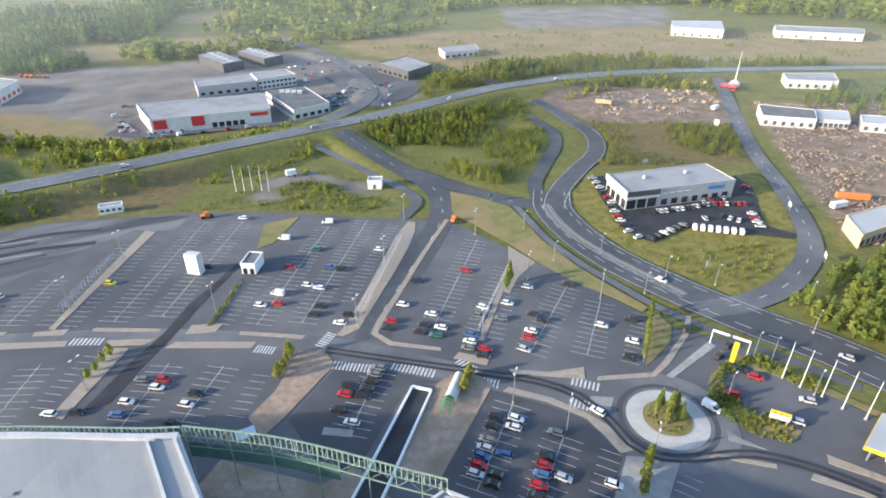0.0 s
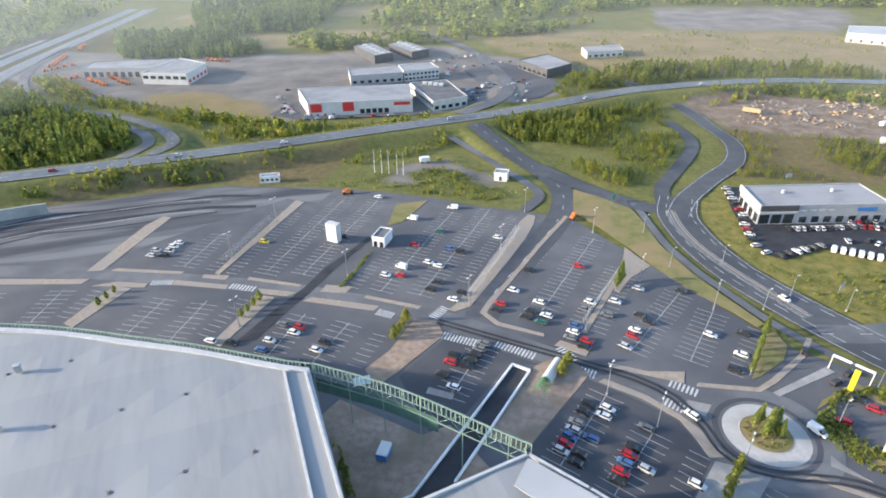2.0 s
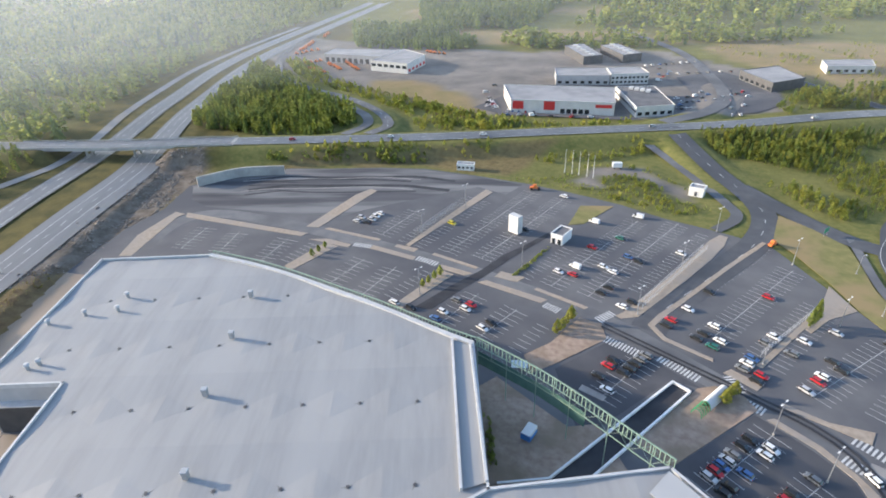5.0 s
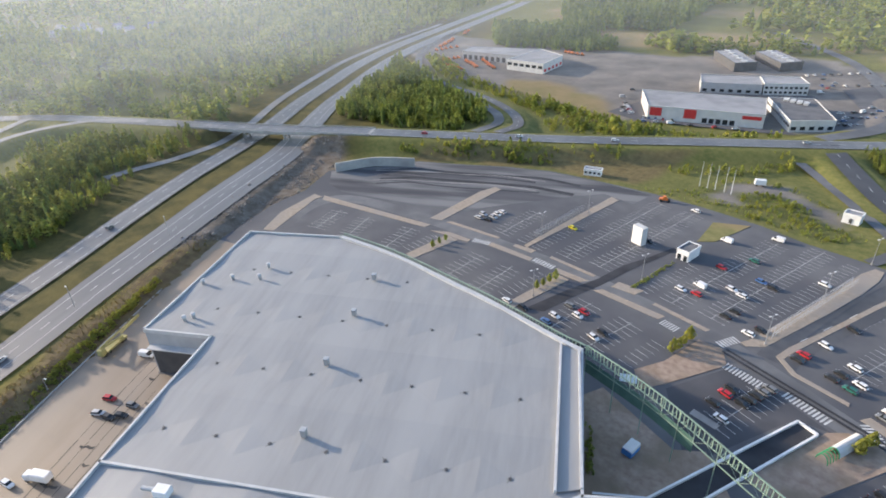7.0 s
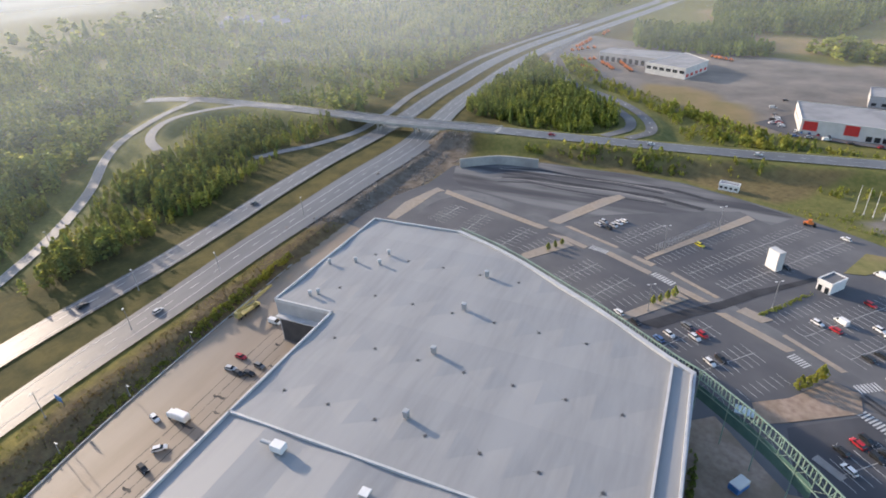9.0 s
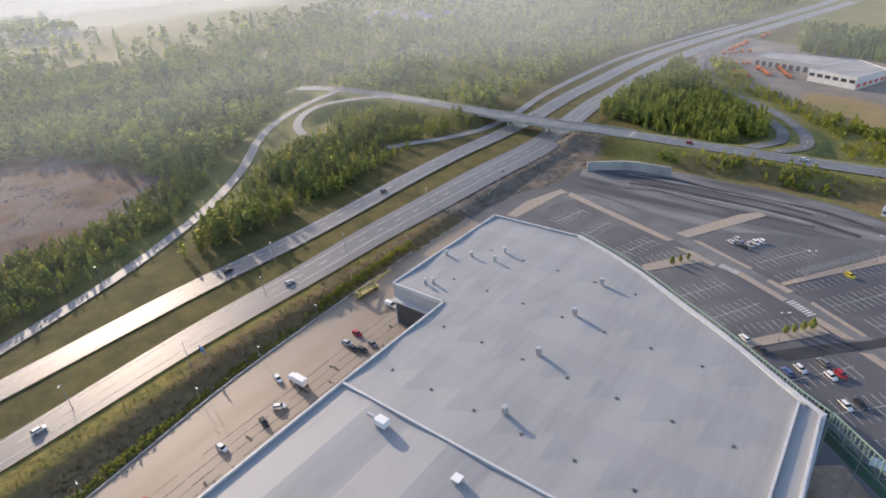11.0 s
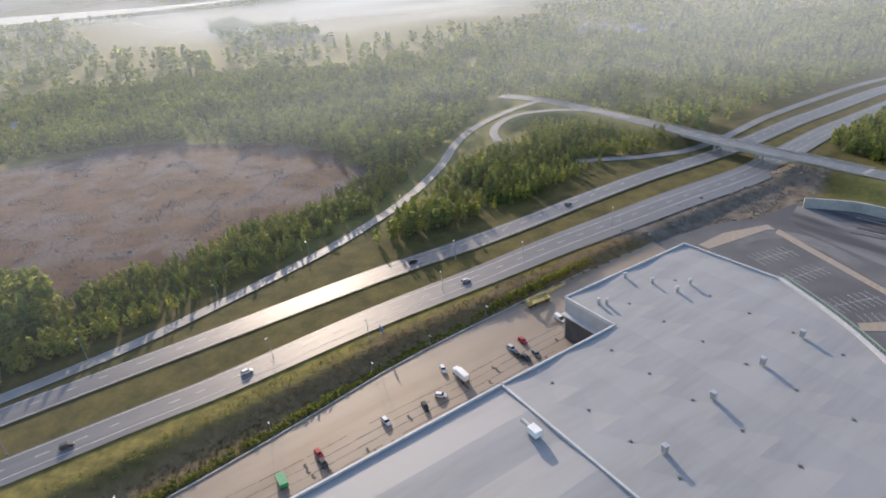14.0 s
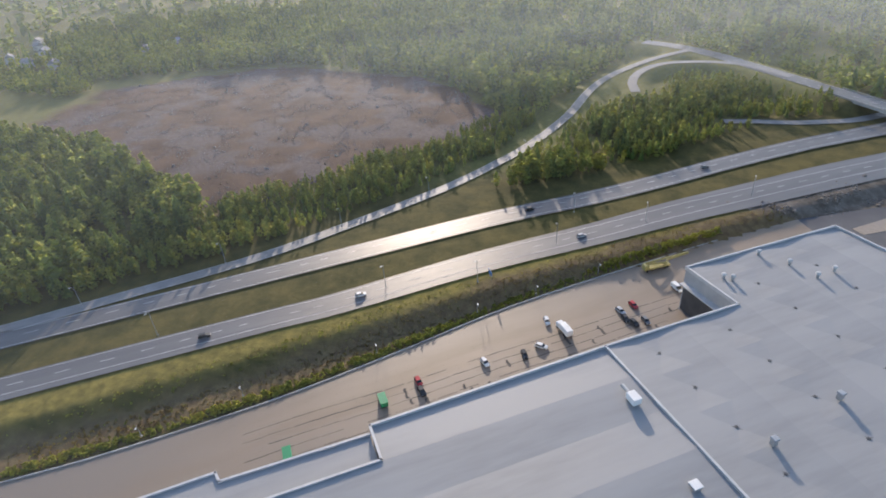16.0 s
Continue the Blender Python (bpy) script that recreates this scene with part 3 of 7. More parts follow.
for line, half, nm, lb in ((MOTOR_NEAR, 7.2, M_MOTOR, "pale asphalt motorway carriageway"), (MOTOR_FAR, 6.8, M_MOTOR, "pale asphalt motorway carriageway"), (SLIP, 3.0, M_SLIP, "pale motorway slip road"),
                           (SLIP_LOOP, 3.2, M_SLIP, "curved slip road loop"), (SLIP_COLLECT, 3.4, M_SLIP, "motorway slip road under the bridge"),
                           (SLIP_EAST, 3.6, M_ROAD, "slip road on a bank"), (SLIP_EAST_IN, 3.4, M_ROAD, "slip road on a bank")):
    tagged(ribbon("road", line, half, nm), lb, "road", kind="structure")
for line, half, lift, lb in ((LOT_ROAD, 5.6, 0.05, "two-lane access road into the car park"), (LINK_ROAD, 5.0, 0.052, "asphalt road to the roundabout junction"), (RING_ROAD, 9.0, 0.055, "wide asphalt distributor road"), (RING_UP, 5.2, 0.06, "asphalt road towards the underpass"), (RING_UP_IN, 3.6, 0.065, "asphalt turning lane"),
                             (EAST_ROAD, 4.6, 0.07, "asphalt side road"), (CYCLE_PATH, 1.7, 0.05, "narrow cycle path"), (FOOT_PATH, 2.6, 0.05, "narrow asphalt path"), (MID_ROAD, 4.0, 0.05, "asphalt aisle through the car park"), (SHOP_ROAD, 5, 0.06, "road to the retail park")):
    tagged(ribbon("road", line, half, M_RING if line in (RING_ROAD, LINK_ROAD, RING_UP, RING_UP_IN, LOT_ROAD) else M_ROAD, lift), lb, "road", kind="structure")
for pts, lb in (([(-24, 408), (30, 440), (48, 470), (40, 525), (0, 560), (-30, 525), (-12, 470), (-36, 462)], "grey asphalt car park of the retail park"), ([(-156, 388), (-130, 378), (-55, 393), (-38, 398), (-46, 402), (-60, 400), (-127, 385), (-146, 424)], "grey asphalt forecourt of a store"),
                ([(-130, 466), (-116, 462), (-40, 490), (-46, 497), (-76, 483), (-117, 469)], "grey asphalt parking strip")):
    tagged(patch("car_park", pts, M_ASPHALT, 0.02), lb, "car park", kind="structure")
# painted lines of the roads
for line, offs, dash in ((MOTOR_NEAR, (-3.3, 5.4), 0), (MOTOR_NEAR, (1.0,), 3), (MOTOR_FAR, (-4.8, 4.8), 0), (MOTOR_FAR, (1.0,), 3), (CROSS, (-5.6, 5.6), 0), (CROSS, (0.0,), 3), (SLIP, (-2.8, 2.8), 0),
                         (RING_ROAD, (-8.3, 8.3), 0), (RING_ROAD, (-4.6, 6.0), 2), (RING_MEDIAN, (-1.3, 1.3, -2.2), 0), (LOT_ROAD, (0,), 3), (RING_UP, (-4.6, 4.6), 0), (EAST_ROAD, (0,), 3), (SLIP_EAST, (0,), 3)):
    for off in offs:
        tagged(ribbon("lane_marking", line, 0.11 if not dash else 0.13, M_PAINT, 0.11, off, dash or None), "white lane marking", "lane marking", kind="structure")
tagged(ribbon("median", RING_MEDIAN, 0.6, M_PAVE, 0.2), "paved traffic median", "median", kind="structure")

# ---- sheets standing in for haze and mist over the land beyond ----
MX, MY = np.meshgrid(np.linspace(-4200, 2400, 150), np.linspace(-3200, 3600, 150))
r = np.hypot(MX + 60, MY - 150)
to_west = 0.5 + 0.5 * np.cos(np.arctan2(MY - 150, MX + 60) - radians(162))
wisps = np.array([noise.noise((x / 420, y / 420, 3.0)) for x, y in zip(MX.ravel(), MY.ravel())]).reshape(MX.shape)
# haze sheet is denser with distance and towards the sun side, imitating aerial haze
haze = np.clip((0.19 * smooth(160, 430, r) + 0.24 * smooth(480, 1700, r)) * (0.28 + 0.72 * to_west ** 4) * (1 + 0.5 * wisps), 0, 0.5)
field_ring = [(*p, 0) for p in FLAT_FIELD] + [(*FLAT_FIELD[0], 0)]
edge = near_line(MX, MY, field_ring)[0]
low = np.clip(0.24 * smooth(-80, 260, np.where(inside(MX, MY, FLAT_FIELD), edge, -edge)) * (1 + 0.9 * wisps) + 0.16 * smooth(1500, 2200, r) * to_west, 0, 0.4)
idx = np.arange(MX.size).reshape(MX.shape)
quads = np.stack([idx[:-1, :-1], idx[:-1, 1:], idx[1:, 1:], idx[1:, :-1]], -1).reshape(-1, 4)
M_HAZE_SHEET = haze_sheet_material()
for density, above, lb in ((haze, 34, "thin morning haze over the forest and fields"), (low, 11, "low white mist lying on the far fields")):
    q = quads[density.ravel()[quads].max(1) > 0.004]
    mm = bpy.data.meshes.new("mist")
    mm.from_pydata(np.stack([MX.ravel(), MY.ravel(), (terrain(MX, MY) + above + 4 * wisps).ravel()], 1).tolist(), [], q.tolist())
    mm.attributes.new("haze_density", "FLOAT", "POINT").data.foreach_set("value", density.ravel().astype(np.float32))
    mm.materials.append(M_HAZE_SHEET)
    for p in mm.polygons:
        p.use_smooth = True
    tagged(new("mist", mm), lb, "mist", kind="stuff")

# dark tyre tracks from the crossings round the roundabout
TRACK = [(-20, 165, 0), (10, 153.5, 0), (22.3, 148.8, 0), (38.8, 142, 0), (47.7, 135, 0), (52.7, 125.3, 0), (54.6, 117.7, 0), (60, 112.4, 0), (69.8, 110.8, 0), (83, 109.6, 0), (95, 103, 0), (104, 95, 0)]
for off in (-1.0, 0.9):
    tagged(ribbon("tyre_track", TRACK, 0.45, M_DARK, 0.24, off), "dark polished tyre track on the asphalt", "tyre track", kind="structure")

# swept bands on the unfinished asphalt
SWEEP = [(-236, 204, 0), (-222, 224, 0), (-205, 236, 0), (-184, 244, 0), (-159, 255, 0), (-136, 262, 0), (-112, 263, 0), (-90, 260, 0)]
for off, half, lift, m_ in ((-3.0, 0.5, 0.050, M_ASPHALT), (-6.0, 1.3, 0.052, M_DARK), (-8.6, 0.4, 0.054, M_PAVE_GREY), (-11.0, 0.9, 0.056, M_DARK), (-14.5, 0.5, 0.058, M_ASPHALT), (-18.0, 1.6, 0.060, M_DARK), (-21.5, 0.4, 0.062, M_PAVE_GREY), (-25.0, 0.7, 0.064, M_DARK)):
    line = [(x + 2.5 * math.sin(0.9 * k + off), y + 1.5 * math.sin(1.7 * k - off), z) for k, (x, y, z) in enumerate(SWEEP[1:-1] if half > 1 else SWEEP[1:-2])]
    tagged(ribbon("tyre_sweep", line, half, m_, lift, off), "curved sweep of tyre marks on dark asphalt", "tyre track", kind="structure")


# ---- crossing road and its bridge ----
tagged(ribbon("road", CROSS, 6.4, M_MOTOR, 0.06), "crossing road on an embankment", "road", kind="structure")
overpass = tagged(new("overpass"), "concrete road bridge over the motorway", "bridge")


def strip_body(name, pts, half, z_lo, z_hi, material, parent, offset=0.0, label=""):
    """A solid band along a line: deck, parapet, wall."""
    s = spline(pts, 5)
    d = np.gradient(s[:, :2], axis=0)
    d /= np.linalg.norm(d, axis=1)[:, None]
    nrm = np.stack([-d[:, 1], d[:, 0]], 1)
    c = s[:, :2] + nrm * offset
    z = s[:, 2] if s.shape[1] > 2 else np.zeros(len(s))
    verts, faces, n = [], [], len(s)
    for i in range(n):
        for sgn, zz in ((1, z_lo), (-1, z_lo), (-1, z_hi), (1, z_hi)):
            verts.append((*(c[i] + sgn * half * nrm[i]), z[i] + zz))
    for i in range(n - 1):
        for k in range(4):
            j = (k + 1) % 4
            faces.append((4 * i + k, 4 * i + j, 4 * i + 4 + j, 4 * i + 4 + k))
    faces += [(3, 2, 1, 0), (4 * n - 4, 4 * n - 3, 4 * n - 2, 4 * n - 1)]
    return mesh_object(name, verts, faces, material, parent, label)


SPAN = [(-372, 196.5, 8), (-363, 200, 8), (-312.5, 220, 8), (-277, 238, 8), (-252, 250.5, 7.7)]
strip_body("deck", SPAN, 6.8, -1.3, 0.02, M_CONCRETE, overpass)
for off in (-6.6, 6.6):
    strip_body("parapet", SPAN, 0.15, 0.02, 0.5, M_CONCRETE, overpass, off)
    strip_body("railing", SPAN, 0.06, 0.9, 1.1, M_STEEL, overpass, off)
for px_, py_ in ((-330, 212.3), (-304, 224), (-281, 236)):
    for o in (-3.5, 3.5):
        bm = bmesh.new()
        beam(bm, (px_ - 0.45 * o, py_ + 0.9 * o, 0), (px_ - 0.45 * o, py_ + 0.9 * o, 6.8), 0.7, 10)
        part("pier", bm, M_CONCRETE, overpass)

# ---- the mall ----
ROOF_Z = 16.5
FRONT = [(-153, 130), (-136, 130.8), (-119, 130.2), (-100, 128), (-83, 126), (-69, 123.6), (-56, 121.3), (-48.5, 120.5)]
FRONT_COURT = [(-48.5, 120.5), (-30, 114.9), (-16, 108.8), (-4.5, 103), (5.2, 98.4)]
NORTH_WING = [(-187, 112.8), *FRONT, (-28.2, 78.2), (-40, 61.5), (-120.4, 23), (-140.3, 64.7), (-160.4, 54.8)]
SOUTH_WING = [(-120.4, 23), (-40, 61.5), (-28.2, 78.2), (5.2, 98.4), (17, 90.8), (78, 48), (84, -100), (-47, -101), (-79.8, -33.2), (-89.7, -38)]
mall = tagged(new("shopping_mall"), "large low shopping mall with a pale flat roof", "mall")


def walls(poly, z0, z1, material, parent, name="wall"):
    for i in range(len(poly)):
        (x0, y0), (x1, y1) = poly[i - 1], poly[i]
        mesh_object(name, [(x0, y0, z0), (x1, y1, z0), (x1, y1, z1), (x0, y0, z1)], [(0, 1, 2, 3)], material, parent)


def parapets(poly, z, parent, material, width=0.5, height=0.45, skip=()):
    """A capped upstand along the edge of a roof, one piece for each side."""
    for i in range(len(poly)):
        if i in skip:
            continue
        a, b = Vector(poly[i - 1]), Vector(poly[i])
        d = (b - a).normalized()
        m = Matrix.Translation((*((a + b) / 2), z)) @ Matrix.Rotation(math.atan2(d.y, d.x), 4, "Z")
        bm = bmesh.new()
        L = (b - a).length / 2 + width / 2 - 0.01
        box(bm, -L, -width / 2, -0.8, L, width / 2, height, m)
        box(bm, -L, -width / 2 - 0.06, height, L, width / 2 + 0.06, height + 0.07, m)
        part("parapet", bm, material, parent)


walls(NORTH_WING, -0.1, ROOF_Z, M_WALL_GREY, mall)
walls(SOUTH_WING, -0.1, ROOF_Z, M_WALL_GREY, mall)
E_ALONG = Vector((80.4, 38.5)).normalized()         # along the dividing parapet
E_ACROSS = Vector((-E_ALONG.y, E_ALONG.x))


def folded_roof(name, poly, z, fold, period, material, rise=0.3, phase=0):
    """A roof sheet with very shallow ridges and valleys."""
    bm = bmesh.new()
    bm.faces.new([bm.verts.new((x, y, z)) for x, y in poly])
    n = fold
    for k in range(-14, 16):
        geom = bm.verts[:] + bm.edges[:] + bm.faces[:]
        bmesh.ops.bisect_plane(bm, geom=geom, plane_co=(*(Vector((-120.4, 23)) + n * (k * period / 2)), z), plane_no=(n.x, n.y, 0))
    for v in bm.verts:
        s = ((v.co.xy - Vector((-120.4, 23))).dot(n)) / (period / 2)
        s += phase
        v.co.z = z - 0.3 + rise * abs((s % 2) - 1) * (-1 if rise < 0 else 1)
    bmesh.ops.triangulate(bm, faces=bm.faces[:])
    ob = part(name, bm, material, mall)
    if ob.data.polygons[0].normal.z < 0:
        ob.data.flip_normals()
    return ob




def drained_roof(name, poly, z, material, fall=0.042, cricket=0.03):
    """A roof sheet in shallow valleys 24 m apart, with low diamond-shaped crickets that lead the water to drains every 14 m."""
    o = Vector((-120.4, 23))
    bm = bmesh.new()
    bm.faces.new([bm.verts.new((x, y, z)) for x, y in poly])

    def cut(geom, along, across, dt, ds):
        p, n = o + E_ALONG * along + E_ACROSS * across, E_ALONG * -ds + E_ACROSS * dt
        bmesh.ops.bisect_plane(bm, geom=geom, plane_co=(*p, z), plane_no=(n.x, n.y, 0))

    wide = 7 * cricket / fall
    for k in range(-1, 6):
        for ds in (0, 12 - wide, 12, 12 + wide):
            cut(bm.verts[:] + bm.edges[:] + bm.faces[:], 0, 24 * k + ds, 1, 0)
    for j in range(-4, 11):
        for dt in (-6, 1):
            cut(bm.verts[:] + bm.edges[:] + bm.faces[:], 14 * j + dt, 0, 0, 1)
    for k in range(-1, 6):
        for j in range(-4, 11):
            for sg in (1, -1):
                near = []
                for f in bm.faces:
                    c = f.calc_center_median().xy - o
                    if abs(c.dot(E_ACROSS) - 12 - 24 * k) < wide and abs(c.dot(E_ALONG) + 6 - 14 * j) < 7:
                        near.append(f)
                if near:
                    geom = list({v for f in near for v in f.verts}) + list({e for f in near for e in f.edges}) + near
                    cut(geom, 14 * j - 6, 12 + 24 * k, 7, sg * wide)
    for v in bm.verts:
        c = v.co.xy - o
        ds, dt = abs((c.dot(E_ACROSS) % 24) - 12), abs(((c.dot(E_ALONG) + 6 + 7) % 14) - 7)
        v.co.z = z - 0.3 + max(fall * ds, cricket * dt)
    bmesh.ops.triangulate(bm, faces=bm.faces[:])
    ob = part(name, bm, material, mall)
    if ob.data.polygons[0].normal.z < 0:
        ob.data.flip_normals()
    return ob


drained_roof("roof", NORTH_WING, ROOF_Z, M_ROOF)
folded_roof("roof", SOUTH_WING, ROOF_Z, E_ALONG, 25, M_ROOF, 0.42, 1)
parapets(NORTH_WING, ROOF_Z, mall, M_PARAPET, skip=tuple(range(2, 9)))
parapets(SOUTH_WING, ROOF_Z, mall, M_PARAPET, skip=(1, 2))
# walkway strip along the court, and the front coping
patch("gutter", [(-54.6, 119.9), (-49.3, 119.6), (-29.3, 79.5), (-33.2, 75.8)], M_ROOF, ROOF_Z + 0.2, mall, 0.05)
for a, b in (((-54.6, 119.9), (-33.2, 75.8)), ((-49.0, 119.6), (-29.0, 79.6))):
    strip_body("parapet", [(*a, ROOF_Z), (*b, ROOF_Z)], 0.3, -0.3, 0.95, M_PARAPET, mall)
patch("walkway", [(5, 97), (16.8, 89.5), (76, 48), (70, 43), (2, 90)], M_ROOF_LIGHT, ROOF_Z + 0.6, mall, 0.2)
strip_body("coping", [(x, y, ROOF_Z) for x, y in FRONT], 0.7, -0.9, 0.62, M_PARAPET, mall)
# canopy over the loading corner, and a dark panel below it
m_ = Matrix.Translation((-150.35, 59.75, 0)) @ Matrix.Rotation(math.atan2(9.9, 20.1), 4, "Z")
# dark panel on the solid wall paints the shade of the open bay
bm = bmesh.new()
box(bm, -10.6, -0.2, 0.1, 10.6, 0.2, 10.6, m_)
part("opening_shade_panel", bm, M_WALL_DARK, mall)
bm = bmesh.new()
box(bm, -10.8, -2.2, 10.7, 10.8, 0.1, 11.1, m_)
part("loading_canopy", bm, M_PARAPET, mall)
# low annexes at the south-west end
ANNEX = [(-88.2, -38), (-80.1, -34), (-47.3, -101.4), (-58, -106), (-75.5, -72.3), (-73.2, -70.3)]
patch("annex_roof", ANNEX, M_ROOF, 14.9, mall, 0.2)
walls(ANNEX, -0.1, 14.9, M_WALL_GREY, mall)
parapets(ANNEX, 15.1, mall, M_PARAPET, skip=(1, 2))

# steel screen that runs along the front and bridges the court
screen = tagged(new("facade_screen"), "pale green steel lattice screen along the curved mall front", "steel screen")
for line, zs in ((FRONT, (15.0, 17.6)), (FRONT_COURT, (11.6, 14.6, 17.6))):
    for off in ((1.7,) if line is FRONT else (2.0,)):
        for z in zs:
            strip_body("rail", [(x, y, 0) for x, y in line], 0.1 if z < 17 else 0.17, z - 0.12, z + 0.12, M_MINT, screen, off)
bm = bmesh.new()
box(bm, -0.09, -0.12, 14.6, 0.09, 0.12, 17.6)
slat = part("slat", bm, M_MINT, screen)
bm = bmesh.new()
beam(bm, (0, 0.3, 16.2), (0, 1.8, 17.3), 0.07)
brace = part("brace", bm, M_MINT, screen)
s = spline(FRONT + FRONT_COURT[1:], 1.1)
d = np.gradient(s, axis=0)
ang = np.arctan2(d[:, 1], d[:, 0])
for i in range(len(s)):
    for ob, off in ((slat, 1.8), (brace, 0.0)):
        if ob is brace and i % 3:
            continue
        o = ob.copy()
        scene.collection.objects.link(o)
        o.matrix_basis = Matrix.Translation((s[i, 0] - math.sin(ang[i]) * off, s[i, 1] + math.cos(ang[i]) * off, 0)) @ Matrix.Rotation(ang[i], 4, "Z")
for o in (slat, brace):
    o.matrix_basis = Matrix.Translation((FRONT[0][0], FRONT[0][1], 0)) @ Matrix.Rotation(0.05, 4, "Z")
s = spline(FRONT_COURT, 4.4)
for i in range(len(s) - 1):
    a, b = Vector(s[i]), Vector(s[i + 1])
    nrm = Vector((-(b - a).y, (b - a).x)).normalized()
    for off in (2.0,):
        a2, b2 = a + nrm * off, b + nrm * off
        bm = bmesh.new()
        beam(bm, (*a2, 11.6), (*b2, 17.4), 0.05)
        part("diagonal", bm, M_MINT, screen)
        bm = bmesh.new()
        beam(bm, (*a2, 17.4), (*b2, 11.6), 0.05)
        part("diagonal", bm, M_MINT, screen)
        bm = bmesh.new()
        beam(bm, (*a2, 0 if i % 2 == 0 else 11.6), (*a2, 17.6), 0.14, 6)
        part("post", bm, M_MINT, screen)
strip_body("mesh_panel", [(x, y, 0) for x, y in FRONT_COURT[:3]], 0.03, 8.0, 12.6, M_TEAL, screen, 2.3)

# vents and plant on the roof
bm = bmesh.new()
box(bm, -0.6, -0.6, 0, 0.6, 0.6, 1.7)
vent = tagged(new("roof_vent"), "square metal roof vent with a hooded cap", "vent", "roof vents")
part("shaft", bm, M_STEEL, vent)
bm = bmesh.new()
box(bm, -0.8, -0.8, 1.8, 0.8, 0.8, 2.3, bevel=0.12)
part("cap", bm, M_STEEL, vent)
bm = bmesh.new()
for sx in (-0.5, 0.5):
    for sy in (-0.5, 0.5):
        box(bm, sx - 0.06, sy - 0.06, 1.6, sx + 0.06, sy + 0.06, 1.9)
part("bracket", bm, M_STEEL, vent)
spots = [(-121.5, 115), (-112.5, 96.5), (-102.5, 76), (-88, 55.5)]
vent.matrix_basis = pose(*spots[0], ROOF_Z + 0.15, rz=25)
for x, y in spots[1:]:
    copy_thing(vent, pose(x, y, ROOF_Z + 0.15, rz=25))
bm = bmesh.new()
beam(bm, (0, 0, 0), (0, 0, 1.5), 0.5, 12)
small = tagged(new("roof_fan"), "round roof fan with a pale hood", "vent", "roof fans")
part("pipe", bm, M_STEEL, small)
bm = bmesh.new()
beam(bm, (0, 0, 1.5), (0, 0, 2.1), 0.85, 14, 0.55)
part("hood", bm, M_PARAPET, small)
spots = [(-168, 80), (-162, 87.5), (-154.5, 93), (-158, 99.5), (-154, 64.5), (-153, 67)]
small.matrix_basis = pose(*spots[0], ROOF_Z + 0.1)
for x, y in spots[1:]:
    copy_thing(small, pose(x, y, ROOF_Z + 0.1))
hvac = tagged(new("air_handler"), "white box-shaped air handling unit on the roof", "air handler")
bm = bmesh.new()
box(bm, -1.7, -1.2, 0.3, 1.7, 1.2, 2.2, bevel=0.1)
part("casing", bm, M_WHITE_PAINT, hvac)
bm = bmesh.new()
beam(bm, (-1.7, 0, 1.3), (-4.9, 0, 1.3), 0.5, 12)
part("duct", bm, M_STEEL, hvac)
for k in (-1.3, 0, 1.3):
    bm = bmesh.new()
    box(bm, k - 0.12, -1.1, 0, k + 0.12, 1.1, 0.3)
    part("support", bm, M_STEEL, hvac)
hvac.matrix_basis = pose(-100, 27, ROOF_Z + 0.1, rz=26)
hatch = tagged(new("roof_hatch"), "small white roof hatch", "hatch")
bm = bmesh.new()
box(bm, -1, -1, 0, 1, 1, 0.7)
part("curb", bm, M_STEEL, hatch)
bm = bmesh.new()
box(bm, -1.15, -1.15, 0.7, 1.15, 1.15, 0.95, bevel=0.06)
part("lid", bm, M_WHITE_PAINT, hatch)
hatch.matrix_basis = pose(-76, 35.5, ROOF_Z + 0.2, rz=26)

# ---- islands and kerbs of the car park ----
ISLANDS = {
    "west_end": [(-208.5, 137.5), (-219, 172.5), (-217.5, 176), (-224, 176), (-221.5, 152), (-213.5, 135.5)], "west_long": [(-215, 173.5), (-152.5, 178.5), (-151.5, 182), (-218, 177.5)],
    "west_short": [(-148, 177.5), (-128, 177.8), (-128, 180.5), (-140, 181)], "centre": [(-119, 180.5), (-98, 178.8), (-98, 181.5), (-119, 183.5)], "centre_b": [(-86, 177), (-74.5, 176), (-72, 178.5), (-86, 180)],
    "tree_west": [(-139, 153.5), (-132.5, 177), (-139.5, 178), (-143.5, 155.5)], "tree_mid": [(-86.5, 147.5), (-78.5, 175), (-83.5, 176), (-90, 149)],
    "fence_west": [(-104.5, 188), (-91, 252.5), (-95.5, 254.5), (-106.5, 189)], "fence_foot": [(-110, 187.8), (-100, 187.8), (-100.5, 184.8), (-110, 185.6)],
    "hedge_foot": [(-63.5, 179.5), (-54.5, 179), (-52.5, 183.5), (-62.5, 184)], "east_of_band": [(-68, 173.5), (-42.5, 169.5), (-41, 172.3), (-65.5, 176)],
    "divider_a": [(-147, 188), (-119, 187.5), (-118.5, 189.3), (-145.5, 190)], "divider_b": [(-92.5, 185.5), (-72, 182), (-71.5, 183.6), (-92.5, 187.3)], "divider_c": [(-47, 176.8), (-27.5, 171.5), (-26.5, 173.2), (-46.5, 178.4)],
}
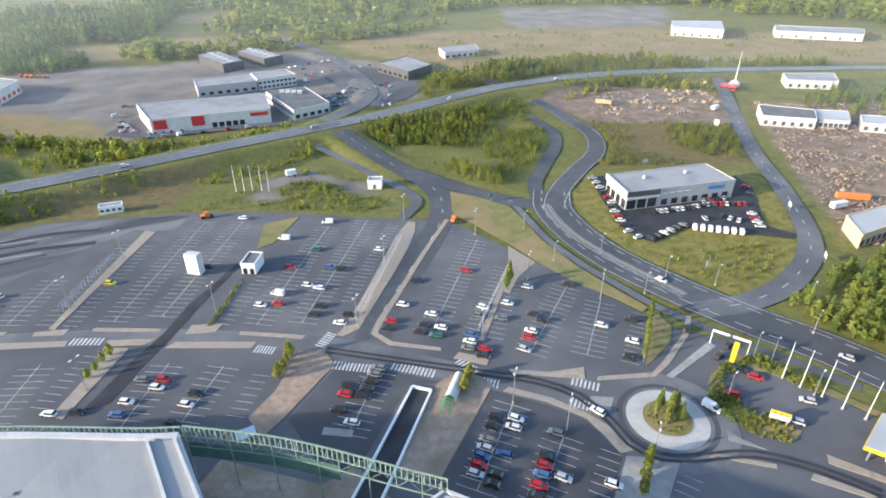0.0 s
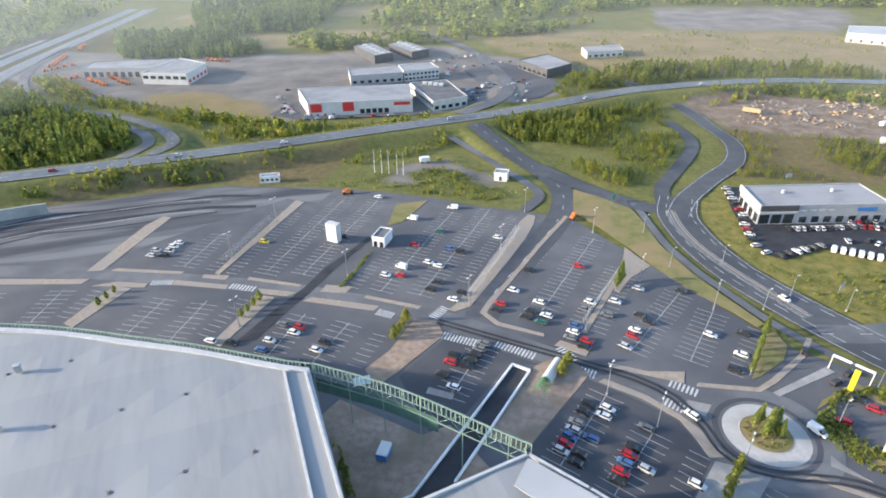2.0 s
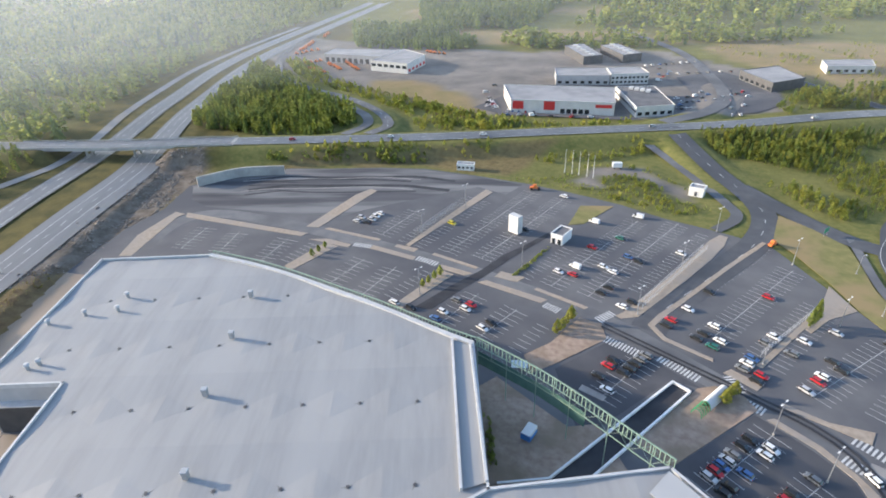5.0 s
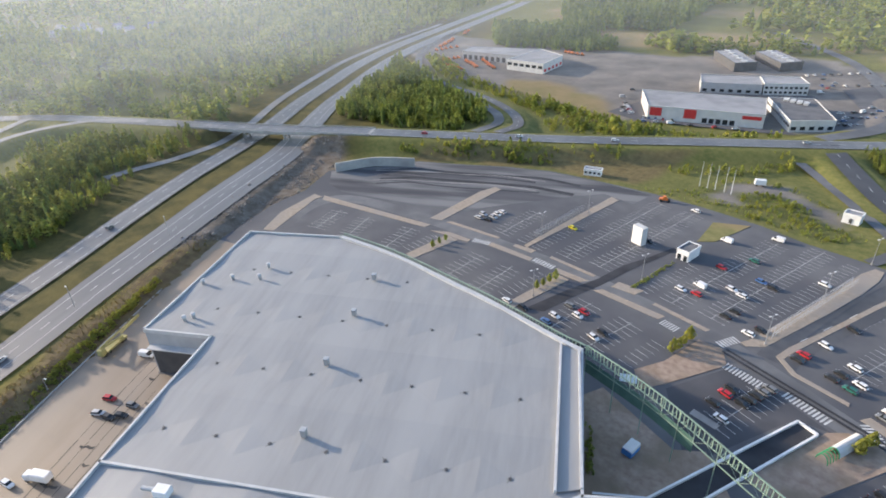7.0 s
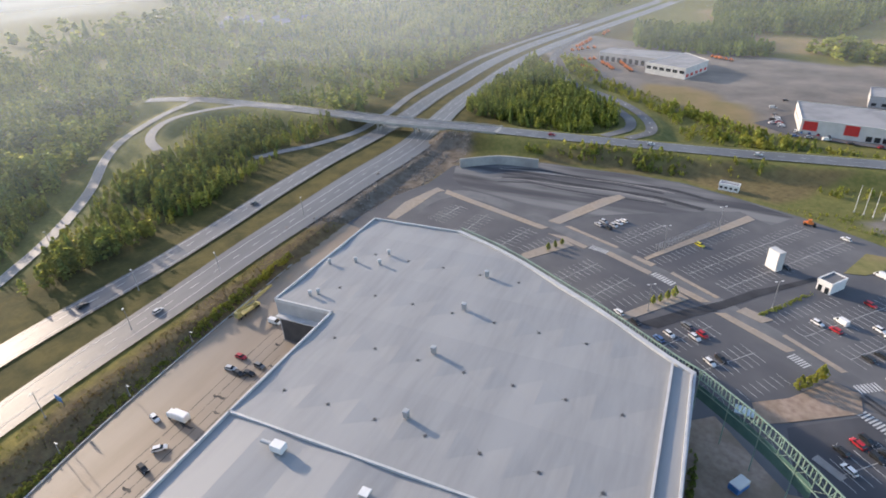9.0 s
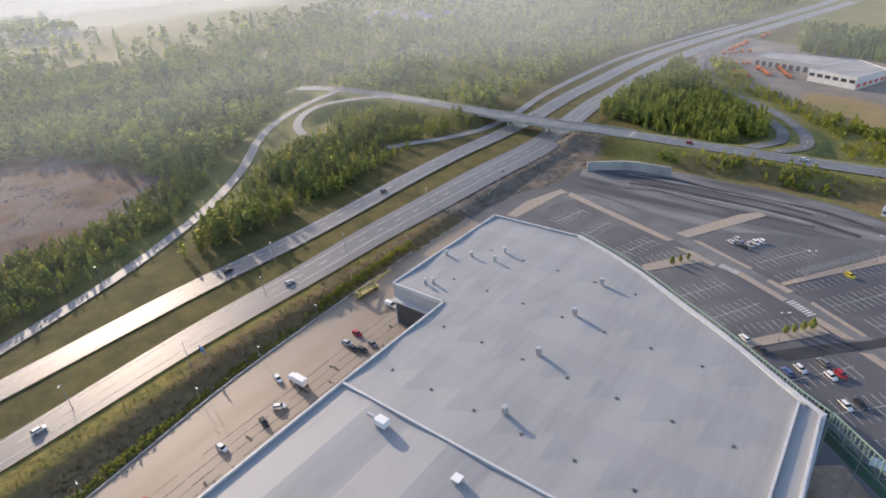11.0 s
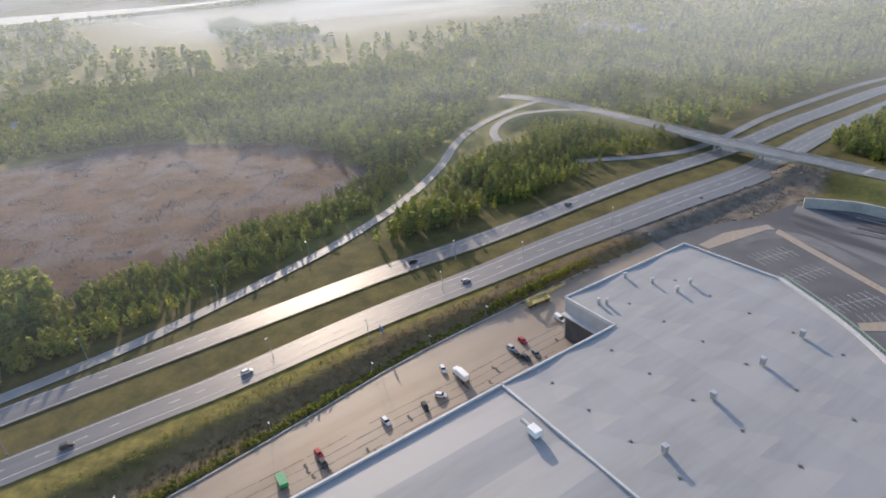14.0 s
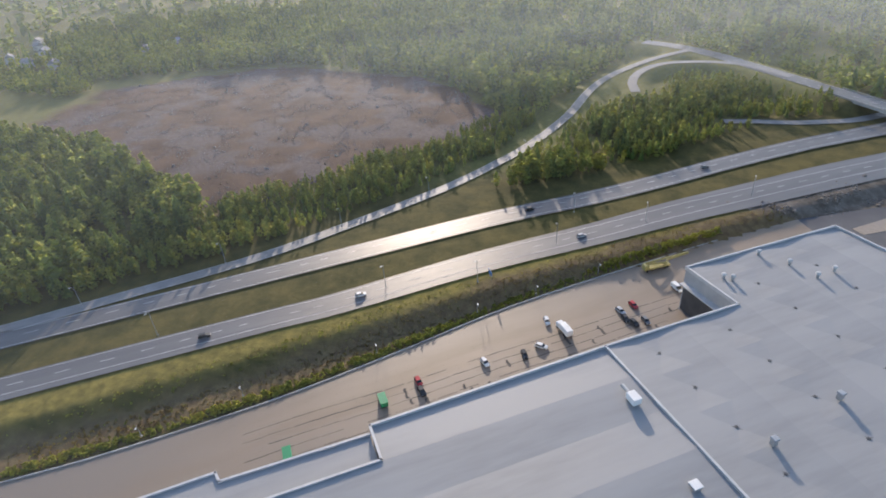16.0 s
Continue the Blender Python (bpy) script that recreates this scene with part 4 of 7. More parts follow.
ISLANDS_EAST = {
    "broad_walk": [(-17, 172), (-15, 175), (-5, 199), (4, 223), (9, 239), (13, 246), (16, 245), (15, 237), (11, 224), (3, 204), (-7, 181), (-10, 174), (-15, 171)], "poplar_plaza": [(50, 219), (57, 205), (47.8, 196), (42, 186), (40.5, 188), (46, 203)], "stub": [(-156, 187), (-150, 188), (-146, 233), (-150, 234), (-153.5, 225)],
    "road_edge": [(29, 246), (15, 218), (3, 192), (-4, 178), (-6.5, 171), (-1, 164.5), (14, 159.5), (14, 161), (0, 166), (-4.3, 171), (-2, 177), (4.5, 191), (16.5, 217), (30.5, 245)], "gate_kerb": [(55, 140), (72, 139), (78, 143), (91, 155), (97, 164), (95.6, 164.6), (90, 156.4), (77, 144.6), (72, 140.8), (56, 141.6)],
    "north_block": [(17, 155.5), (26, 151), (27.5, 154), (19, 158)], "wedge": [(32, 148.5), (32.5, 146.5), (52, 141), (53.5, 146), (43, 145.4)], "refuge": [(50, 132.5), (54, 128.5), (57, 133), (51, 134.5)],
    "south_curve": [(28, 140), (39, 134), (47, 127), (49.5, 120.5), (51, 115), (55.5, 115.5), (52.5, 122.5), (47.5, 129), (40.5, 135.5), (30, 141.4)], "fence_east": [(27.5, 162), (47, 201.5), (45.3, 202.2), (25.8, 162.6)],
    "gate_median": [(76.5, 137.6), (96.5, 148.8), (95.3, 151.2), (75.3, 139)], "splitter": [(80.5, 118), (79, 114.5), (86.5, 110.5), (82, 115)], "south_kerb": [(64.3, 111), (73, 111.6), (86, 106.2), (85.3, 105), (73, 110.2), (64.5, 109.6)],
    "far_divider": [(91, 101), (100.5, 94.5), (103, 94.6), (93, 102.6)], "far_splitter": [(100, 107), (98.5, 104.5), (107.5, 97.5), (108.8, 98.9)], "planter": [(52, 114), (57.5, 112.6), (63.8, 110.4), (54, 98.5), (43, 101.5)],
    "bay_end": [(-20, 134.4), (-12.5, 132.2), (-13.2, 130), (-20.5, 132)],
}
for group in (ISLANDS, ISLANDS_EAST):
    for nm, pts in group.items():
        tagged(patch("traffic_island", pts, M_PAVE_GREY if nm in ("planter", "splitter", "gate_median", "bay_end", "refuge") else M_PAVE, -0.05, None, 0.19), "kerbed island paved with pale concrete blocks", "traffic island", kind="structure")
tagged(patch("earth_bed", [(-30, 139.5), (-17.5, 158), (-20.5, 165.5), (-28, 166), (-33.5, 149.5), (-39.5, 140.5), (-35, 133.5)], M_EARTH, -0.05, None, 0.2), "bare reddish earth bed beside the car park", "earth", kind="structure")
tagged(patch("earth_bed", [(10.5, 145.5), (15, 148.5), (22, 148), (26, 143), (6.5, 114), (-3, 118)], M_EARTH, -0.05, None, 0.2), "bare earth strip beside the ramp", "earth", kind="structure")
tagged(patch("earth_bed", [(-49, 119), (-44, 128), (-20, 117), (-13, 121), (5, 99), (-28, 79)], M_EARTH, 0.0, None, 0.06), "bare earth court below the steel screen", "earth", kind="structure")
for pts in ([(36, 275), (48, 266), (60, 254), (61.8, 244), (64.5, 222), (71, 201.5), (78, 186), (85.5, 171), (82.5, 169), (77.5, 177), (68, 188), (58.5, 204), (51, 220), (40, 240), (33, 249)], [(-48, 231.4), (-47.5, 253), (-33.1, 258), (-41.9, 235.3)], [(74.5, 145.5), (84, 153), (88, 160), (87, 167), (84, 165.5), (71.5, 144)],
            [(84, 133), (97, 141.5), (112.5, 128.5), (122, 116), (124, 117), (114, 131.5), (100, 144.5), (87.5, 137)], [(81.5, 129.5), (85.5, 122), (89.5, 114.5), (95.5, 112), (99, 114.5), (94, 118.5), (87.5, 126)]):
    tagged(patch("lawn", pts, M_GRASS, 0.04, None, 0.12), "yellowing mown grass", "grass", kind="structure")
tagged(patch("car_park", [(109, 283.5), (104.5, 257.5), (101.5, 231.5), (104, 217), (109, 213), (127.5, 223), (149, 214.5), (166, 207), (170, 211), (162, 219.5), (182, 258.5), (182, 272)], M_DARK, 0.03), "dark asphalt forecourt of the car dealership", "car park", kind="structure")
# ramp into the basement
ramp = tagged(new("car_ramp"), "dark ramp between low white kerb walls", "ramp")
patch("roadway", [(3.9, 145), (8.5, 142.8), (-10.8, 103), (-28, 90), (-30.5, 92), (-20, 98.5)], M_DARK, 0.08, ramp, 0.04)
for line in ([(8.7, 142.8), (-10.6, 103)], [(3.7, 145.1), (-20, 98.6)], [(3.6, 145.2), (8.8, 142.9)], [(-20, 98.6), (-31, 92.4)]):
    strip_body("kerb_wall", [(*p, 0) for p in line], 0.28, 0.0, 0.85, M_WHITE_PAINT, ramp)
# roundabout
RB = (67.5, 123.6)
roundabout = tagged(new("roundabout"), "round traffic island with a stone apron and planted centre", "roundabout", kind="structure")


def disc(name, r0, r1, z, material, parent, n=48):
    verts = [(RB[0] + r * math.cos(2 * math.pi * k / n), RB[1] + r * math.sin(2 * math.pi * k / n), z - (0.12 if r == r1 else 0)) for r in (r0, r1) for k in range(n)]
    faces = [(k, n + k, n + (k + 1) % n, (k + 1) % n) for k in range(n)]
    if r0 == 0:
        faces = [tuple(range(n, 2 * n))]
    return mesh_object(name, verts, faces, material, parent)


disc("roadway", 9.8, 17.5, 0.2, M_ROAD, roundabout)
disc("tyre_track", 11.4, 13.6, 0.23, M_MID, roundabout)
disc("apron", 6.6, 10.4, 0.35, M_APRON, roundabout)
disc("kerb", 6.2, 6.7, 0.42, M_CONCRETE, roundabout)
disc("bed", 0.01, 6.3, 0.45, M_GRASS, roundabout)

# ---- bay lines ----
ROWS = [(-120.5, 193, -116.5, 220.5), (-87.5, 190, -72.5, 259), (-73, 190.5, -56.5, 258.5), (-42, 181.5, -20.5, 247), (-28, 180, -4, 250.5), (14, 173, 39, 226), (40, 154.5, 63.5, 188), (56.5, 151, 71.5, 177.5), (-119.5, 150.5, -116.5, 172),
        (-104, 148.5, -101.5, 171.5), (-71, 142, -65, 166), (-56, 142, -49, 162.5), (-14, 131, -4, 155), (14.5, 110, 29.5, 135), (26, 102.5, 40, 123.5), (-155, 155.5, -156.5, 175), (-176, 152, -181, 172), (-194, 150.5, -197.5, 170)]
HALF_ROWS = [(-106.5, 191, -97.5, 243, -1), (-103, 190, -92.5, 242, 1), (-11, 189, 8.5, 243, -1), (7.5, 199, 29, 244, 1), (26.5, 165, 45.5, 203, -1), (29, 164, 48.5, 205, 1), (69.5, 144.5, 85, 168.5, -1),
             (-92, 152, -86, 172, -1), (-40.5, 141, -35, 157.5, -1), (43.5, 103.5, 51, 114.5, -1), (57, 101.5, 63.5, 109, 1), (-143.5, 158.5, -141, 175, -1), (-55, 184, -45, 212, 1)]
markings = []


def stroke(a, b, half=0.09):
    a, b = Vector(a), Vector(b)
    n = Vector((-(b - a).y, (b - a).x)).normalized() * half
    k = len(markings) * 4
    markings.append(([(*(a + n), 0.045), (*(a - n), 0.045), (*(b - n), 0.045), (*(b + n), 0.045)], (k, k + 1, k + 2, k + 3)))


for x0, y0, x1, y1, *side in ROWS + HALF_ROWS:
    a, b = Vector((x0, y0)), Vector((x1, y1))
    d = (b - a).normalized()
    n = Vector((d.y, -d.x))
    sides = (1, -1) if not side else (side[0],)
    if not side:
        stroke(a, b, 0.11)
    for k in range(int((b - a).length / 2.6) + 1):
        p = a + d * (2.6 * k)
        for sg in sides:
            stroke(p, p + n * (5.0 * sg))
mesh_object("bay_lines", [v for m_, _ in markings for v in m_], [f for _, f in markings], M_PAINT_THIN)
tagged(bpy.data.objects["bay_lines"], "faded white parking bay lines", "bay lines", kind="stuff")
for x0, y0, x1, y1, n in [(-119.5, 182, -127.5, 181, 8), (-97, 181, -87, 179.5, 8), (-18, 158, -7, 154.5, 11), (-1, 155, 11, 149.5, 12), (-41, 169, -35, 167, 7), (22.5, 145, 28, 142.6, 6), (-22, 167, -18, 173.5, 7), (18.5, 154.5, 22.5, 148, 7), (48, 141, 55, 137, 7), (45, 133.5, 50.5, 130, 6)]:
    a, b = Vector((x0, y0)), Vector((x1, y1))
    d = (b - a) / n
    q = Vector((-d.y, d.x)).normalized() * 1.7
    verts, faces = [], []
    for k in range(n):
        p, r = a + d * k, a + d * (k + 0.5)
        faces.append(tuple(range(4 * k, 4 * k + 4)))
        verts += [(*(p + q), 0.075), (*(p - q), 0.075), (*(r - q), 0.075), (*(r + q), 0.075)]
    tagged(mesh_object("zebra_crossing", verts, faces, M_PAINT), "white striped zebra crossing", "crossing", kind="structure")

# drains in the valleys of the mall roof, each with a damp stain
drain = tagged(new("roof_drain"), "small dark roof drain in a damp stain", "roof drain", "roof drains")
bm = bmesh.new()
beam(bm, (0, 0, 0.0), (0, 0, 0.16), 0.4, 10)
part("grate", bm, M_WALL_DARK, drain)
ring = [(rr * math.cos(a), rr * math.sin(a)) for a, rr in zip(np.linspace(0, 2 * math.pi, 15)[:-1], [0.9, 0.5, 0.7, 0.5, 1.2, 0.5, 0.6, 0.5, 0.8, 0.5, 1.6, 0.5, 0.7, 0.5])]
patch("silt_stain", ring, mat("damp_silt", (0.17, 0.172, 0.17), (0.22, 0.222, 0.22), 0.8, 0.8), 0.03, drain)
first = True
for k in range(5):
    for j in range(-2, 9):
        c = Vector((-120.4, 23)) + E_ACROSS * (12 + 24 * k) + E_ALONG * (14 * j - 6)
        if not inside(np.array(c.x), np.array(c.y), NORTH_WING) or near_line(np.array(c.x), np.array(c.y), [(*p, 0) for p in NORTH_WING + NORTH_WING[:1]])[0] < 6:
            continue
        m_ = pose(c.x, c.y, ROOF_Z - 0.28, rz=53 * j)
        if first:
            drain.matrix_basis, first = m_, False
        else:
            copy_thing(drain, m_)


# ---- vehicles ----
def car_shape(L, W, H, cabin, van=False):
    """Body sections along the length: x, floor, shoulder, half width; and the cabin."""
    bm = bmesh.new()
    xs = [-L / 2, -L / 2 + 0.15, -L * 0.36, 0, L * 0.30, L / 2 - 0.25, L / 2]
    top = [0.72, 0.92, 0.95, 0.93, 0.88, 0.74, 0.58] if not van else [1.0, 1.15, 1.15, 1.12, 1.05, 0.9, 0.6]
    wid = [0.86, 0.95, 1.0, 1.0, 1.0, 0.94, 0.80]
    rings = []
    for x, z, w in zip(xs, top, wid):
        w *= W / 2
        rings.append([bm.verts.new(c) for c in ((x, -w * 0.92, 0.28), (x, -w, 0.5), (x, -w * 0.93, z), (x, w * 0.93, z), (x, w, 0.5), (x, w * 0.92, 0.28))])
    for a, b in zip(rings[:-1], rings[1:]):
        for k in range(6):
            bm.faces.new((a[k], a[(k + 1) % 6], b[(k + 1) % 6], b[k]))
    bm.faces.new(rings[0])
    bm.faces.new(rings[-1][::-1])
    x0, x1, x2, x3 = cabin                            # rear foot, rear roof, front roof, windscreen foot
    r = bmesh.ops.create_cube(bm, size=1)             # roof panel
    bmesh.ops.transform(bm, matrix=Matrix.Translation(((x1 + x2) / 2, 0, H - 0.03)) @ Matrix.Diagonal((x2 - x1, W * 0.72, 0.07, 1)), verts=r["verts"])
    glass = bmesh.new()
    zb = 1.1 if van else 0.9
    lo = [glass.verts.new(c) for c in ((x0, -W * 0.45, zb), (x3, -W * 0.45, zb - 0.04), (x3, W * 0.45, zb - 0.04), (x0, W * 0.45, zb))]
    hi = [glass.verts.new(c) for c in ((x1, -W * 0.355, H - 0.05), (x2, -W * 0.355, H - 0.05), (x2, W * 0.355, H - 0.05), (x1, W * 0.355, H - 0.05))]
    for k in range(4):
        glass.faces.new((lo[k], lo[(k + 1) % 4], hi[(k + 1) % 4], hi[k]))
    glass.faces.new(hi)
    return bm, glass


M_LAMP = mat("headlamp_lens", (0.7, 0.72, 0.75), (0.6, 0.62, 0.65), 2, 0.15)
M_TAIL = mat("tail_lamp_lens", (0.35, 0.02, 0.02), (0.28, 0.02, 0.02), 2, 0.2)


def build_car(paint, van=False, L=4.15, W=1.7, H=1.42):
    word, material = PAINTS[paint]
    name = "van" if van else "car"
    car = tagged(new(name), "%s %s parked on the asphalt" % (word, "delivery van" if van else "hatchback car"), name, "parked %ss" % name)
    if van:
        L, W, H = 4.9, 1.85, 2.05
        cabin = (-L / 2 + 0.1, -L / 2 + 0.2, L * 0.18, L * 0.36)
    else:
        cabin = (-L * 0.47, -L * 0.36, L * 0.10, L * 0.27)
    body, glass = car_shape(L, W, H, cabin, van)
    if van:
        box(body, -L / 2 + 0.06, -W * 0.47, 0.9, L * 0.12, W * 0.47, H - 0.02)
    part("body", body, material, car)
    part("glasshouse", glass, M_GLASS, car)
    for sx in (-0.31, 0.31):
        for sy in (-1, 1):
            bm = bmesh.new()
            beam(bm, (sx * L, sy * (W / 2 - 0.2), 0.32), (sx * L, sy * (W / 2 + 0.01), 0.32), 0.32, 10)
            part("wheel", bm, M_RUBBER, car)
    for sy in (-1, 1):
        bm = bmesh.new()
        box(bm, L / 2 - 0.16, sy * W * 0.26, 0.56, L / 2 - 0.02, sy * W * 0.40, 0.70)
        part("headlight", bm, M_LAMP, car)
        bm = bmesh.new()
        box(bm, -L / 2 - 0.02, sy * W * 0.30, 0.62, -L / 2 + 0.1, sy * W * 0.42, 0.82)
        part("tail_light", bm, M_TAIL, car)
    return car


car_kinds = {}


def park(x, y, turn, paint="w", van=False, z=0.06):
    key = (paint, van)
    m = pose(x, y, z, rz=turn)
    if key not in car_kinds:
        car_kinds[key] = build_car(paint, van)
        car_kinds[key].matrix_basis = m
        return car_kinds[key]
    return copy_thing(car_kinds[key], m)


CARS_WEST = [(-137, 199.5, 's'), (-137, 203.5, 's'), (-132, 200, 'k'), (-131.5, 203.5, 's'), (-131.5, 207, 'w'), (-131, 210.2, 'w'), (-96, 213.5, 'y'), (-57, 259.5, 'w'), (-64.5, 220, 'k'), (-90.5, 149.5, 'w'), (-83.5, 149, 'k'), (-70.5, 159.5, 'g'), (-64.5, 158.6, 'r'), (-65.5, 155.5, 'w'),
             (-72, 151, 'w'), (-73, 146.5, 'b'), (-56, 147.5, 'w'), (-54.5, 151.5, 'k'), (-58, 141, 'k'), (-42, 191.5, 'w'), (-36.5, 191.5, 'r'), (-27, 201.5, 'w'), (-23, 199, 'w'), (-34, 215, 'r'), (-25, 227, 't'), (-19.5, 212.5, 'b'), (-15, 210.5, 'k')]
CARS_WALK = [(-0.5, 223, 'w'), (-22.5, 188, 'k'), (-24.5, 183.5, 'k'), (-16, 177.5, 'w'), (-13, 181.5, 'k'), (11, 198.5, 'k'), (5, 184.5, 'w'), (0.3, 176, 'r'), (-1, 172.5, 'k'), (13.5, 177.8, 'w'), (10.5, 172.4, 'k'), (8.6, 169, 'k'), (15.5, 170.2, 'w'), (13.5, 166.5, 't')]
CARS_MIDDLE = [(30, 202.5, 'r'), (31, 179, 'w'), (28.6, 174.5, 'g'), (35.5, 172, 'g'), (24.5, 165, 'b'), (23.2, 162, 'w'), (22, 159, 'g'), (39.5, 180, 'w'), (49, 188.5, 's'), (63.5, 188, 'k'), (-14.6, 145, 'r'), (-13.5, 148, 'k'), (-9.8, 143.6, 'k'), (-8.6, 146.3, 'k'),
               (-7.5, 149, 'k'), (-6.2, 151.6, 'g'), (-4.8, 154.2, 'g'), (-16.5, 139.5, 'k'), (-13, 134.5, 'w'), (27, 157.8, 'r'), (25.8, 154.8, 'k'), (43, 164.2, 'w'), (41.8, 161.2, 'r'), (38.5, 155.8, 's'), (48.2, 169, 'k'), (46.2, 172.5, 'k'), (66, 163.5, 'w')]
CARS_SOUTH = [(24, 130.5, 'k'), (22.3, 127.4, 'k'), (28.8, 129.3, 'w'), (27.3, 126.6, 'w'), (20, 123.7, 'g'), (18.8, 121.2, 's'), (17.6, 118.9, 'b'), (22.9, 118.6, 'b'), (16.3, 116.5, 'r'), (15, 114.2, 's'), (19.4, 113.4, 'k'), (18, 110.8, 'k'), (37.5, 123.2, 'g'), (33, 116.4, 'k'), (31.6, 114, 'r'), (30.2, 111.6, 'b'), (34.7, 110, 's'), (28.6, 108.8, 'r'), (27.2, 106.3, 'k'), (45.5, 106.5, 'w')]
CARS_GATE = [(76.5, 165, 'k'), (72.2, 154.5, 'w'), (68, 147.4, 'k'), (89, 129, 'r'), (99.5, 134, 'r'), (96.5, 137.6, 'k'), (107.5, 123.5, 's'), (99.5, 117.4, 's')]


def row_turn(x, y):
    """Cars stand across the row of bays nearest to them."""
    best = None
    for r in ROWS + HALF_ROWS:
        a, b = Vector(r[:2]), Vector(r[2:4])
        d = b - a
        t = min(max((Vector((x, y)) - a).dot(d) / d.dot(d), 0), 1)
        e = (Vector((x, y)) - a - d * t).length
        if best is None or e < best[0]:
            best = (e, math.degrees(math.atan2(d.y, d.x)) + 90)
    return best[1]


rnd = random.Random(4)
for group in (CARS_WEST, CARS_WALK, CARS_MIDDLE, CARS_SOUTH, CARS_GATE):
    for x, y, c in group:
        park(x, y, row_turn(x, y) + rnd.choice((0, 180)) + rnd.uniform(-2, 2), c)
for x, y, c in [(-151.5, 9, 'w'), (-138.5, 6.5, 'w'), (-134.5, 1, 'k'), (-130.5, -11.5, 'w'), (-121.5, -31.5, 'r'), (-117.5, -30, 'k'), (-160.8, 39.4, 'r'), (-157.4, 34.5, 's'), (-153.3, 35.5, 'k'), (-151, 38, 'k'), (-152.2, 42, 'g'), (-160, 61, 'k'), (-157, 63.5, 'k')]:
    park(x, y, {(-138.5, 6.5): 70}.get((x, y), rnd.uniform(10, 35)), c)
for x, y, t, z in [(-37, 197.5, 155, 0.06), (-38, 238, 160, 0.06), (-21, 250, 170, 0.06), (80.5, 125, 305, 0.25), (-171, 56.5, 25, 0.06)]:
    park(x, y, t, "w", True, z)
for x, y, c, t, z in [(50.5, 128.5, 'w', 128, 0.1), (100, 148, 'k', 30, 0.1), (94.5, 144, 'k', 30, 0.1), (131, 137.5, 's', 130, 0.15), (92, 157.5, 'k', 60, 0.1), (97.5, 185.5, 'w', -60, 0.1), (-162, -58.3, 'w', 114, 3.12), (-270, 92.9, 'g', 112, 3.1), (-228, 5.5, 'k', 113, 3.1), (-203.7, 26, 's', 113, 3.1), (-138, -108, 'k', 113, 3.1),
                      (-120, 314.5, 'w', 26, 6.6), (-30, 366, 's', 30, 6), (-170, 291, 'w', 26, 6.85), (-222, 265.5, 'r', 26, 7.2), (60, 417, 'w', 33, 5.9), (150, 459, 'w', 20, 6.1)]:
    park(x, y, t, c, False, z)
DEALER_LINES = [(121.5, 238.5, 137.5, 240, 7), (140, 240.5, 151, 242.5, 5), (152.5, 242.5, 165.5, 240, 6), (149.5, 247.5, 160, 248, 4), (140, 229, 141, 229, 1), (148.5, 230, 153.5, 225, 3), (163, 230, 159, 218.5, 4), (178, 258, 174.5, 249.5, 2), (109.2, 279.5, 107, 250.5, 6), (105, 246, 102.5, 228, 5), (102.2, 223, 104, 217.5, 2), (108.5, 215.5, 127.5, 224.5, 6)]
for x0, y0, x1, y1, n in DEALER_LINES:
    a = math.degrees(math.atan2(y1 - y0, x1 - x0))
    for k in range(n):
        f = k / max(n - 1, 1)
        park(x0 + (x1 - x0) * f, y0 + (y1 - y0) * f, a + 90 + rnd.uniform(-8, 8), rnd.choice("wwssgkrrkw"))
for k in range(7):
    park(131 + 2.8 * k, 221.6 - 1.15 * k, 62, "w", True)
for x0, y0, x1, y1, n in [(-150, 408, -140, 392, 6), (-28, 428, 0, 440, 10), (-20, 450, 12, 462, 9), (-110, 478, -78, 488, 9), (-45, 530, 10, 560, 8), (-60, 560, -20, 590, 8), (-15, 415, 20, 430, 7), (-130, 387, -112, 390, 5)]:
    for k in range(n):
        f = (k + rnd.uniform(-0.15, 0.15)) / (n - 1)
        park(x0 + (x1 - x0) * f, y0 + (y1 - y0) * f, math.degrees(math.atan2(y1 - y0, x1 - x0)) + 90, rnd.choice("wwssgkkrb"), False, -0.1)

# tanker-shaped lorry and the lift truck in the yard
lorry = tagged(new("lorry"), "white box lorry parked in the service yard", "lorry")
bm = bmesh.new()
box(bm, -3.6, -1.2, 1.0, 1.9, 1.2, 3.3, bevel=0.25)
part("box_body", bm, M_WHITE_PAINT, lorry)
bm = bmesh.new()
box(bm, 2.1, -1.15, 0.5, 4.0, 1.15, 2.5, bevel=0.3)
part("cab", bm, M_WHITE_PAINT, lorry)
bm = bmesh.new()
box(bm, 3.6, -1.0, 1.5, 4.04, 1.0, 2.2)
part("windscreen", bm, M_GLASS, lorry)
for sx in (-2.6, -1.4, 3.0):
    for sy in (-1, 1):
        bm = bmesh.new()
        beam(bm, (sx, sy * 0.8, 0.5), (sx, sy * 1.15, 0.5), 0.5, 12)
        part("wheel", bm, M_RUBBER, lorry)
lorry.matrix_basis = pose(-146, 14.5, 0.06, rz=205)
lift = tagged(new("lift_truck"), "yellow truck-mounted aerial lift with a folded boom", "lift truck")
bm = bmesh.new()
box(bm, -4.5, -1.2, 0.8, 4.5, 1.2, 1.4)
box(bm, 4.6, -1.2, 0.5, 6.6, 1.2, 3.0, bevel=0.3)
part("chassis", bm, M_LIFT, lift)
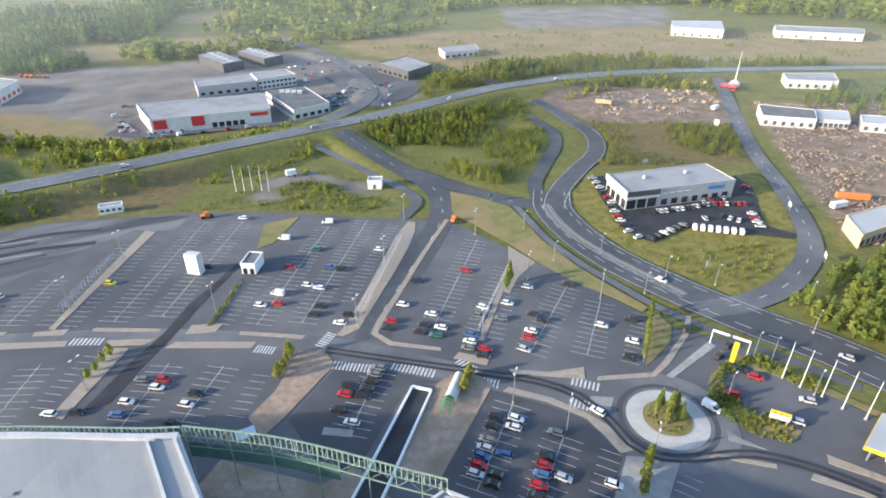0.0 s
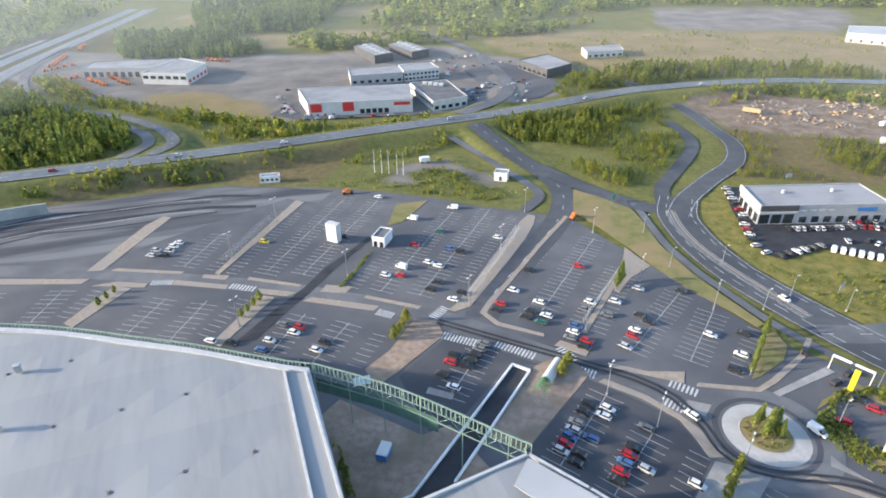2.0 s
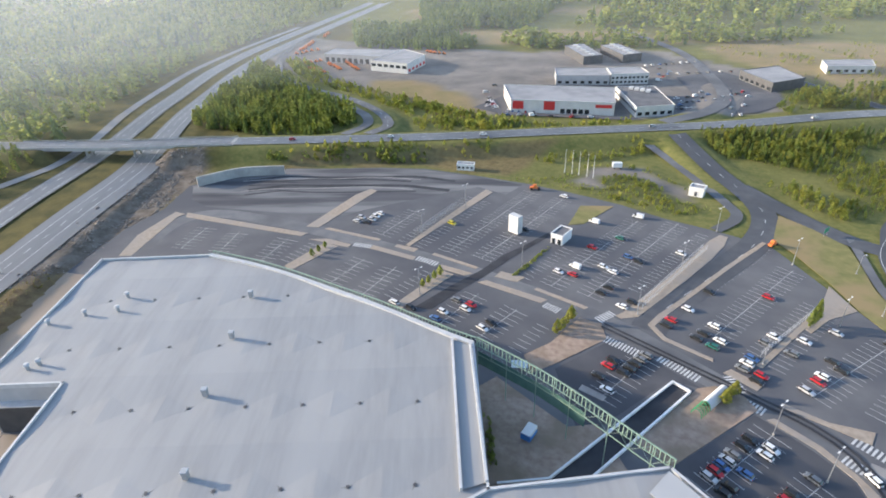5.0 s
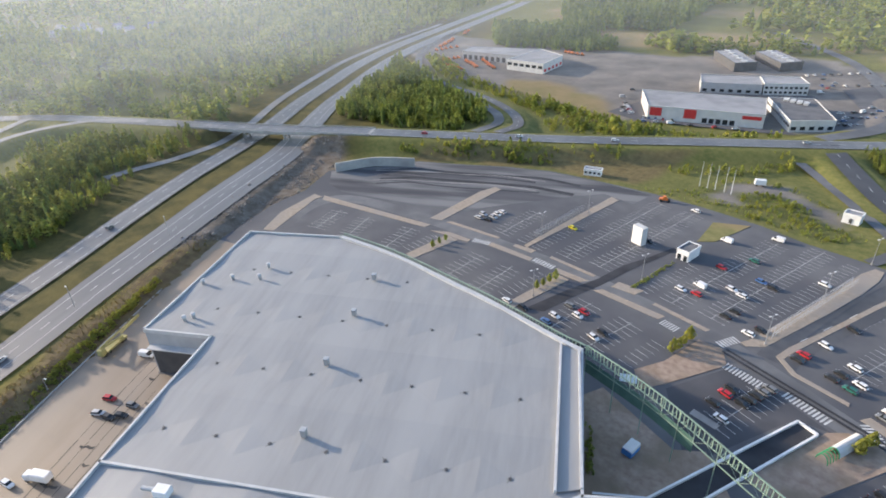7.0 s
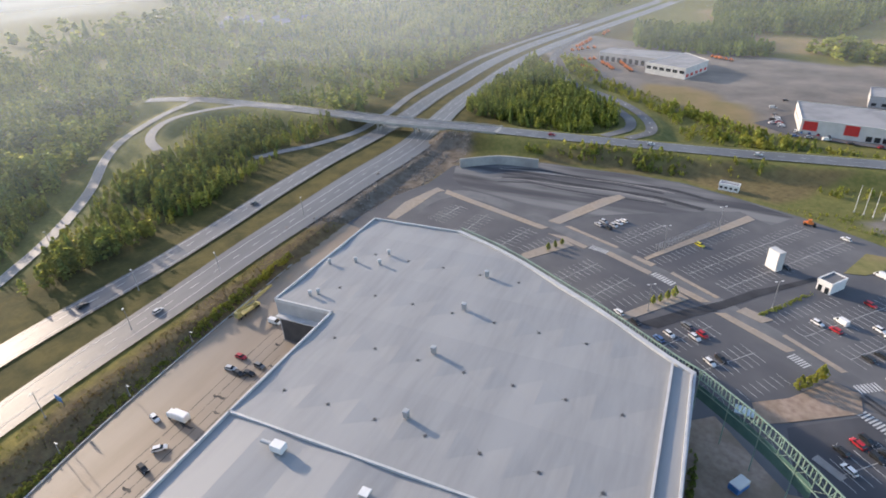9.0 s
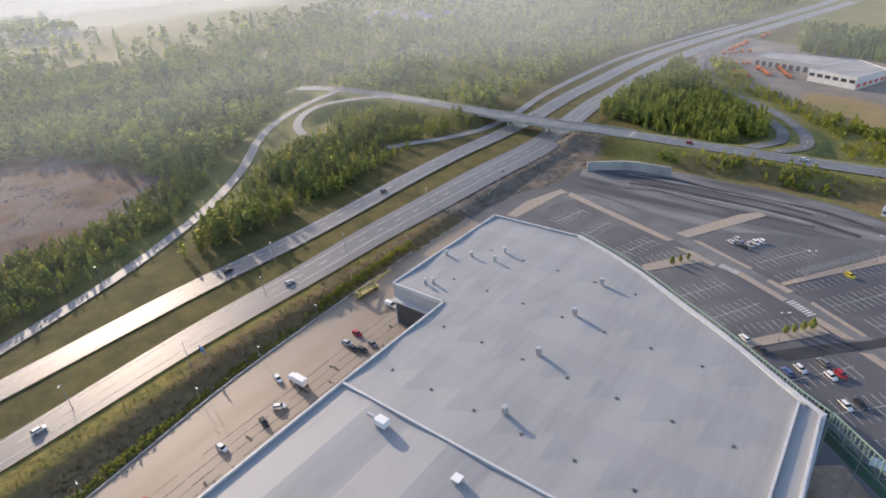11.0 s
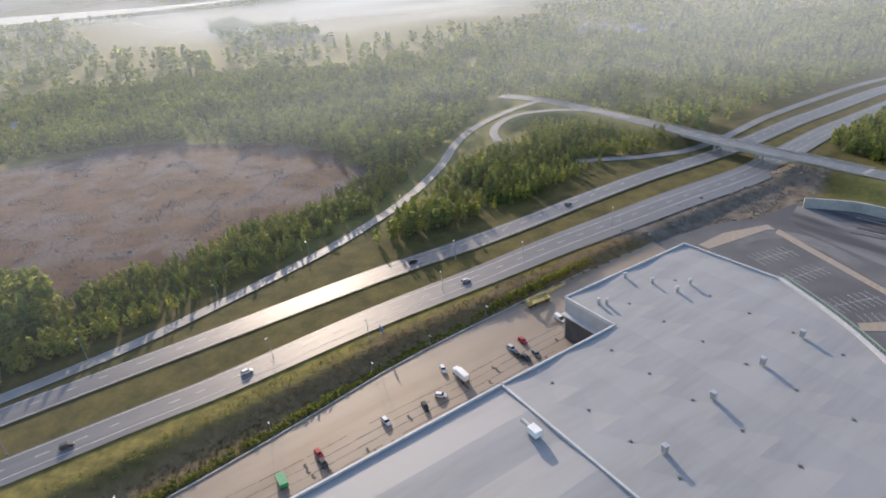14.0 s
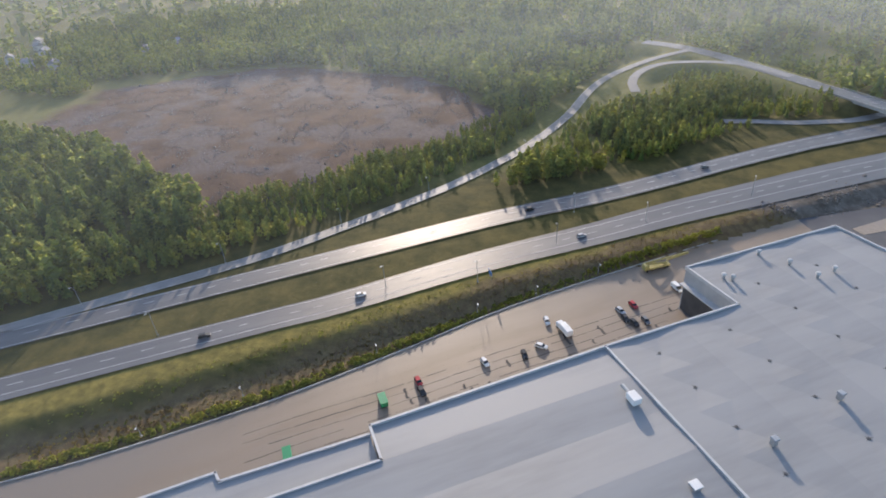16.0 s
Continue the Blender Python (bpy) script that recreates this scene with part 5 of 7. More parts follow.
for k, (a, b) in enumerate((((-3.5, 0, 1.6), (6, 0.5, 3.6)), ((6, 0.5, 3.9), (-12, 0.6, 4.6)), ((-12, 0.6, 4.3), (-3, 0.3, 3.0)))):
    bm = bmesh.new()
    beam(bm, a, b, 0.42 - 0.06 * k, 6)
    part("boom", bm, M_LIFT, lift)
for sx in (-3.4, -2.1, 3.4, 5.5):
    for sy in (-1, 1):
        bm = bmesh.new()
        beam(bm, (sx, sy * 0.8, 0.5), (sx, sy * 1.2, 0.5), 0.5, 12)
        part("wheel", bm, M_RUBBER, lift)
lift.matrix_basis = pose(-185, 53, 0.06, rz=-68)

# ---- lamps, flag poles, fences ----
def lamp_post(h, arm, label, name="street_lamp"):
    lamp = tagged(new(name), label, "street lamp", label)
    bm = bmesh.new()
    beam(bm, (0, 0, 0), (0, 0, h), 0.14, 8, 0.07)
    part("pole", bm, M_STEEL, lamp)
    bm = bmesh.new()
    box(bm, -0.25, -0.25, 0, 0.25, 0.25, 0.5)
    part("base", bm, M_CONCRETE, lamp)
    for sgn in ((1, -1) if arm > 1 else (1,)):
        bm = bmesh.new()
        beam(bm, (0, 0, h - 0.05), (sgn * 1.0, 0, h + 0.1), 0.05, 6)
        part("arm", bm, M_STEEL, lamp)
        bm = bmesh.new()
        box(bm, sgn * 0.8, -0.18, h + 0.03, sgn * 1.6, 0.18, h + 0.2)
        part("head", bm, M_WHITE_PAINT, lamp)
    return lamp


def repeat(thing, spots, z=0.0, turn=0.0):
    for k, (x, y) in enumerate(spots):
        m = pose(x, y, z, rz=turn)
        if k == 0:
            thing.matrix_basis = m
        else:
            copy_thing(thing, m)


repeat(lamp_post(11, 2, "tall double-headed car park lamp"), [(-97.5, 232.5), (-104.5, 200.5), (-56, 190), (-84.5, 158), (-10.5, 175.5), (0.5, 213), (11.5, 249), (39, 230.5), (27.5, 164), (50.5, 193.5), (71.5, 178), (29.5, 135.2), (40.5, 124), (57.5, 112)], 0.1, 60)
repeat(lamp_post(8, 1, "slim grey roadside street lamp", "road_lamp"), [(88, 179), (100.5, 188), (115, 180), (105, 143), (87.5, 128.5), (111, 125.5), (108.5, 140), (64, 205), (60, 232), (84, 208), (130, 150), (140, 165)], 0.0, 30)
repeat(lamp_post(10, 1, "motorway lamp with a pale head", "motorway_lamp"), [(-154, -164.5), (-185, -121), (-139, -126), (-214, -78.5), (-245, -42.5), (-171.5, -15.5), (-199, 15.5), (-168, -50), (-216, 54), (-240, 105), (-290, 5), (-226, 25)], 2.6, -25)
repeat(lamp_post(4.5, 1, "short yard lamp on the grass bank", "yard_lamp"), [(-97.5, -109), (-114, -85), (-134, -47), (-156, -15), (-167, 6), (-181, 30)], 0.2, 20)
pole = tagged(new("flag_pole"), "tall white flag pole without a flag", "flag pole", "flag poles")
bm = bmesh.new()
beam(bm, (0, 0, 0), (0, 0, 12.5), 0.16, 8, 0.07)
part("mast", bm, M_WHITE_PAINT, pole)
bm = bmesh.new()
beam(bm, (0, 0, 12.5), (0, 0, 12.8), 0.14, 8)
part("finial", bm, M_STEEL, pole)
bm = bmesh.new()
beam(bm, (0, 0, -0.2), (0, 0, 0.3), 0.4, 10)
part("footing", bm, M_CONCRETE, pole)
repeat(pole, [(-64.5, 290.5), (-60.7, 290.5), (-56.9, 290), (-52.5, 289.3), (-49, 288), (107, 133), (109.5, 129), (112.6, 124.6), (114.8, 119.8), (118, 115.6)], 0.1)


def rail_fence(name, a, b, h, gap, label, material=M_STEEL):
    fence = tagged(new(name), label, "fence")
    a, b = Vector(a), Vector(b)
    n = int((b - a).length / gap)
    bm = bmesh.new()
    beam(bm, (0, 0, 0), (0, 0, h), 0.06, 5)
    post = part("post", bm, material, fence)
    for k in range(n + 1):
        o = post
        if k:
            o = post.copy()
            scene.collection.objects.link(o)
        o.location = (*(a + (b - a) * (k / n)), 0.1)
    for z in (h * 0.4, h * 0.75, h):
        bm = bmesh.new()
        beam(bm, (*a, z + 0.1), (*b, z + 0.1), 0.05, 5)
        part("rail", bm, material, fence)
    return fence


rail_fence("cart_shelter_frame", (-105.5, 198), (-100.5, 232), 2.4, 2.0, "grey steel frame along the paved island")
rail_fence("cart_shelter_frame", (-106.8, 198.2), (-101.8, 232.2), 2.4, 2.0, "grey steel frame along the paved island")
rail_fence("walk_fence", (-11, 180), (7, 231), 2.4, 2.2, "pale steel pergola frame along the walk", M_PARAPET)
rail_fence("walk_fence", (-9.4, 179.5), (8.6, 230.5), 2.4, 2.2, "pale steel pergola frame along the walk", M_PARAPET)
rail_fence("walk_fence", (27, 167), (46, 203), 2.6, 2.2, "pale steel pergola frame between parked cars", M_PARAPET)
rail_fence("edge_fence", (71.5, 145.5), (85.5, 168), 2.2, 2.0, "pale steel frame beside the poplar row", M_PARAPET)
rail_fence("yard_fence", (-119.2, 22.6), (-88.6, -38.6), 1.6, 2.4, "low mesh fence along the mall wall")

# ---- small buildings and signs ----
def block(name, label, category, pts, h, wall, roof, z=0.0, lip=0.35, turn=None):
    """A plain building on a footprint, with walls, an eaves band and a roof."""
    house = tagged(new(name), label, category)
    walls(pts, z - 0.3, z + h, wall, house)
    patch("roof", pts, roof, z + h - 0.1, house, 0.12)
    parapets(pts, z + h, house, wall, 0.3, lip)
    return house


def windows_on(house, a, b, z0, z1, n, wdt, material=M_GLASS, name="window", out=0.06):
    """A row of panes set on the wall from a to b."""
    a, b = Vector(a), Vector(b)
    d = (b - a).normalized()
    nrm = Vector((d.y, -d.x))
    for k in range(n):
        c = a + (b - a) * ((k + 0.5) / n)
        m = Matrix.Translation((*(c + nrm * out), 0)) @ Matrix.Rotation(math.atan2(d.y, d.x), 4, "Z")
        bm = bmesh.new()
        box(bm, -wdt / 2, -0.08, z0, wdt / 2, 0.08, z1, m)
        pane = part(name, bm, material, house)
        if name == "window":
            bm = bmesh.new()
            box(bm, -wdt / 2 - 0.1, -0.16, z0 - 0.12, wdt / 2 + 0.1, 0.12, z0, m)
            part("sill", bm, M_PARAPET, pane)


sign_box = tagged(new("sign_tower"), "tall white illuminated-style sign box standing on the asphalt", "sign")
bm = bmesh.new()
box(bm, -2.7, -1.5, 0.3, 2.7, 1.5, 8.4, bevel=0.08)
part("casing", bm, M_WALL_WHITE, sign_box)
bm = bmesh.new()
box(bm, -2.5, -1.62, 0.6, 2.5, -1.52, 8.1)
part("face", bm, M_WHITE_PAINT, sign_box)
bm = bmesh.new()
box(bm, -2.2, -1.2, -0.1, 2.2, 1.2, 0.3)
part("plinth", bm, M_CONCRETE, sign_box)
sign_box.matrix_basis = pose(-67.5, 216.5, 0, rz=-22)
kiosk = block("kiosk", "white flat-roofed kiosk with an open dark roof", "kiosk", [(-51, 213.5), (-46, 212.3), (-44, 220.5), (-49, 221.7)], 4.2, M_WHITE_PAINT, M_ROOF_DARK)
windows_on(kiosk, (-51, 213.5), (-46, 212.3), 0.1, 2.4, 2, 1.4, M_GLASS, "door")
hut = block("equipment_hut", "small white equipment hut on gravel", "hut", [(-2.5, 284), (4, 283), (5, 288), (-1.5, 289)], 4.0, M_WHITE_PAINT, M_ROOF_GREY)
windows_on(hut, (-2.5, 284), (4, 283), 0.1, 2.2, 1, 1.2, M_WALL_DARK, "door")
hut = block("site_cabin", "white site cabin with dark windows", "cabin", [(-119.5, 273.5), (-110.5, 275.5), (-111.5, 279.5), (-120.5, 277.5)], 3.0, M_WHITE_PAINT, M_ROOF_GREY)
windows_on(hut, (-119.5, 273.5), (-110.5, 275.5), 1.0, 2.0, 4, 1.3)
crate = tagged(new("site_container"), "blue and white site container in the earth court", "container")
bm = bmesh.new()
box(bm, -1.3, -2.2, 0.15, 1.3, 2.2, 2.5, bevel=0.05)
part("body", bm, M_WHITE_PAINT, crate)
bm = bmesh.new()
box(bm, -1.36, -2.26, 0.3, 1.36, -1.9, 2.2)
box(bm, 1.32, -2.1, 0.3, 1.38, 2.1, 1.5)
part("blue_panel", bm, M_BLUE, crate)
crate.matrix_basis = pose(-28.5, 110, 0.06, rz=-10)
shelter = tagged(new("bicycle_shelter"), "long curved shelter, pale roof, green hoops at one end", "shelter")
for k in range(5):
    bm = bmesh.new()
    rings = []
    for a in [math.pi * j / 8 for j in range(9)]:     # one bent tube
        rings.append([bm.verts.new(((1.5 + 0.14 * math.cos(b)) * math.cos(a), -6.5 + 1.1 * k + 0.14 * math.sin(b), 0.2 + (2.3 + 0.14 * math.cos(b)) * math.sin(a))) for b in [2 * math.pi * i / 6 for i in range(6)]])
    for p, q in zip(rings[:-1], rings[1:]):
        for i in range(6):
            bm.faces.new((p[i], p[(i + 1) % 6], q[(i + 1) % 6], q[i]))
    bm.faces.new(rings[0])
    bm.faces.new(rings[-1][::-1])
    part("hoop", bm, mat("green_steel", (0.02, 0.28, 0.12), (0.02, 0.22, 0.1), 1, 0.4) if k == 0 else bpy.data.materials["green_steel"], shelter)
bm = bmesh.new()
for j in range(8):
    a0, a1 = math.pi * j / 8, math.pi * (j + 1) / 8
    v = [bm.verts.new(c) for c in ((1.6 * math.cos(a0), -2, 0.2 + 2.4 * math.sin(a0)), (1.6 * math.cos(a0), 7.5, 0.2 + 2.4 * math.sin(a0)), (1.6 * math.cos(a1), 7.5, 0.2 + 2.4 * math.sin(a1)), (1.6 * math.cos(a1), -2, 0.2 + 2.4 * math.sin(a1)))]
    bm.faces.new(v)
bmesh.ops.remove_doubles(bm, verts=bm.verts[:], dist=0.001)
bmesh.ops.solidify(bm, geom=bm.faces[:], thickness=0.08)
part("roof", bm, M_WALL_WHITE, shelter)
shelter.matrix_basis = pose(13.8, 140, 0.14, rz=-27)
awning = tagged(new("glass_awning"), "small pale blue awning roof beside the mall", "awning")
bm = bmesh.new()
box(bm, -2.4, -1.6, 2.9, 2.4, 1.6, 3.1)
part("canopy", bm, mat("pale_blue_panel", (0.45, 0.55, 0.62), (0.4, 0.5, 0.57), 0.5, 0.3), awning)
for sx in (-2.2, 2.2):
    for sy in (-1.4, 1.4):
        bm = bmesh.new()
        beam(bm, (sx, sy, 0), (sx, sy, 2.95), 0.07, 6)
        part("post", bm, M_STEEL, awning)
awning.matrix_basis = pose(-38.5, 132.5, 0.05, rz=20)
gantry = tagged(new("height_gantry"), "white height-limit gantry over the entrance road", "gantry")
gm_ = pose(99.2, 147, 0, rz=-43)
for sx in (-5.2, 5.2):
    bm = bmesh.new()
    beam(bm, (sx, 0, 0), (sx, 0, 5.2), 0.15, 6)
    part("post", bm, M_WHITE_PAINT, gantry)
for x0, x1 in ((-5.2, -0.6), (0.4, 5.2)):
    bm = bmesh.new()
    box(bm, x0, -0.15, 4.6, x1, 0.15, 5.3)
    part("panel", bm, M_WHITE_PAINT, gantry)
bm = bmesh.new()
beam(bm, (-5.2, 0, 5.0), (5.2, 0, 5.0), 0.1, 6)
part("beam", bm, M_STEEL, gantry)
gantry.matrix_basis = gm_
pylon = tagged(new("price_pylon"), "slim yellow fuel station pylon", "sign")
bm = bmesh.new()
box(bm, -0.7, -0.25, 0.4, 0.7, 0.25, 8.0, bevel=0.05)
part("panel", bm, M_YELLOW, pylon)
bm = bmesh.new()
box(bm, -0.5, -0.35, -0.1, 0.5, 0.35, 0.4)
part("foot", bm, M_CONCRETE, pylon)
pylon.matrix_basis = pose(96, 140.5, 0.1, rz=-40)
board = tagged(new("roadside_board"), "yellow and white billboard on two yellow posts", "billboard")
for sx in (-1.9, 1.9):
    bm = bmesh.new()
    beam(bm, (sx, 0, 0), (sx, 0, 3.8), 0.16, 6)
    part("post", bm, M_YELLOW, board)
bm = bmesh.new()
box(bm, -2.3, -0.14, 1.2, 2.3, 0.14, 2.7)
part("panel", bm, M_WHITE_PAINT, board)
bm = bmesh.new()
box(bm, -2.35, -0.2, 2.7, 2.35, 0.2, 3.7)
part("header", bm, M_YELLOW, board)
for k in (-1.4, 0, 1.4):
    bm = bmesh.new()
    box(bm, k - 0.45, -0.24, 3.0, k + 0.45, -0.2, 3.3)
    part("lettering_bar", bm, M_WALL_DARK, board)
board.matrix_basis = pose(94.8, 118, 0.1, rz=-35)
station = tagged(new("fuel_station"), "fuel station canopy with a pale roof and yellow fascia", "fuel station")
st = [(105.5, 104), (118, 112.5), (131, 103), (119, 92)]
patch("roof", st, M_ROOF_LIGHT, 5.2, station, 0.2)
parapets(st, 5.0, station, M_YELLOW, 0.3, 0.2)
for x, y in ((108, 104), (117.5, 110), (127, 103), (119, 95)):
    bm = bmesh.new()
    beam(bm, (x, y, 0), (x, y, 5), 0.22, 8)
    part("column", bm, M_STEEL, station)
patch("shop", [(112, 103), (118, 107.5), (124, 103), (118.5, 98)], M_WALL_WHITE, 0.0, station, 4.6)
for x, y, t in ((-173.5, -10.8, 20), (52.6, 261, 60), (118.4, 191, 40), (182, 231.8, 70), (165, 189, 60), (143, 292, 20)):
    sgn = tagged(new("road_sign"), "white-backed road sign board on two posts", "sign", "road signs")
    bm = bmesh.new()
    box(bm, -1.8, -0.06, 1.8, 1.8, 0.06, 3.9)
    part("board", bm, M_WALL_WHITE if x > 60 else (M_BLUE if x < 0 else bpy.data.materials["green_steel"]), sgn)
    for sx in (-1.3, 1.3):
        bm = bmesh.new()
        beam(bm, (sx, 0.08, 0), (sx, 0.08, 3.7), 0.07, 6)
        part("post", bm, M_STEEL, sgn)
    sgn.matrix_basis = pose(x, y, 2.8 if x < 0 else 0, rz=t)
wall_ob = strip_body("retaining_wall", [(-237, 203.5, 0), (-232, 212, 0), (-225.5, 221.5, 0), (-216.5, 227.5, 0), (-204, 233.5, 0)], 0.5, -0.3, 5.2, M_CONCRETE, None)
tagged(wall_ob, "pale concrete retaining wall at the car park edge", "retaining wall", kind="structure")
kerb = strip_body("yard_kerb", [(-80.5, -140.5, 0), (-92, -114.5, 0), (-112.5, -75.5, 0), (-134.5, -41, 0), (-159.5, -4, 0), (-187, 46, 0), (-207, 84, 0)], 0.22, -0.1, 0.35, M_CONCRETE, None)
tagged(kerb, "concrete edge kerb of the service yard", "kerb", kind="structure")
# joints and patches of the yard slab
joints, jf = [], []
for k in range(1, 9):
    for a in np.arange(-60, 190, 7.0):
        if rnd.random() < 0.08:
            continue
        base_ = Vector((-120.4, 23)) - E_ALONG * (k * 3.4 + 0.3 * math.sin(a)) + Vector((30.7, -61)).normalized() * (a - 90)
        t2 = base_ + Vector((30.7, -61)).normalized() * rnd.uniform(6, 7.1) + E_ALONG * rnd.uniform(-0.12, 0.12)
        if near_line(np.array(base_.x), np.array(base_.y), [(-89.7, -38, 0), (-120.4, 23, 0)])[0] < 1 or not inside(np.array(base_.x), np.array(base_.y), YARD_EDGE + [(-188, 112), (-160, 54), (-138, 64), (-120, 20), (-80, -60), (-40, -140)]):
            continue
        w = E_ALONG * rnd.uniform(0.06, 0.15)
        n = len(joints)
        joints += [(*(base_ + w), 0.05), (*(base_ - w), 0.05), (*(t2 - w), 0.05), (*(t2 + w), 0.05)]
        jf.append((n, n + 1, n + 2, n + 3))
tagged(mesh_object("slab_joints", joints, jf, M_SEAM), "dark repaired joints in the concrete slab", "slab joints", kind="stuff")
yard_axis = Vector((30.7, -61)).normalized()
for k in range(70):
    c = Vector((-120.4, 23)) + yard_axis * rnd.uniform(-55, 150) - E_ALONG * rnd.uniform(3, 26)
    if not inside(np.array(c.x), np.array(c.y), YARD_EDGE + [(-188, 112), (-160, 54), (-138, 64), (-86, -40), (-66, -80), (-40, -140)]) or near_line(np.array(c.x), np.array(c.y), [(*q, 0) for q in YARD_EDGE])[0] < 3 or c.y < -46:
        continue
    pts, n = [], rnd.choice((3, 4, 5))
    for m_ in range(n):                               # a ragged band across the slab
        pts.append(c + E_ALONG * (1.1 * m_) + yard_axis * (rnd.uniform(0.2, 0.7) + 0.4 * (m_ % 2)))
    for m_ in range(n - 1, -1, -1):
        pts.append(c + E_ALONG * (1.1 * m_) - yard_axis * (rnd.uniform(0.1, 0.6) - 0.4 * (m_ % 2)))
    tagged(patch("asphalt_repair", [(q.x, q.y) for q in pts], M_SEAM, 0.055 + 0.0004 * k), "dark ragged asphalt repair on the yard", "asphalt repair", kind="structure")
for x, y, m_, lb in ((-113, -41, "green_steel", "green waste compactor with mesh sides beside the mall wall"), (-92.5, -63.5, "green_steel", "green waste container in the yard")):
    bin_ = tagged(new("waste_container"), lb, "container")
    bm = bmesh.new()
    box(bm, -2.2, -1.1, 0.2, 2.2, 1.1, 1.8, bevel=0.1)
    part("body", bm, bpy.data.materials[m_], bin_)
    bm = bmesh.new()
    box(bm, -2.3, -1.2, 1.8, 2.3, 1.2, 1.95)
    part("lid", bm, bpy.data.materials[m_], bin_)
    bin_.matrix_basis = pose(x, y, 0.05, rz=25)
for x, y, t in ((-72.7, 263, 15), (32.5, 243.5, 60)):
    digger = tagged(new("road_roller"), "orange construction machine at the car park edge", "machine")
    bm = bmesh.new()
    box(bm, -2.4, -0.9, 0.8, 1.6, 0.9, 1.7, bevel=0.15)
    box(bm, -0.8, -0.8, 1.7, 0.8, 0.8, 2.8, bevel=0.1)
    part("body", bm, M_ORANGE, digger)
    for sx in (-1.6, 2.0):
        bm = bmesh.new()
        beam(bm, (sx, -1, 0.65), (sx, 1, 0.65), 0.65, 14)
        part("roller", bm, M_RUBBER, digger)
    digger.matrix_basis = pose(x, y, 0.05, rz=t)

# ---- dealership and retail buildings ----
dealer = block("car_dealership", "long grey car dealership with a white portal front", "dealership", [(109.5, 242.5), (164.5, 248.2), (162.2, 269.4), (109, 263)], 8.6, M_WALL_GREY, M_ROOF_GREY)
windows_on(dealer, (126, 244.2), (163, 248), 0.6, 3.4, 7, 3.0)
windows_on(dealer, (109.5, 242.5), (125, 244.1), 0.4, 4.6, 3, 4.2)
windows_on(dealer, (109.0, 263), (109.5, 242.5), 0.4, 4.4, 4, 3.4)
windows_on(dealer, (150, 246.7), (160, 247.7), 5.6, 7.2, 1, 8.5, M_BLUE, "fascia_sign", 0.12)
windows_on(dealer, (126, 244.2), (142, 245.9), 6.0, 6.6, 4, 2.6, M_WALL_WHITE, "lettering_bar", 0.12)
strip_body("portal", [(108.9, 264, 0), (109.3, 242.2, 0)], 0.35, 6.4, 9.2, M_WALL_WHITE, dealer)
strip_body("portal", [(109.3, 242.2, 0), (125.5, 243.8, 0)], 0.35, 5.4, 6.2, M_WALL_WHITE, dealer)
strip_body("portal", [(109.5, 242.2, 0), (125.5, 243.8, 0)], 0.3, 6.4, 8.9, M_WALL_DARK, dealer)
for x, y in ((124, 257), (146, 260)):
    bm = bmesh.new()
    beam(bm, (x, y, 8.6), (x, y, 10), 0.7, 10)
    part("roof_vent", bm, M_PARAPET, dealer)
shop_a = block("retail_store", "large pale retail store with red entrance panels", "store", [(-127, 386), (-58.5, 400), (-66, 440), (-145, 423)], 9, M_WALL_WHITE, M_ROOF_GREY, -0.3)
windows_on(shop_a, (-127, 386), (-117, 388), 2.5, 8.0, 1, 7.5, M_RED, "red_panel", 0.2)
windows_on(shop_a, (-106, 390.3), (-96, 392.3), 2.5, 8.5, 1, 7.5, M_RED, "red_panel", 0.2)
windows_on(shop_a, (-72, 397.2), (-59, 399.8), 5.2, 7.4, 1, 11, M_RED, "red_panel", 0.2)
windows_on(shop_a, (-94, 392.7), (-74, 396.8), 0.5, 3.6, 5, 3.0)
windows_on(shop_a, (-145, 423), (-127, 386), 3.5, 4.5, 6, 3.0, M_RED, "red_panel", 0.1)
shop_b = block("retail_store", "white-walled store with a dark roof", "store", [(-44.5, 402), (-22, 416), (-40.5, 462), (-67, 452)], 7, M_WALL_WHITE, M_ROOF_DARK, -0.3)
windows_on(shop_b, (-67, 452), (-44.5, 402), 2.6, 4.2, 12, 2.6)
windows_on(shop_b, (-44.5, 402), (-22, 416), 1.0, 3.2, 5, 3)
for k in range(4):
    bm = bmesh.new()
    box(bm, -57 + 4.2 * k, 446 - 1.5 * k, 7, -54 + 4.2 * k, 452 - 1.5 * k, 8.2)
    part("roof_light", bm, M_WALL_WHITE, shop_b)
shop_c = block("retail_store", "two-part office store with ribbon windows", "store", [(-117, 470), (-77, 483), (-85, 508), (-125, 496)], 7.5, M_WALL_GREY, M_ROOF_GREY, -0.3)
windows_on(shop_c, (-117, 470), (-77, 483), 1.0, 3.0, 7, 3.0)
shop_d = block("retail_store", "white office block with two rows of windows", "store", [(-76, 483.5), (-49, 496.5), (-58, 516), (-84, 506)], 8.5, M_WALL_WHITE, M_ROOF_GREY, -0.3)
windows_on(shop_d, (-76, 483.5), (-49, 496.5), 1.2, 2.8, 9, 2.0)
windows_on(shop_d, (-76, 483.5), (-49, 496.5), 4.6, 6.2, 9, 2.0)
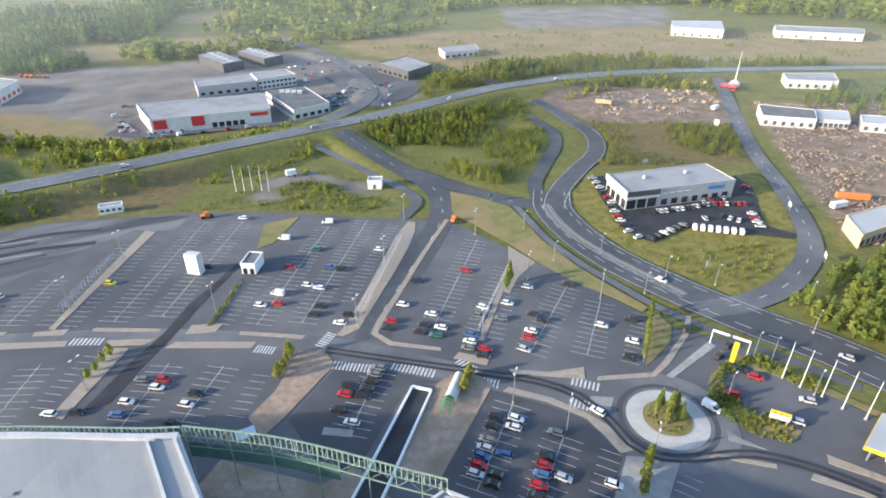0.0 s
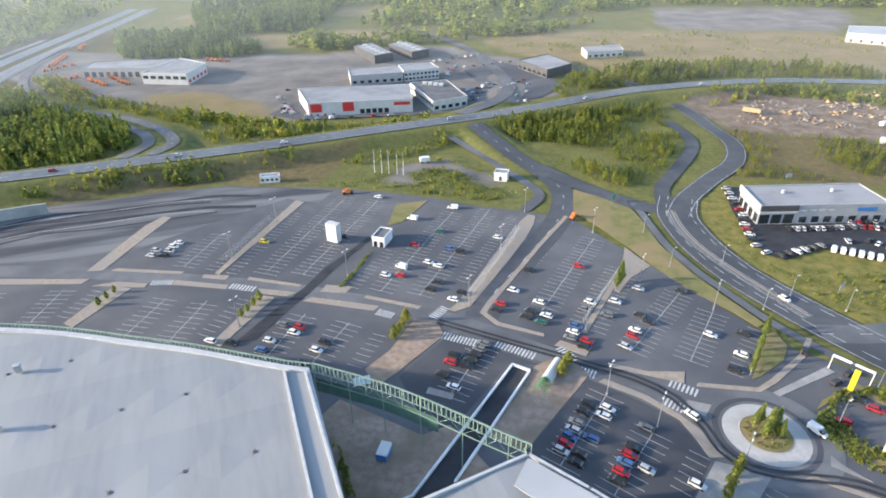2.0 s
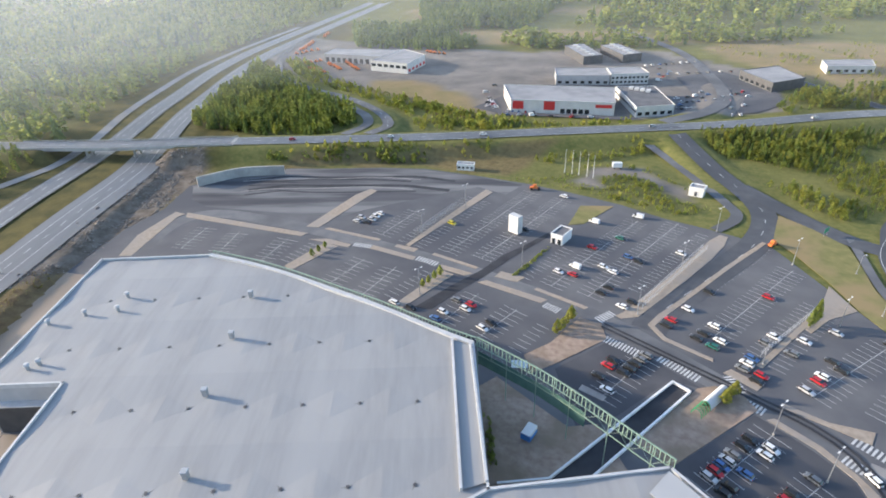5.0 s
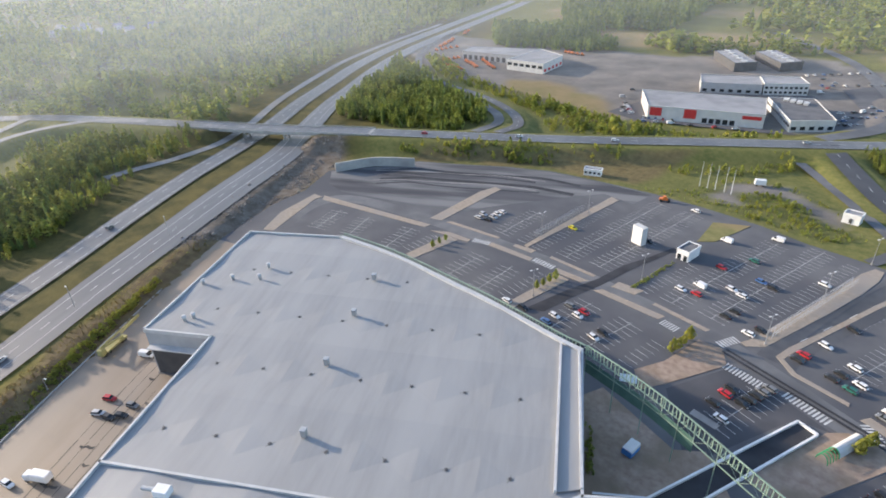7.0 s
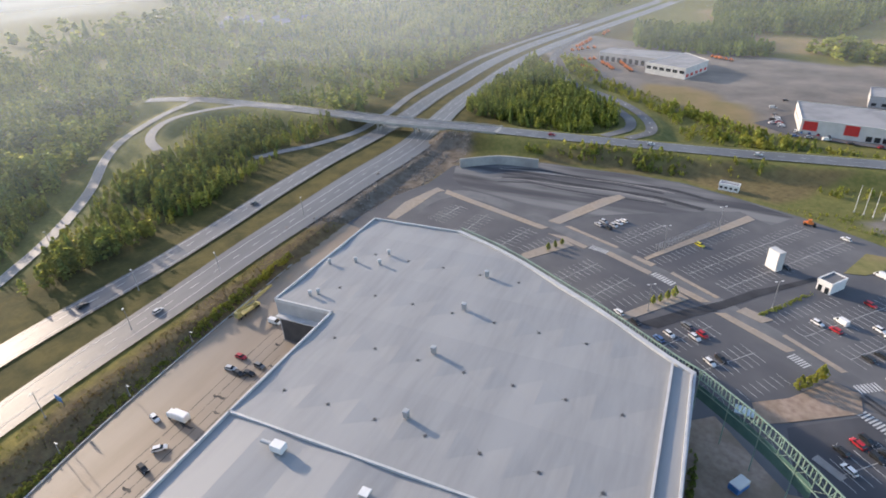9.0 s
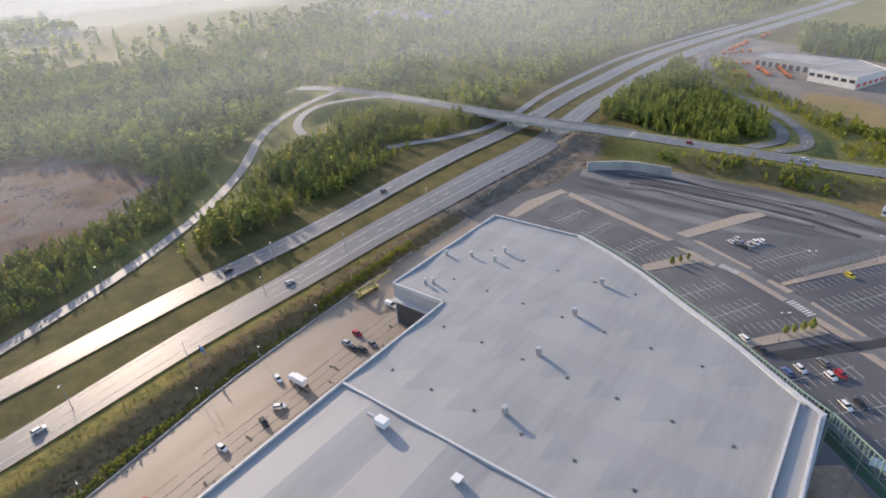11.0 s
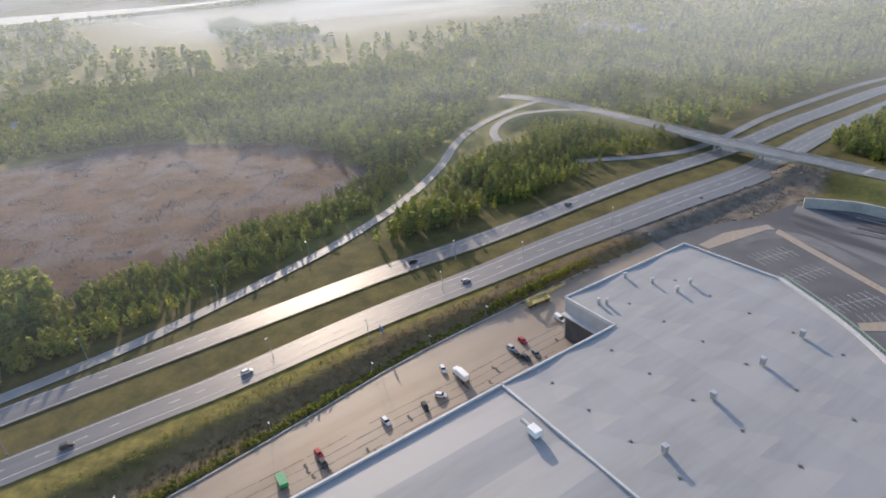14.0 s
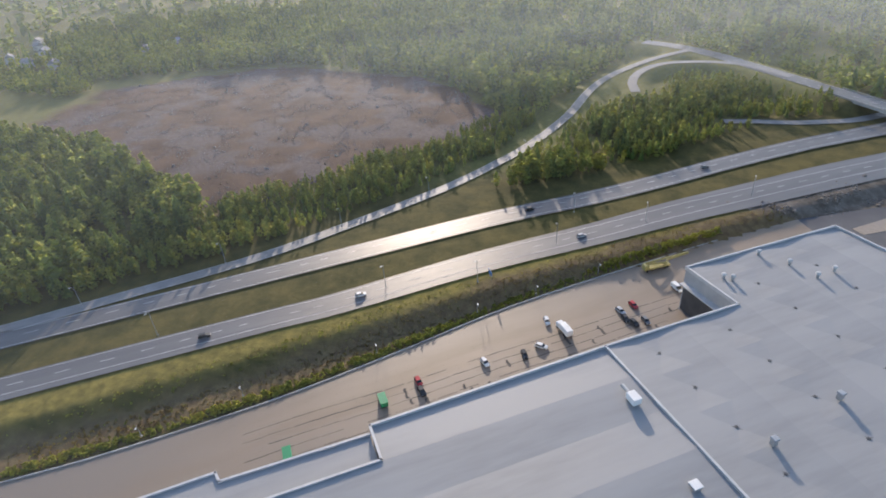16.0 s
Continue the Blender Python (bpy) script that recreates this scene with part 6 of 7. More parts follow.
for pts, lb in (([(-112.8, 550), (-98, 563), (-127, 612), (-142, 597)], "long grey warehouse with roof lights"), ([(-80.6, 567), (-66, 582), (-94.8, 622), (-109, 609)], "long grey warehouse with roof lights")):
    w = block("warehouse", lb, "warehouse", pts, 7, M_WALL_DARK, M_ROOF_GREY, -0.3)
    a, b = Vector(pts[0]), Vector(pts[3])
    for k in range(5):
        c = a + (b - a) * ((k + 0.5) / 5) + (Vector(pts[1]) - a) * 0.5
        bm = bmesh.new()
        box(bm, c.x - 2.5, c.y - 2, 6.9, c.x + 2.5, c.y + 2, 7.8)
        part("roof_light", bm, M_WALL_WHITE, w)
w = block("warehouse", "dark retail hall with a pale roof", "warehouse", [(39.4, 499), (62, 523.5), (45, 562), (17, 535)], 7, M_WALL_DARK, M_ROOF_GREY, -0.3)
windows_on(w, (17, 535), (39.4, 499), 0.5, 3, 6, 4)
w = block("warehouse", "white industrial hall at the edge of the field", "warehouse", [(82, 577), (117, 589), (118, 615), (80, 601)], 6, M_WALL_WHITE, M_ROOF_GREY, -0.3)
windows_on(w, (82, 577), (117, 589), 1, 3, 6, 3)
w = block("machine_dealer", "long grey workshop with a white glazed corner", "workshop", [(-352, 486), (-290, 490), (-285, 527), (-356, 510)], 7.5, M_WALL_GREY, M_ROOF_GREY, 0)
windows_on(w, (-352, 486), (-290, 490), 0.3, 4.5, 10, 3.6, M_WALL_DARK, "bay_door")
w = block("machine_dealer", "white showroom with dark ribbon windows", "showroom", [(-289, 468), (-250, 466), (-252, 506), (-284, 524)], 8.5, M_WALL_WHITE, M_ROOF_GREY, 0)
windows_on(w, (-289, 468), (-250, 466), 4.0, 6.5, 6, 4.5)
windows_on(w, (-250, 466), (-252, 506), 1.0, 3.5, 5, 4.5, M_RED, "red_panel")
for pts, h, wm, rm, lb in (([(248, 347.5), (276, 335), (289, 354), (261, 371)], 6, M_WALL_WHITE, M_ROOF_DARK, "white workshop with a dark roof"), ([(279.5, 337), (296, 331), (311, 351), (293, 357)], 5, M_WALL_WHITE, M_ROOF_LIGHT, "white storage hall with pale roof"),
                           ([(327, 431), (362, 420), (379, 446), (338, 452)], 6, M_WALL_WHITE, M_ROOF_GREY, "white industrial building beside trees"), ([(301, 327), (330, 312), (345, 330), (313, 342)], 5, M_WALL_WHITE, M_ROOF_LIGHT, "white storage tent on gravel"),
                           ([(357, 668), (403, 640), (437, 700), (380, 712)], 9, M_WALL_WHITE, M_ROOF_LIGHT, "large white industrial hall in the field"), ([(466, 639), (543, 601), (573, 635), (490, 676)], 7, M_WALL_WHITE, M_ROOF_GREY, "long pale industrial hall"),
                           ([(185.5, 196), (207, 203), (219, 219), (192, 212)], 6, M_WALL_BEIGE, M_ROOF_LIGHT, "beige hall under construction"), ([(274, 435), (282, 428), (287, 434), (279, 441)], 3, M_RED, M_ROOF_GREY, "small red hut beside the mast")):
    w = block("workshop", lb, "building", pts, h, wm, rm, 0)
    windows_on(w, pts[0], pts[1], 0.8, min(3.2, h - 1), 6, 2.2, M_WALL_DARK if wm is not M_RED else M_GLASS)
dish = tagged(new("radio_mast"), "white radio mast with a dome at its foot", "mast")
bm = bmesh.new()
beam(bm, (0, 0, 0), (0, 0, 26), 0.5, 8, 0.15)
part("mast", bm, M_WHITE_PAINT, dish)
bm = bmesh.new()
bmesh.ops.create_uvsphere(bm, u_segments=16, v_segments=8, radius=4)
part("dome", bm, M_WHITE_PAINT, dish)
dish.matrix_basis = pose(291, 443, 0.5)
for x, y, m_, t, L in ((218, 237, M_ORANGE, -20, 14), (168, 408, M_WOOD, -30, 11), (238, 383, M_WHITE_PAINT, 30, 6), (219, 350, M_WHITE_PAINT, 60, 6), (-40, 306, M_WHITE_PAINT, 20, 5), (205, 230, M_WHITE_PAINT, 10, 8)):
    c = tagged(new("site_trailer"), "site trailer standing on bare ground", "trailer")
    bm = bmesh.new()
    box(bm, -L / 2, -1.3, 0.9, L / 2, 1.3, 3.4, bevel=0.08)
    part("body", bm, m_, c)
    for sx in (-0.3, 0.3):
        for sy in (-1.2, 1.2):
            bm = bmesh.new()
            beam(bm, (sx * L, sy, 0.45), (sx * L, sy * 0.8, 0.45), 0.45, 10)
            part("wheel", bm, M_RUBBER, c)
    c.matrix_basis = pose(x, y, 0, rz=t)
tractor = tagged(new("tractor"), "orange farm machine in a display row", "machine", "orange machines")
bm = bmesh.new()
box(bm, -1.8, -1, 0.7, 1.8, 1, 1.8, bevel=0.1)
part("body", bm, M_ORANGE, tractor)
bm = bmesh.new()
box(bm, -1.2, -0.8, 1.8, 0.3, 0.8, 3.0, bevel=0.1)
part("cab", bm, M_ORANGE, tractor)
for sx, r in ((-1.0, 0.8), (1.3, 0.55)):
    for sy in (-1.1, 1.1):
        bm = bmesh.new()
        beam(bm, (sx, sy, r), (sx, sy * 0.75, r), r, 10)
        part("wheel", bm, M_RUBBER, tractor)
MACHINE_ROWS = [((-345, 451), (-324, 445), 8), ((-340, 476), (-316, 459), 8), ((-328, 486), (-300, 463), 8), ((-408, 524), (-424, 568), 9), ((-400, 505), (-392, 530), 5), ((-432, 600), (-440, 622), 5), ((-274, 556), (-254, 552), 5), ((-362, 470), (-356, 484), 4)]
k = 0
for a, b, n in MACHINE_ROWS:
    for f in np.linspace(0, 1, n):
        m_ = pose(a[0] + (b[0] - a[0]) * f + rnd.uniform(-1, 1), a[1] + (b[1] - a[1]) * f + rnd.uniform(-1, 1), 0.1, rz=35 + rnd.uniform(-15, 15))
        if k == 0:
            tractor.matrix_basis = m_
        else:
            copy_thing(tractor, m_)
        k += 1

# cars and vans round the retail stores
for k, (x, y) in enumerate(((-23.4, 457.6), (-19.4, 448.3), (-16.4, 463.7), (-11.8, 467.9), (-7, 465.1), (-19.8, 440.3), (7.1, 470.6), (21.2, 454.3), (-46.3, 552), (-39.6, 524), (-42, 508), (-37, 542), (-150, 402), (-147, 394), (-153, 413), (-126, 377), (-119, 380), (-110, 382), (-98, 384), (-84, 388), (-72, 391),
                            (2, 462), (5, 455), (9, 448), (13, 441), (-3, 475), (-8, 482), (12, 478), (16, 485), (20, 492), (24, 480), (-160.9, 427.4), (-162.5, 451))):
    park(x, y, 25 + 11 * (k % 5), "wskwgbswkr"[k % 10], van=k % 7 == 3, z=0.12)


# small houses among the far trees
HOUSES = [(-664, -566, 20), (-640, -548, 60), (-612, -520, 10), (-585, -541, 35), (-560, -500, 75), (-550, -463, 20), (-633, -370, 50), (-600, -392, 15), (-1000, 371, 10), (-975, 396, 50), (-950, 372, 30), (-925, 420, 70), (-900, 384, 15), (-882, 450, 40), (-868, 408, 80), (-940, 340, 25)]
house = tagged(new("house"), "small white house with a grey gable roof", "house", "houses among trees")
bm = bmesh.new()
prism(bm, [(-6, -4), (6, -4), (6, 4), (-6, 4)], -1.0, 5.2)
part("wall", bm, M_WALL_WHITE, house)
bm = bmesh.new()
v = [bm.verts.new(c) for c in ((-6.6, -4.6, 5.2), (6.6, -4.6, 5.2), (6.6, 4.6, 5.2), (-6.6, 4.6, 5.2), (-6.6, 0, 8.4), (6.6, 0, 8.4))]
for f in ((0, 1, 5, 4), (2, 3, 4, 5), (1, 2, 5), (3, 0, 4), (3, 2, 1, 0)):
    bm.faces.new([v[k] for k in f])
part("roof", bm, M_ROOF_GREY, house)
bm = bmesh.new()
box(bm, 1.5, -0.5, 6.6, 2.5, 0.5, 9.4)
part("chimney", bm, M_CONCRETE, house)
for sy in (-4.02, 4.02):
    for x in (-3.8, 0, 3.8):
        bm = bmesh.new()
        box(bm, x - 0.7, sy - 0.06, 1.6, x + 0.7, sy + 0.06, 3.1)
        part("window", bm, M_GLASS, house)
for k, (x, y, t) in enumerate(HOUSES):
    m_ = pose(x, y, float(terrain(x, y)), rz=t)
    if k == 0:
        house.matrix_basis = m_
    else:
        copy_thing(house, m_)
GARDENS = [[(x - 15, y - 15), (x + 30, y - 15), (x + 30, y + 12), (x - 15, y + 15)] for x, y, t in HOUSES]


# ---- plants ----
def bulk(name, verts, tris, material):
    me = bpy.data.meshes.new(name)
    me.vertices.add(len(verts))
    me.vertices.foreach_set("co", np.asarray(verts, np.float32).ravel())
    me.loops.add(len(tris) * 3)
    me.loops.foreach_set("vertex_index", np.asarray(tris, np.int32).ravel())
    me.polygons.add(len(tris))
    me.polygons.foreach_set("loop_start", np.arange(0, len(tris) * 3, 3, dtype=np.int32))
    me.update(calc_edges=True)
    me.materials.append(material)
    return new(name, me)


def leafy(rng, n, slim, leaf, low=0.12, peak=0.4, bushy=1.0):
    """A crown of n loose leaf clumps in a unit-high tree: two crossed triangles a clump."""
    v, f = [], []
    for k in range(n):
        z = low + (1 - low) * rng.random() ** 0.9
        prof = min((z - low) / (peak - low), 1.0) ** 0.6 if z < peak else ((1 - z) / (1 - peak)) ** 0.75
        r = slim * prof * math.sqrt(rng.uniform(0.25, 1)) * rng.uniform(0.75, 1.15) * bushy
        a = rng.uniform(0, 2 * math.pi)
        c = np.array((r * math.cos(a), r * math.sin(a), z))
        s = leaf * rng.uniform(0.6, 1.3)
        out = np.array((math.cos(a), math.sin(a), 0.5 + rng.uniform(-0.3, 0.9)))
        out /= np.linalg.norm(out)
        u = np.cross(out, np.array((rng.uniform(-1, 1), rng.uniform(-1, 1), rng.uniform(-1, 1))))
        u /= np.linalg.norm(u) + 1e-6
        w = np.cross(out, u)
        i = len(v)
        v += [c + s * u + 0.2 * s * out, c - 0.6 * s * u + 0.8 * s * w, c - 0.5 * s * u - 0.8 * s * w, c - 0.7 * s * out]
        f += [(i, i + 1, i + 2), (i, i + 1, i + 3), (i + 1, i + 2, i + 3)]
    return np.array(v), np.array(f)


def spruce(rng, rings, arms, slim):
    """A unit-high conifer: rings of drooping branch blades and a tip."""
    v, f = [], []
    for k in range(rings):
        z = 0.1 + 0.85 * k / rings
        r = slim * (1 - z) ** 0.8 * rng.uniform(0.85, 1.15)
        turn = rng.uniform(0, 6)
        for j in range(arms):
            a = turn + 2 * math.pi * j / arms + rng.uniform(-0.2, 0.2)
            rr = r * rng.uniform(0.75, 1.2)
            w = math.pi / arms * 0.95
            i = len(v)
            v += [(0, 0, z + 1.25 / rings), (rr * math.cos(a - w), rr * math.sin(a - w), z + 0.02), (rr * 1.15 * math.cos(a), rr * 1.15 * math.sin(a), z - 0.04), (rr * math.cos(a + w), rr * math.sin(a + w), z + 0.02)]
            f += [(i, i + 1, i + 2), (i, i + 2, i + 3)]
    return np.array(v), np.array(f)


def stem(r):
    a = [2 * math.pi * k / 3 for k in range(3)]
    v = [(r * math.cos(t), r * math.sin(t), 0) for t in a] + [(0, 0, 0.7)]
    return np.array(v), np.array([(0, 1, 3), (1, 2, 3), (2, 0, 3)])


def joined(a, b):
    return np.vstack([a[0], b[0]]), np.vstack([a[1], b[1] + len(a[0])])


trng = random.Random(11)
NEAR_LEAF = [joined(leafy(trng, 52, 0.165, 0.064), stem(0.012)) for _ in range(5)]
MID_LEAF = [leafy(trng, 21, 0.17, 0.10) for _ in range(5)]
MID_SPRUCE = [spruce(trng, 5, 5, 0.18) for _ in range(3)]
FINE_LEAF = [joined(leafy(trng, 66, 0.19, 0.063), stem(0.012)) for _ in range(4)]
FINE_SPRUCE = [joined(spruce(trng, 10, 8, 0.19), stem(0.012)) for _ in range(4)]
NEAR_SPRUCE = [joined(spruce(trng, 7, 7, 0.17), stem(0.012)) for _ in range(4)]
FAR_LEAF = [leafy(trng, 11, 0.19, 0.15) for _ in range(4)]
FAR_SPRUCE = [spruce(trng, 4, 5, 0.2) for _ in range(3)]
BUSH = [leafy(trng, 17, 0.5, 0.215, 0.02, 0.35) for _ in range(5)]
ALL_ROADS = [(MOTOR_NEAR, 9.5), (MOTOR_FAR, 9.5), (CROSS, 9), (SLIP, 10.5), (SLIP_LOOP, 20), (SLIP_COLLECT, 6), (SLIP_EAST, 6), (SLIP_EAST_IN, 6), (LOT_ROAD, 9), (RING_ROAD, 11), (LINK_ROAD, 7), (RING_UP, 7), (RING_UP_IN, 5), (CYCLE_PATH, 3), (EAST_ROAD, 7), (SHOP_ROAD, 8), (FOOT_PATH, 4)]


def woods(label, poly, gap, h, kinds, seed, clear=0.35, skip=(), name="forest"):
    """Trees of some kinds scattered over an area, off the roads, with gaps; one object for each foliage."""
    rs = np.random.RandomState(seed)
    p = np.array(poly, float)
    lo, hi = p.min(0), p.max(0)
    n = int((hi[0] - lo[0]) * (hi[1] - lo[1]) / gap ** 2)
    x, y = rs.uniform(lo[0], hi[0], n), rs.uniform(lo[1], hi[1], n)
    keep = inside(x, y, poly)
    for q in skip:
        keep &= ~inside(x, y, q)
    x, y = x[keep], y[keep]
    ok = np.ones(len(x), bool)
    for line, d in ALL_ROADS:
        ok &= near_line(x, y, line)[0] > d
    patchy = np.array([noise.noise((a / 38, b / 38, seed)) for a, b in zip(x, y)])
    ok &= patchy > clear - 0.75
    x, y, patchy = x[ok], y[ok], patchy[ok]
    z = terrain(x, y) - 0.3
    stand = np.array([noise.noise((a / 60, b / 60, seed + 9)) for a, b in zip(x, y)])
    hh = rs.uniform(h[0], h[1], len(x)) * (1 + 0.35 * patchy) * (0.78 + 0.30 * smooth(-0.12, -0.06, stand) + 0.22 * smooth(0.14, 0.18, stand))
    pick = rs.rand(len(x))
    lo_p = 0.0
    for templates, share, material, wide in kinds:
        m = (pick >= lo_p) & (pick < lo_p + share)
        lo_p += share
        which = rs.randint(0, len(templates), len(x))
        V, F, base = [], [], 0
        for t, (tv, tf) in enumerate(templates):
            s = np.where(m & (which == t))[0]
            if not len(s):
                continue
            a = rs.uniform(0, 2 * np.pi, len(s))
            wd = hh[s] * wide * rs.uniform(0.8, 1.25, len(s))
            ca, sa = np.cos(a)[:, None], np.sin(a)[:, None]
            vx = (tv[None, :, 0] * ca - tv[None, :, 1] * sa) * wd[:, None] + x[s][:, None]
            vy = (tv[None, :, 0] * sa + tv[None, :, 1] * ca) * wd[:, None] + y[s][:, None]
            vz = tv[None, :, 2] * hh[s][:, None] + z[s][:, None]
            V.append(np.stack([vx, vy, vz], -1).reshape(-1, 3))
            F.append((tf[None] + (np.arange(len(s)) * len(tv))[:, None, None] + base).reshape(-1, 3))
            base += len(s) * len(tv)
        if V:
            tagged(bulk(name, np.vstack(V), np.vstack(F), material), label, "trees" if name == "forest" else "shrubs", kind="stuff")


MIXED = ((NEAR_LEAF, 0.72, M_LEAF, 1.25), (NEAR_SPRUCE, 0.28, M_NEEDLE, 1.1))
YOUNG = ((NEAR_LEAF, 0.42, M_LEAF_GOLD, 1.5), (NEAR_LEAF, 0.46, M_LEAF, 1.5), (NEAR_SPRUCE, 0.12, M_NEEDLE, 1.2))
DARK = ((MID_SPRUCE, 0.65, M_NEEDLE, 1.4), (MID_LEAF, 0.35, M_NEEDLE, 1.5))
DISTANT = ((FAR_LEAF, 0.8, M_LEAF, 1.8), (FAR_SPRUCE, 0.2, M_NEEDLE, 1.5))
MIDDLE = ((MID_LEAF, 0.84, M_LEAF, 1.6), (MID_SPRUCE, 0.16, M_NEEDLE, 1.3))
FINE = ((FINE_LEAF, 0.78, M_LEAF, 1.4), (FINE_SPRUCE, 0.22, M_NEEDLE, 1.2))
SHRUBS = ((BUSH, 0.6, M_LEAF_GOLD, 0.9), (BUSH, 0.4, M_LEAF, 0.9))
woods("dense young birch and pine wood beside the motorway", [(-366, 44), (-395, 90), (-372, 138), (-345, 152), (-330, 140), (-280, 66), (-256, 10), (-250, -14), (-276, 4)], 3.7, (5, 9), YOUNG, 1, 0.12)
woods("young mixed wood inside the slip road loop", [(-462, 116), (-420, 172), (-368, 196), (-340, 186), (-340, 120), (-390, 92), (-431, 92)], 4.4, (4.5, 7.5), YOUNG, 2, 0.25)
woods("belt of young birches along the cleared ground", [(-140, -205), (-155, -166), (-190, -118), (-222, -81), (-264, -39), (-298, -11), (-340, 10), (-356, 14), (-356, -4), (-285, -78), (-232, -150), (-200, -185)], 3.0, (4, 7.4), YOUNG, 3, -0.3)
woods("tall mixed wood beside the cleared ground", [(-345, -365), (-313, -262), (-238, -160), (-216, -143), (-150, -197), (-110, -290), (-160, -420), (-280, -480)], 5.6, (11, 17), FINE, 4, 0.0)
woods("mixed wood beyond the cleared ground", [(-350, 12), (-349, 0), (-452, -64), (-520, -205), (-495, -352), (-430, -370), (-520, -560), (-760, -560), (-880, -250), (-800, 20), (-640, 50), (-505, 108), (-462, 70), (-405, 40)], 6.6, (8, 14), MIDDLE, 5, 0.15, GARDENS)
woods("mixed wood west of the motorway", [(-860, 15), (-640, 45), (-570, 82), (-545, 95), (-545, 122), (-515, 134), (-470, 164), (-412, 189), (-372, 214), (-404, 283), (-466, 415), (-488, 500), (-516, 640), (-570, 900), (-900, 900), (-1000, 300)], 8.2, (7, 13), MIDDLE, 6, 0.45, GARDENS)
woods("distant forest in the hazy valley", [(-1500, -1500), (-430, -800), (-520, -560), (-760, -560), (-880, -250), (-800, 20), (-860, 40), (-1000, 300), (-900, 900), (-570, 900), (-700, 1700), (-2600, 1700), (-3200, -600)], 27, (12, 19), DISTANT, 7, 0.33, [FLAT_FIELD] + GARDENS)
woods("dense young wood between the motorway and the slip road", [(-318, 280), (-345, 320), (-396, 440), (-375, 425), (-345, 405), (-310, 388), (-262, 368), (-222, 342), (-212, 318), (-222, 285)], 3.6, (7, 11), MIXED, 8, 0.05)
woods("dense mixed wood beside the side road", [(131, 163), (151, 175), (184, 188), (245, 180), (215, 70), (175, 95), (148, 130)], 3.8, (7, 11), FINE, 9, 0.0)
woods("waist-high shrubs and young birches on rough meadow", [(-4, 368), (30, 385), (85, 410), (112, 420), (110, 364), (93, 316), (66, 278), (50, 284), (30, 312)], 2.4, (1.2, 5.6), YOUNG, 10, 0.55, name="shrubbery")
woods("shrubs on the road embankment", [(-230, 240), (-205, 264), (-130, 298), (-70, 332), (-30, 352), (-22, 336), (-50, 316), (-84, 296), (-90, 276), (-140, 276), (-195, 256)], 3.2, (0.8, 3.4), SHRUBS, 12, 0.6, name="shrubbery")
woods("row of young trees beyond the crossing road", [(40, 462), (57, 500), (130, 540), (198, 566), (313, 532), (420, 512), (420, 495), (300, 505), (180, 508), (110, 478), (63, 462), (48, 440)], 4.2, (4, 8), YOUNG, 13, 0.2)
woods("distant mixed forest behind the fields", [(-129, 891), (-155, 822), (-195, 765), (-150, 745), (-91, 722), (-47, 703), (16, 731), (40, 791), (105, 856), (200, 940), (330, 945), (480, 900), (533, 822), (662, 705), (1200, 640), (1500, 1500), (-300, 1700), (-330, 1050), (-240, 960)], 16, (10, 17), DISTANT, 14, 0.1)
woods("dark spruce wood beyond the yellow field", [(-440, 870), (-399, 880), (-386, 950), (-240, 965), (-232, 860), (-224, 716), (-287, 700), (-325, 655), (-400, 790)], 8, (11, 17), DARK, 36, 0.1)
woods("dark wood behind the workshops", [(-414, 640), (-330, 690), (-240, 612), (-240, 580), (-280, 565), (-361, 556)], 5.5, (9, 14), DARK, 37, 0.15)
woods("wooded islands in the misty fields", [(-1700, -420), (-1150, -250), (-1140, -60), (-1650, -190)], 13, (13, 19), DISTANT, 38, 0.55)
woods("distant trees between the fields", [(-230, 640), (-60, 700), (120, 790), (60, 720), (-60, 655), (-180, 600)], 8, (7, 12), DISTANT, 23, 0.45)
woods("low shrubs between the slip road and the retail park", [(-170, 330), (-200, 362), (-250, 385), (-330, 420), (-392, 475), (-372, 480), (-300, 425), (-215, 395), (-140, 365), (-80, 372), (-40, 390), (-90, 350)], 3.3, (1.5, 4.5), SHRUBS, 16, 0.3, name="shrubbery")
woods("shrubs and young birches on dry grass", SCRUB_EAST, 2.7, (0.8, 3.8), YOUNG, 39, 0.55, name="shrubbery")
woods("scattered shrubs on bare ground", [(120, 404), (134, 442), (190, 460), (285, 465), (262, 420), (250, 436), (190, 448)], 4.5, (1.5, 5), SHRUBS, 17, 0.4, name="shrubbery")
woods("roadside trees beside the workshops", [(296, 360), (335, 345), (400, 395), (365, 418), (310, 400)], 6, (5, 9), MIXED, 18, 0.15)
woods("green hedge along the yard kerb", [(-82, -141), (-93.5, -115), (-114, -76), (-136, -41.5), (-161, -4.5), (-188.5, 45.5), (-208, 83), (-210.5, 82), (-191, 44), (-163.5, -6), (-138.5, -43), (-116.5, -78), (-96, -117), (-85, -142)], 0.95, (0.8, 1.6), ((BUSH, 1.0, M_LEAF_GOLD, 1.4),), 31, -0.3, name="hedge")
woods("dry brown weeds on the yard bank", [(-85, -142), (-96, -117), (-116.5, -78), (-138.5, -43), (-163.5, -6), (-191, 44), (-210.5, 82), (-222, 116), (-230, 112), (-218, 79), (-200, 40), (-172, -9), (-148, -46), (-125, -82), (-104, -121), (-92, -147)], 1.2, (0.25, 0.6), ((BUSH, 0.8, M_WEED, 1.6), (BUSH, 0.2, M_LEAF_GOLD, 1.0)), 32, -0.2, name="weeds")
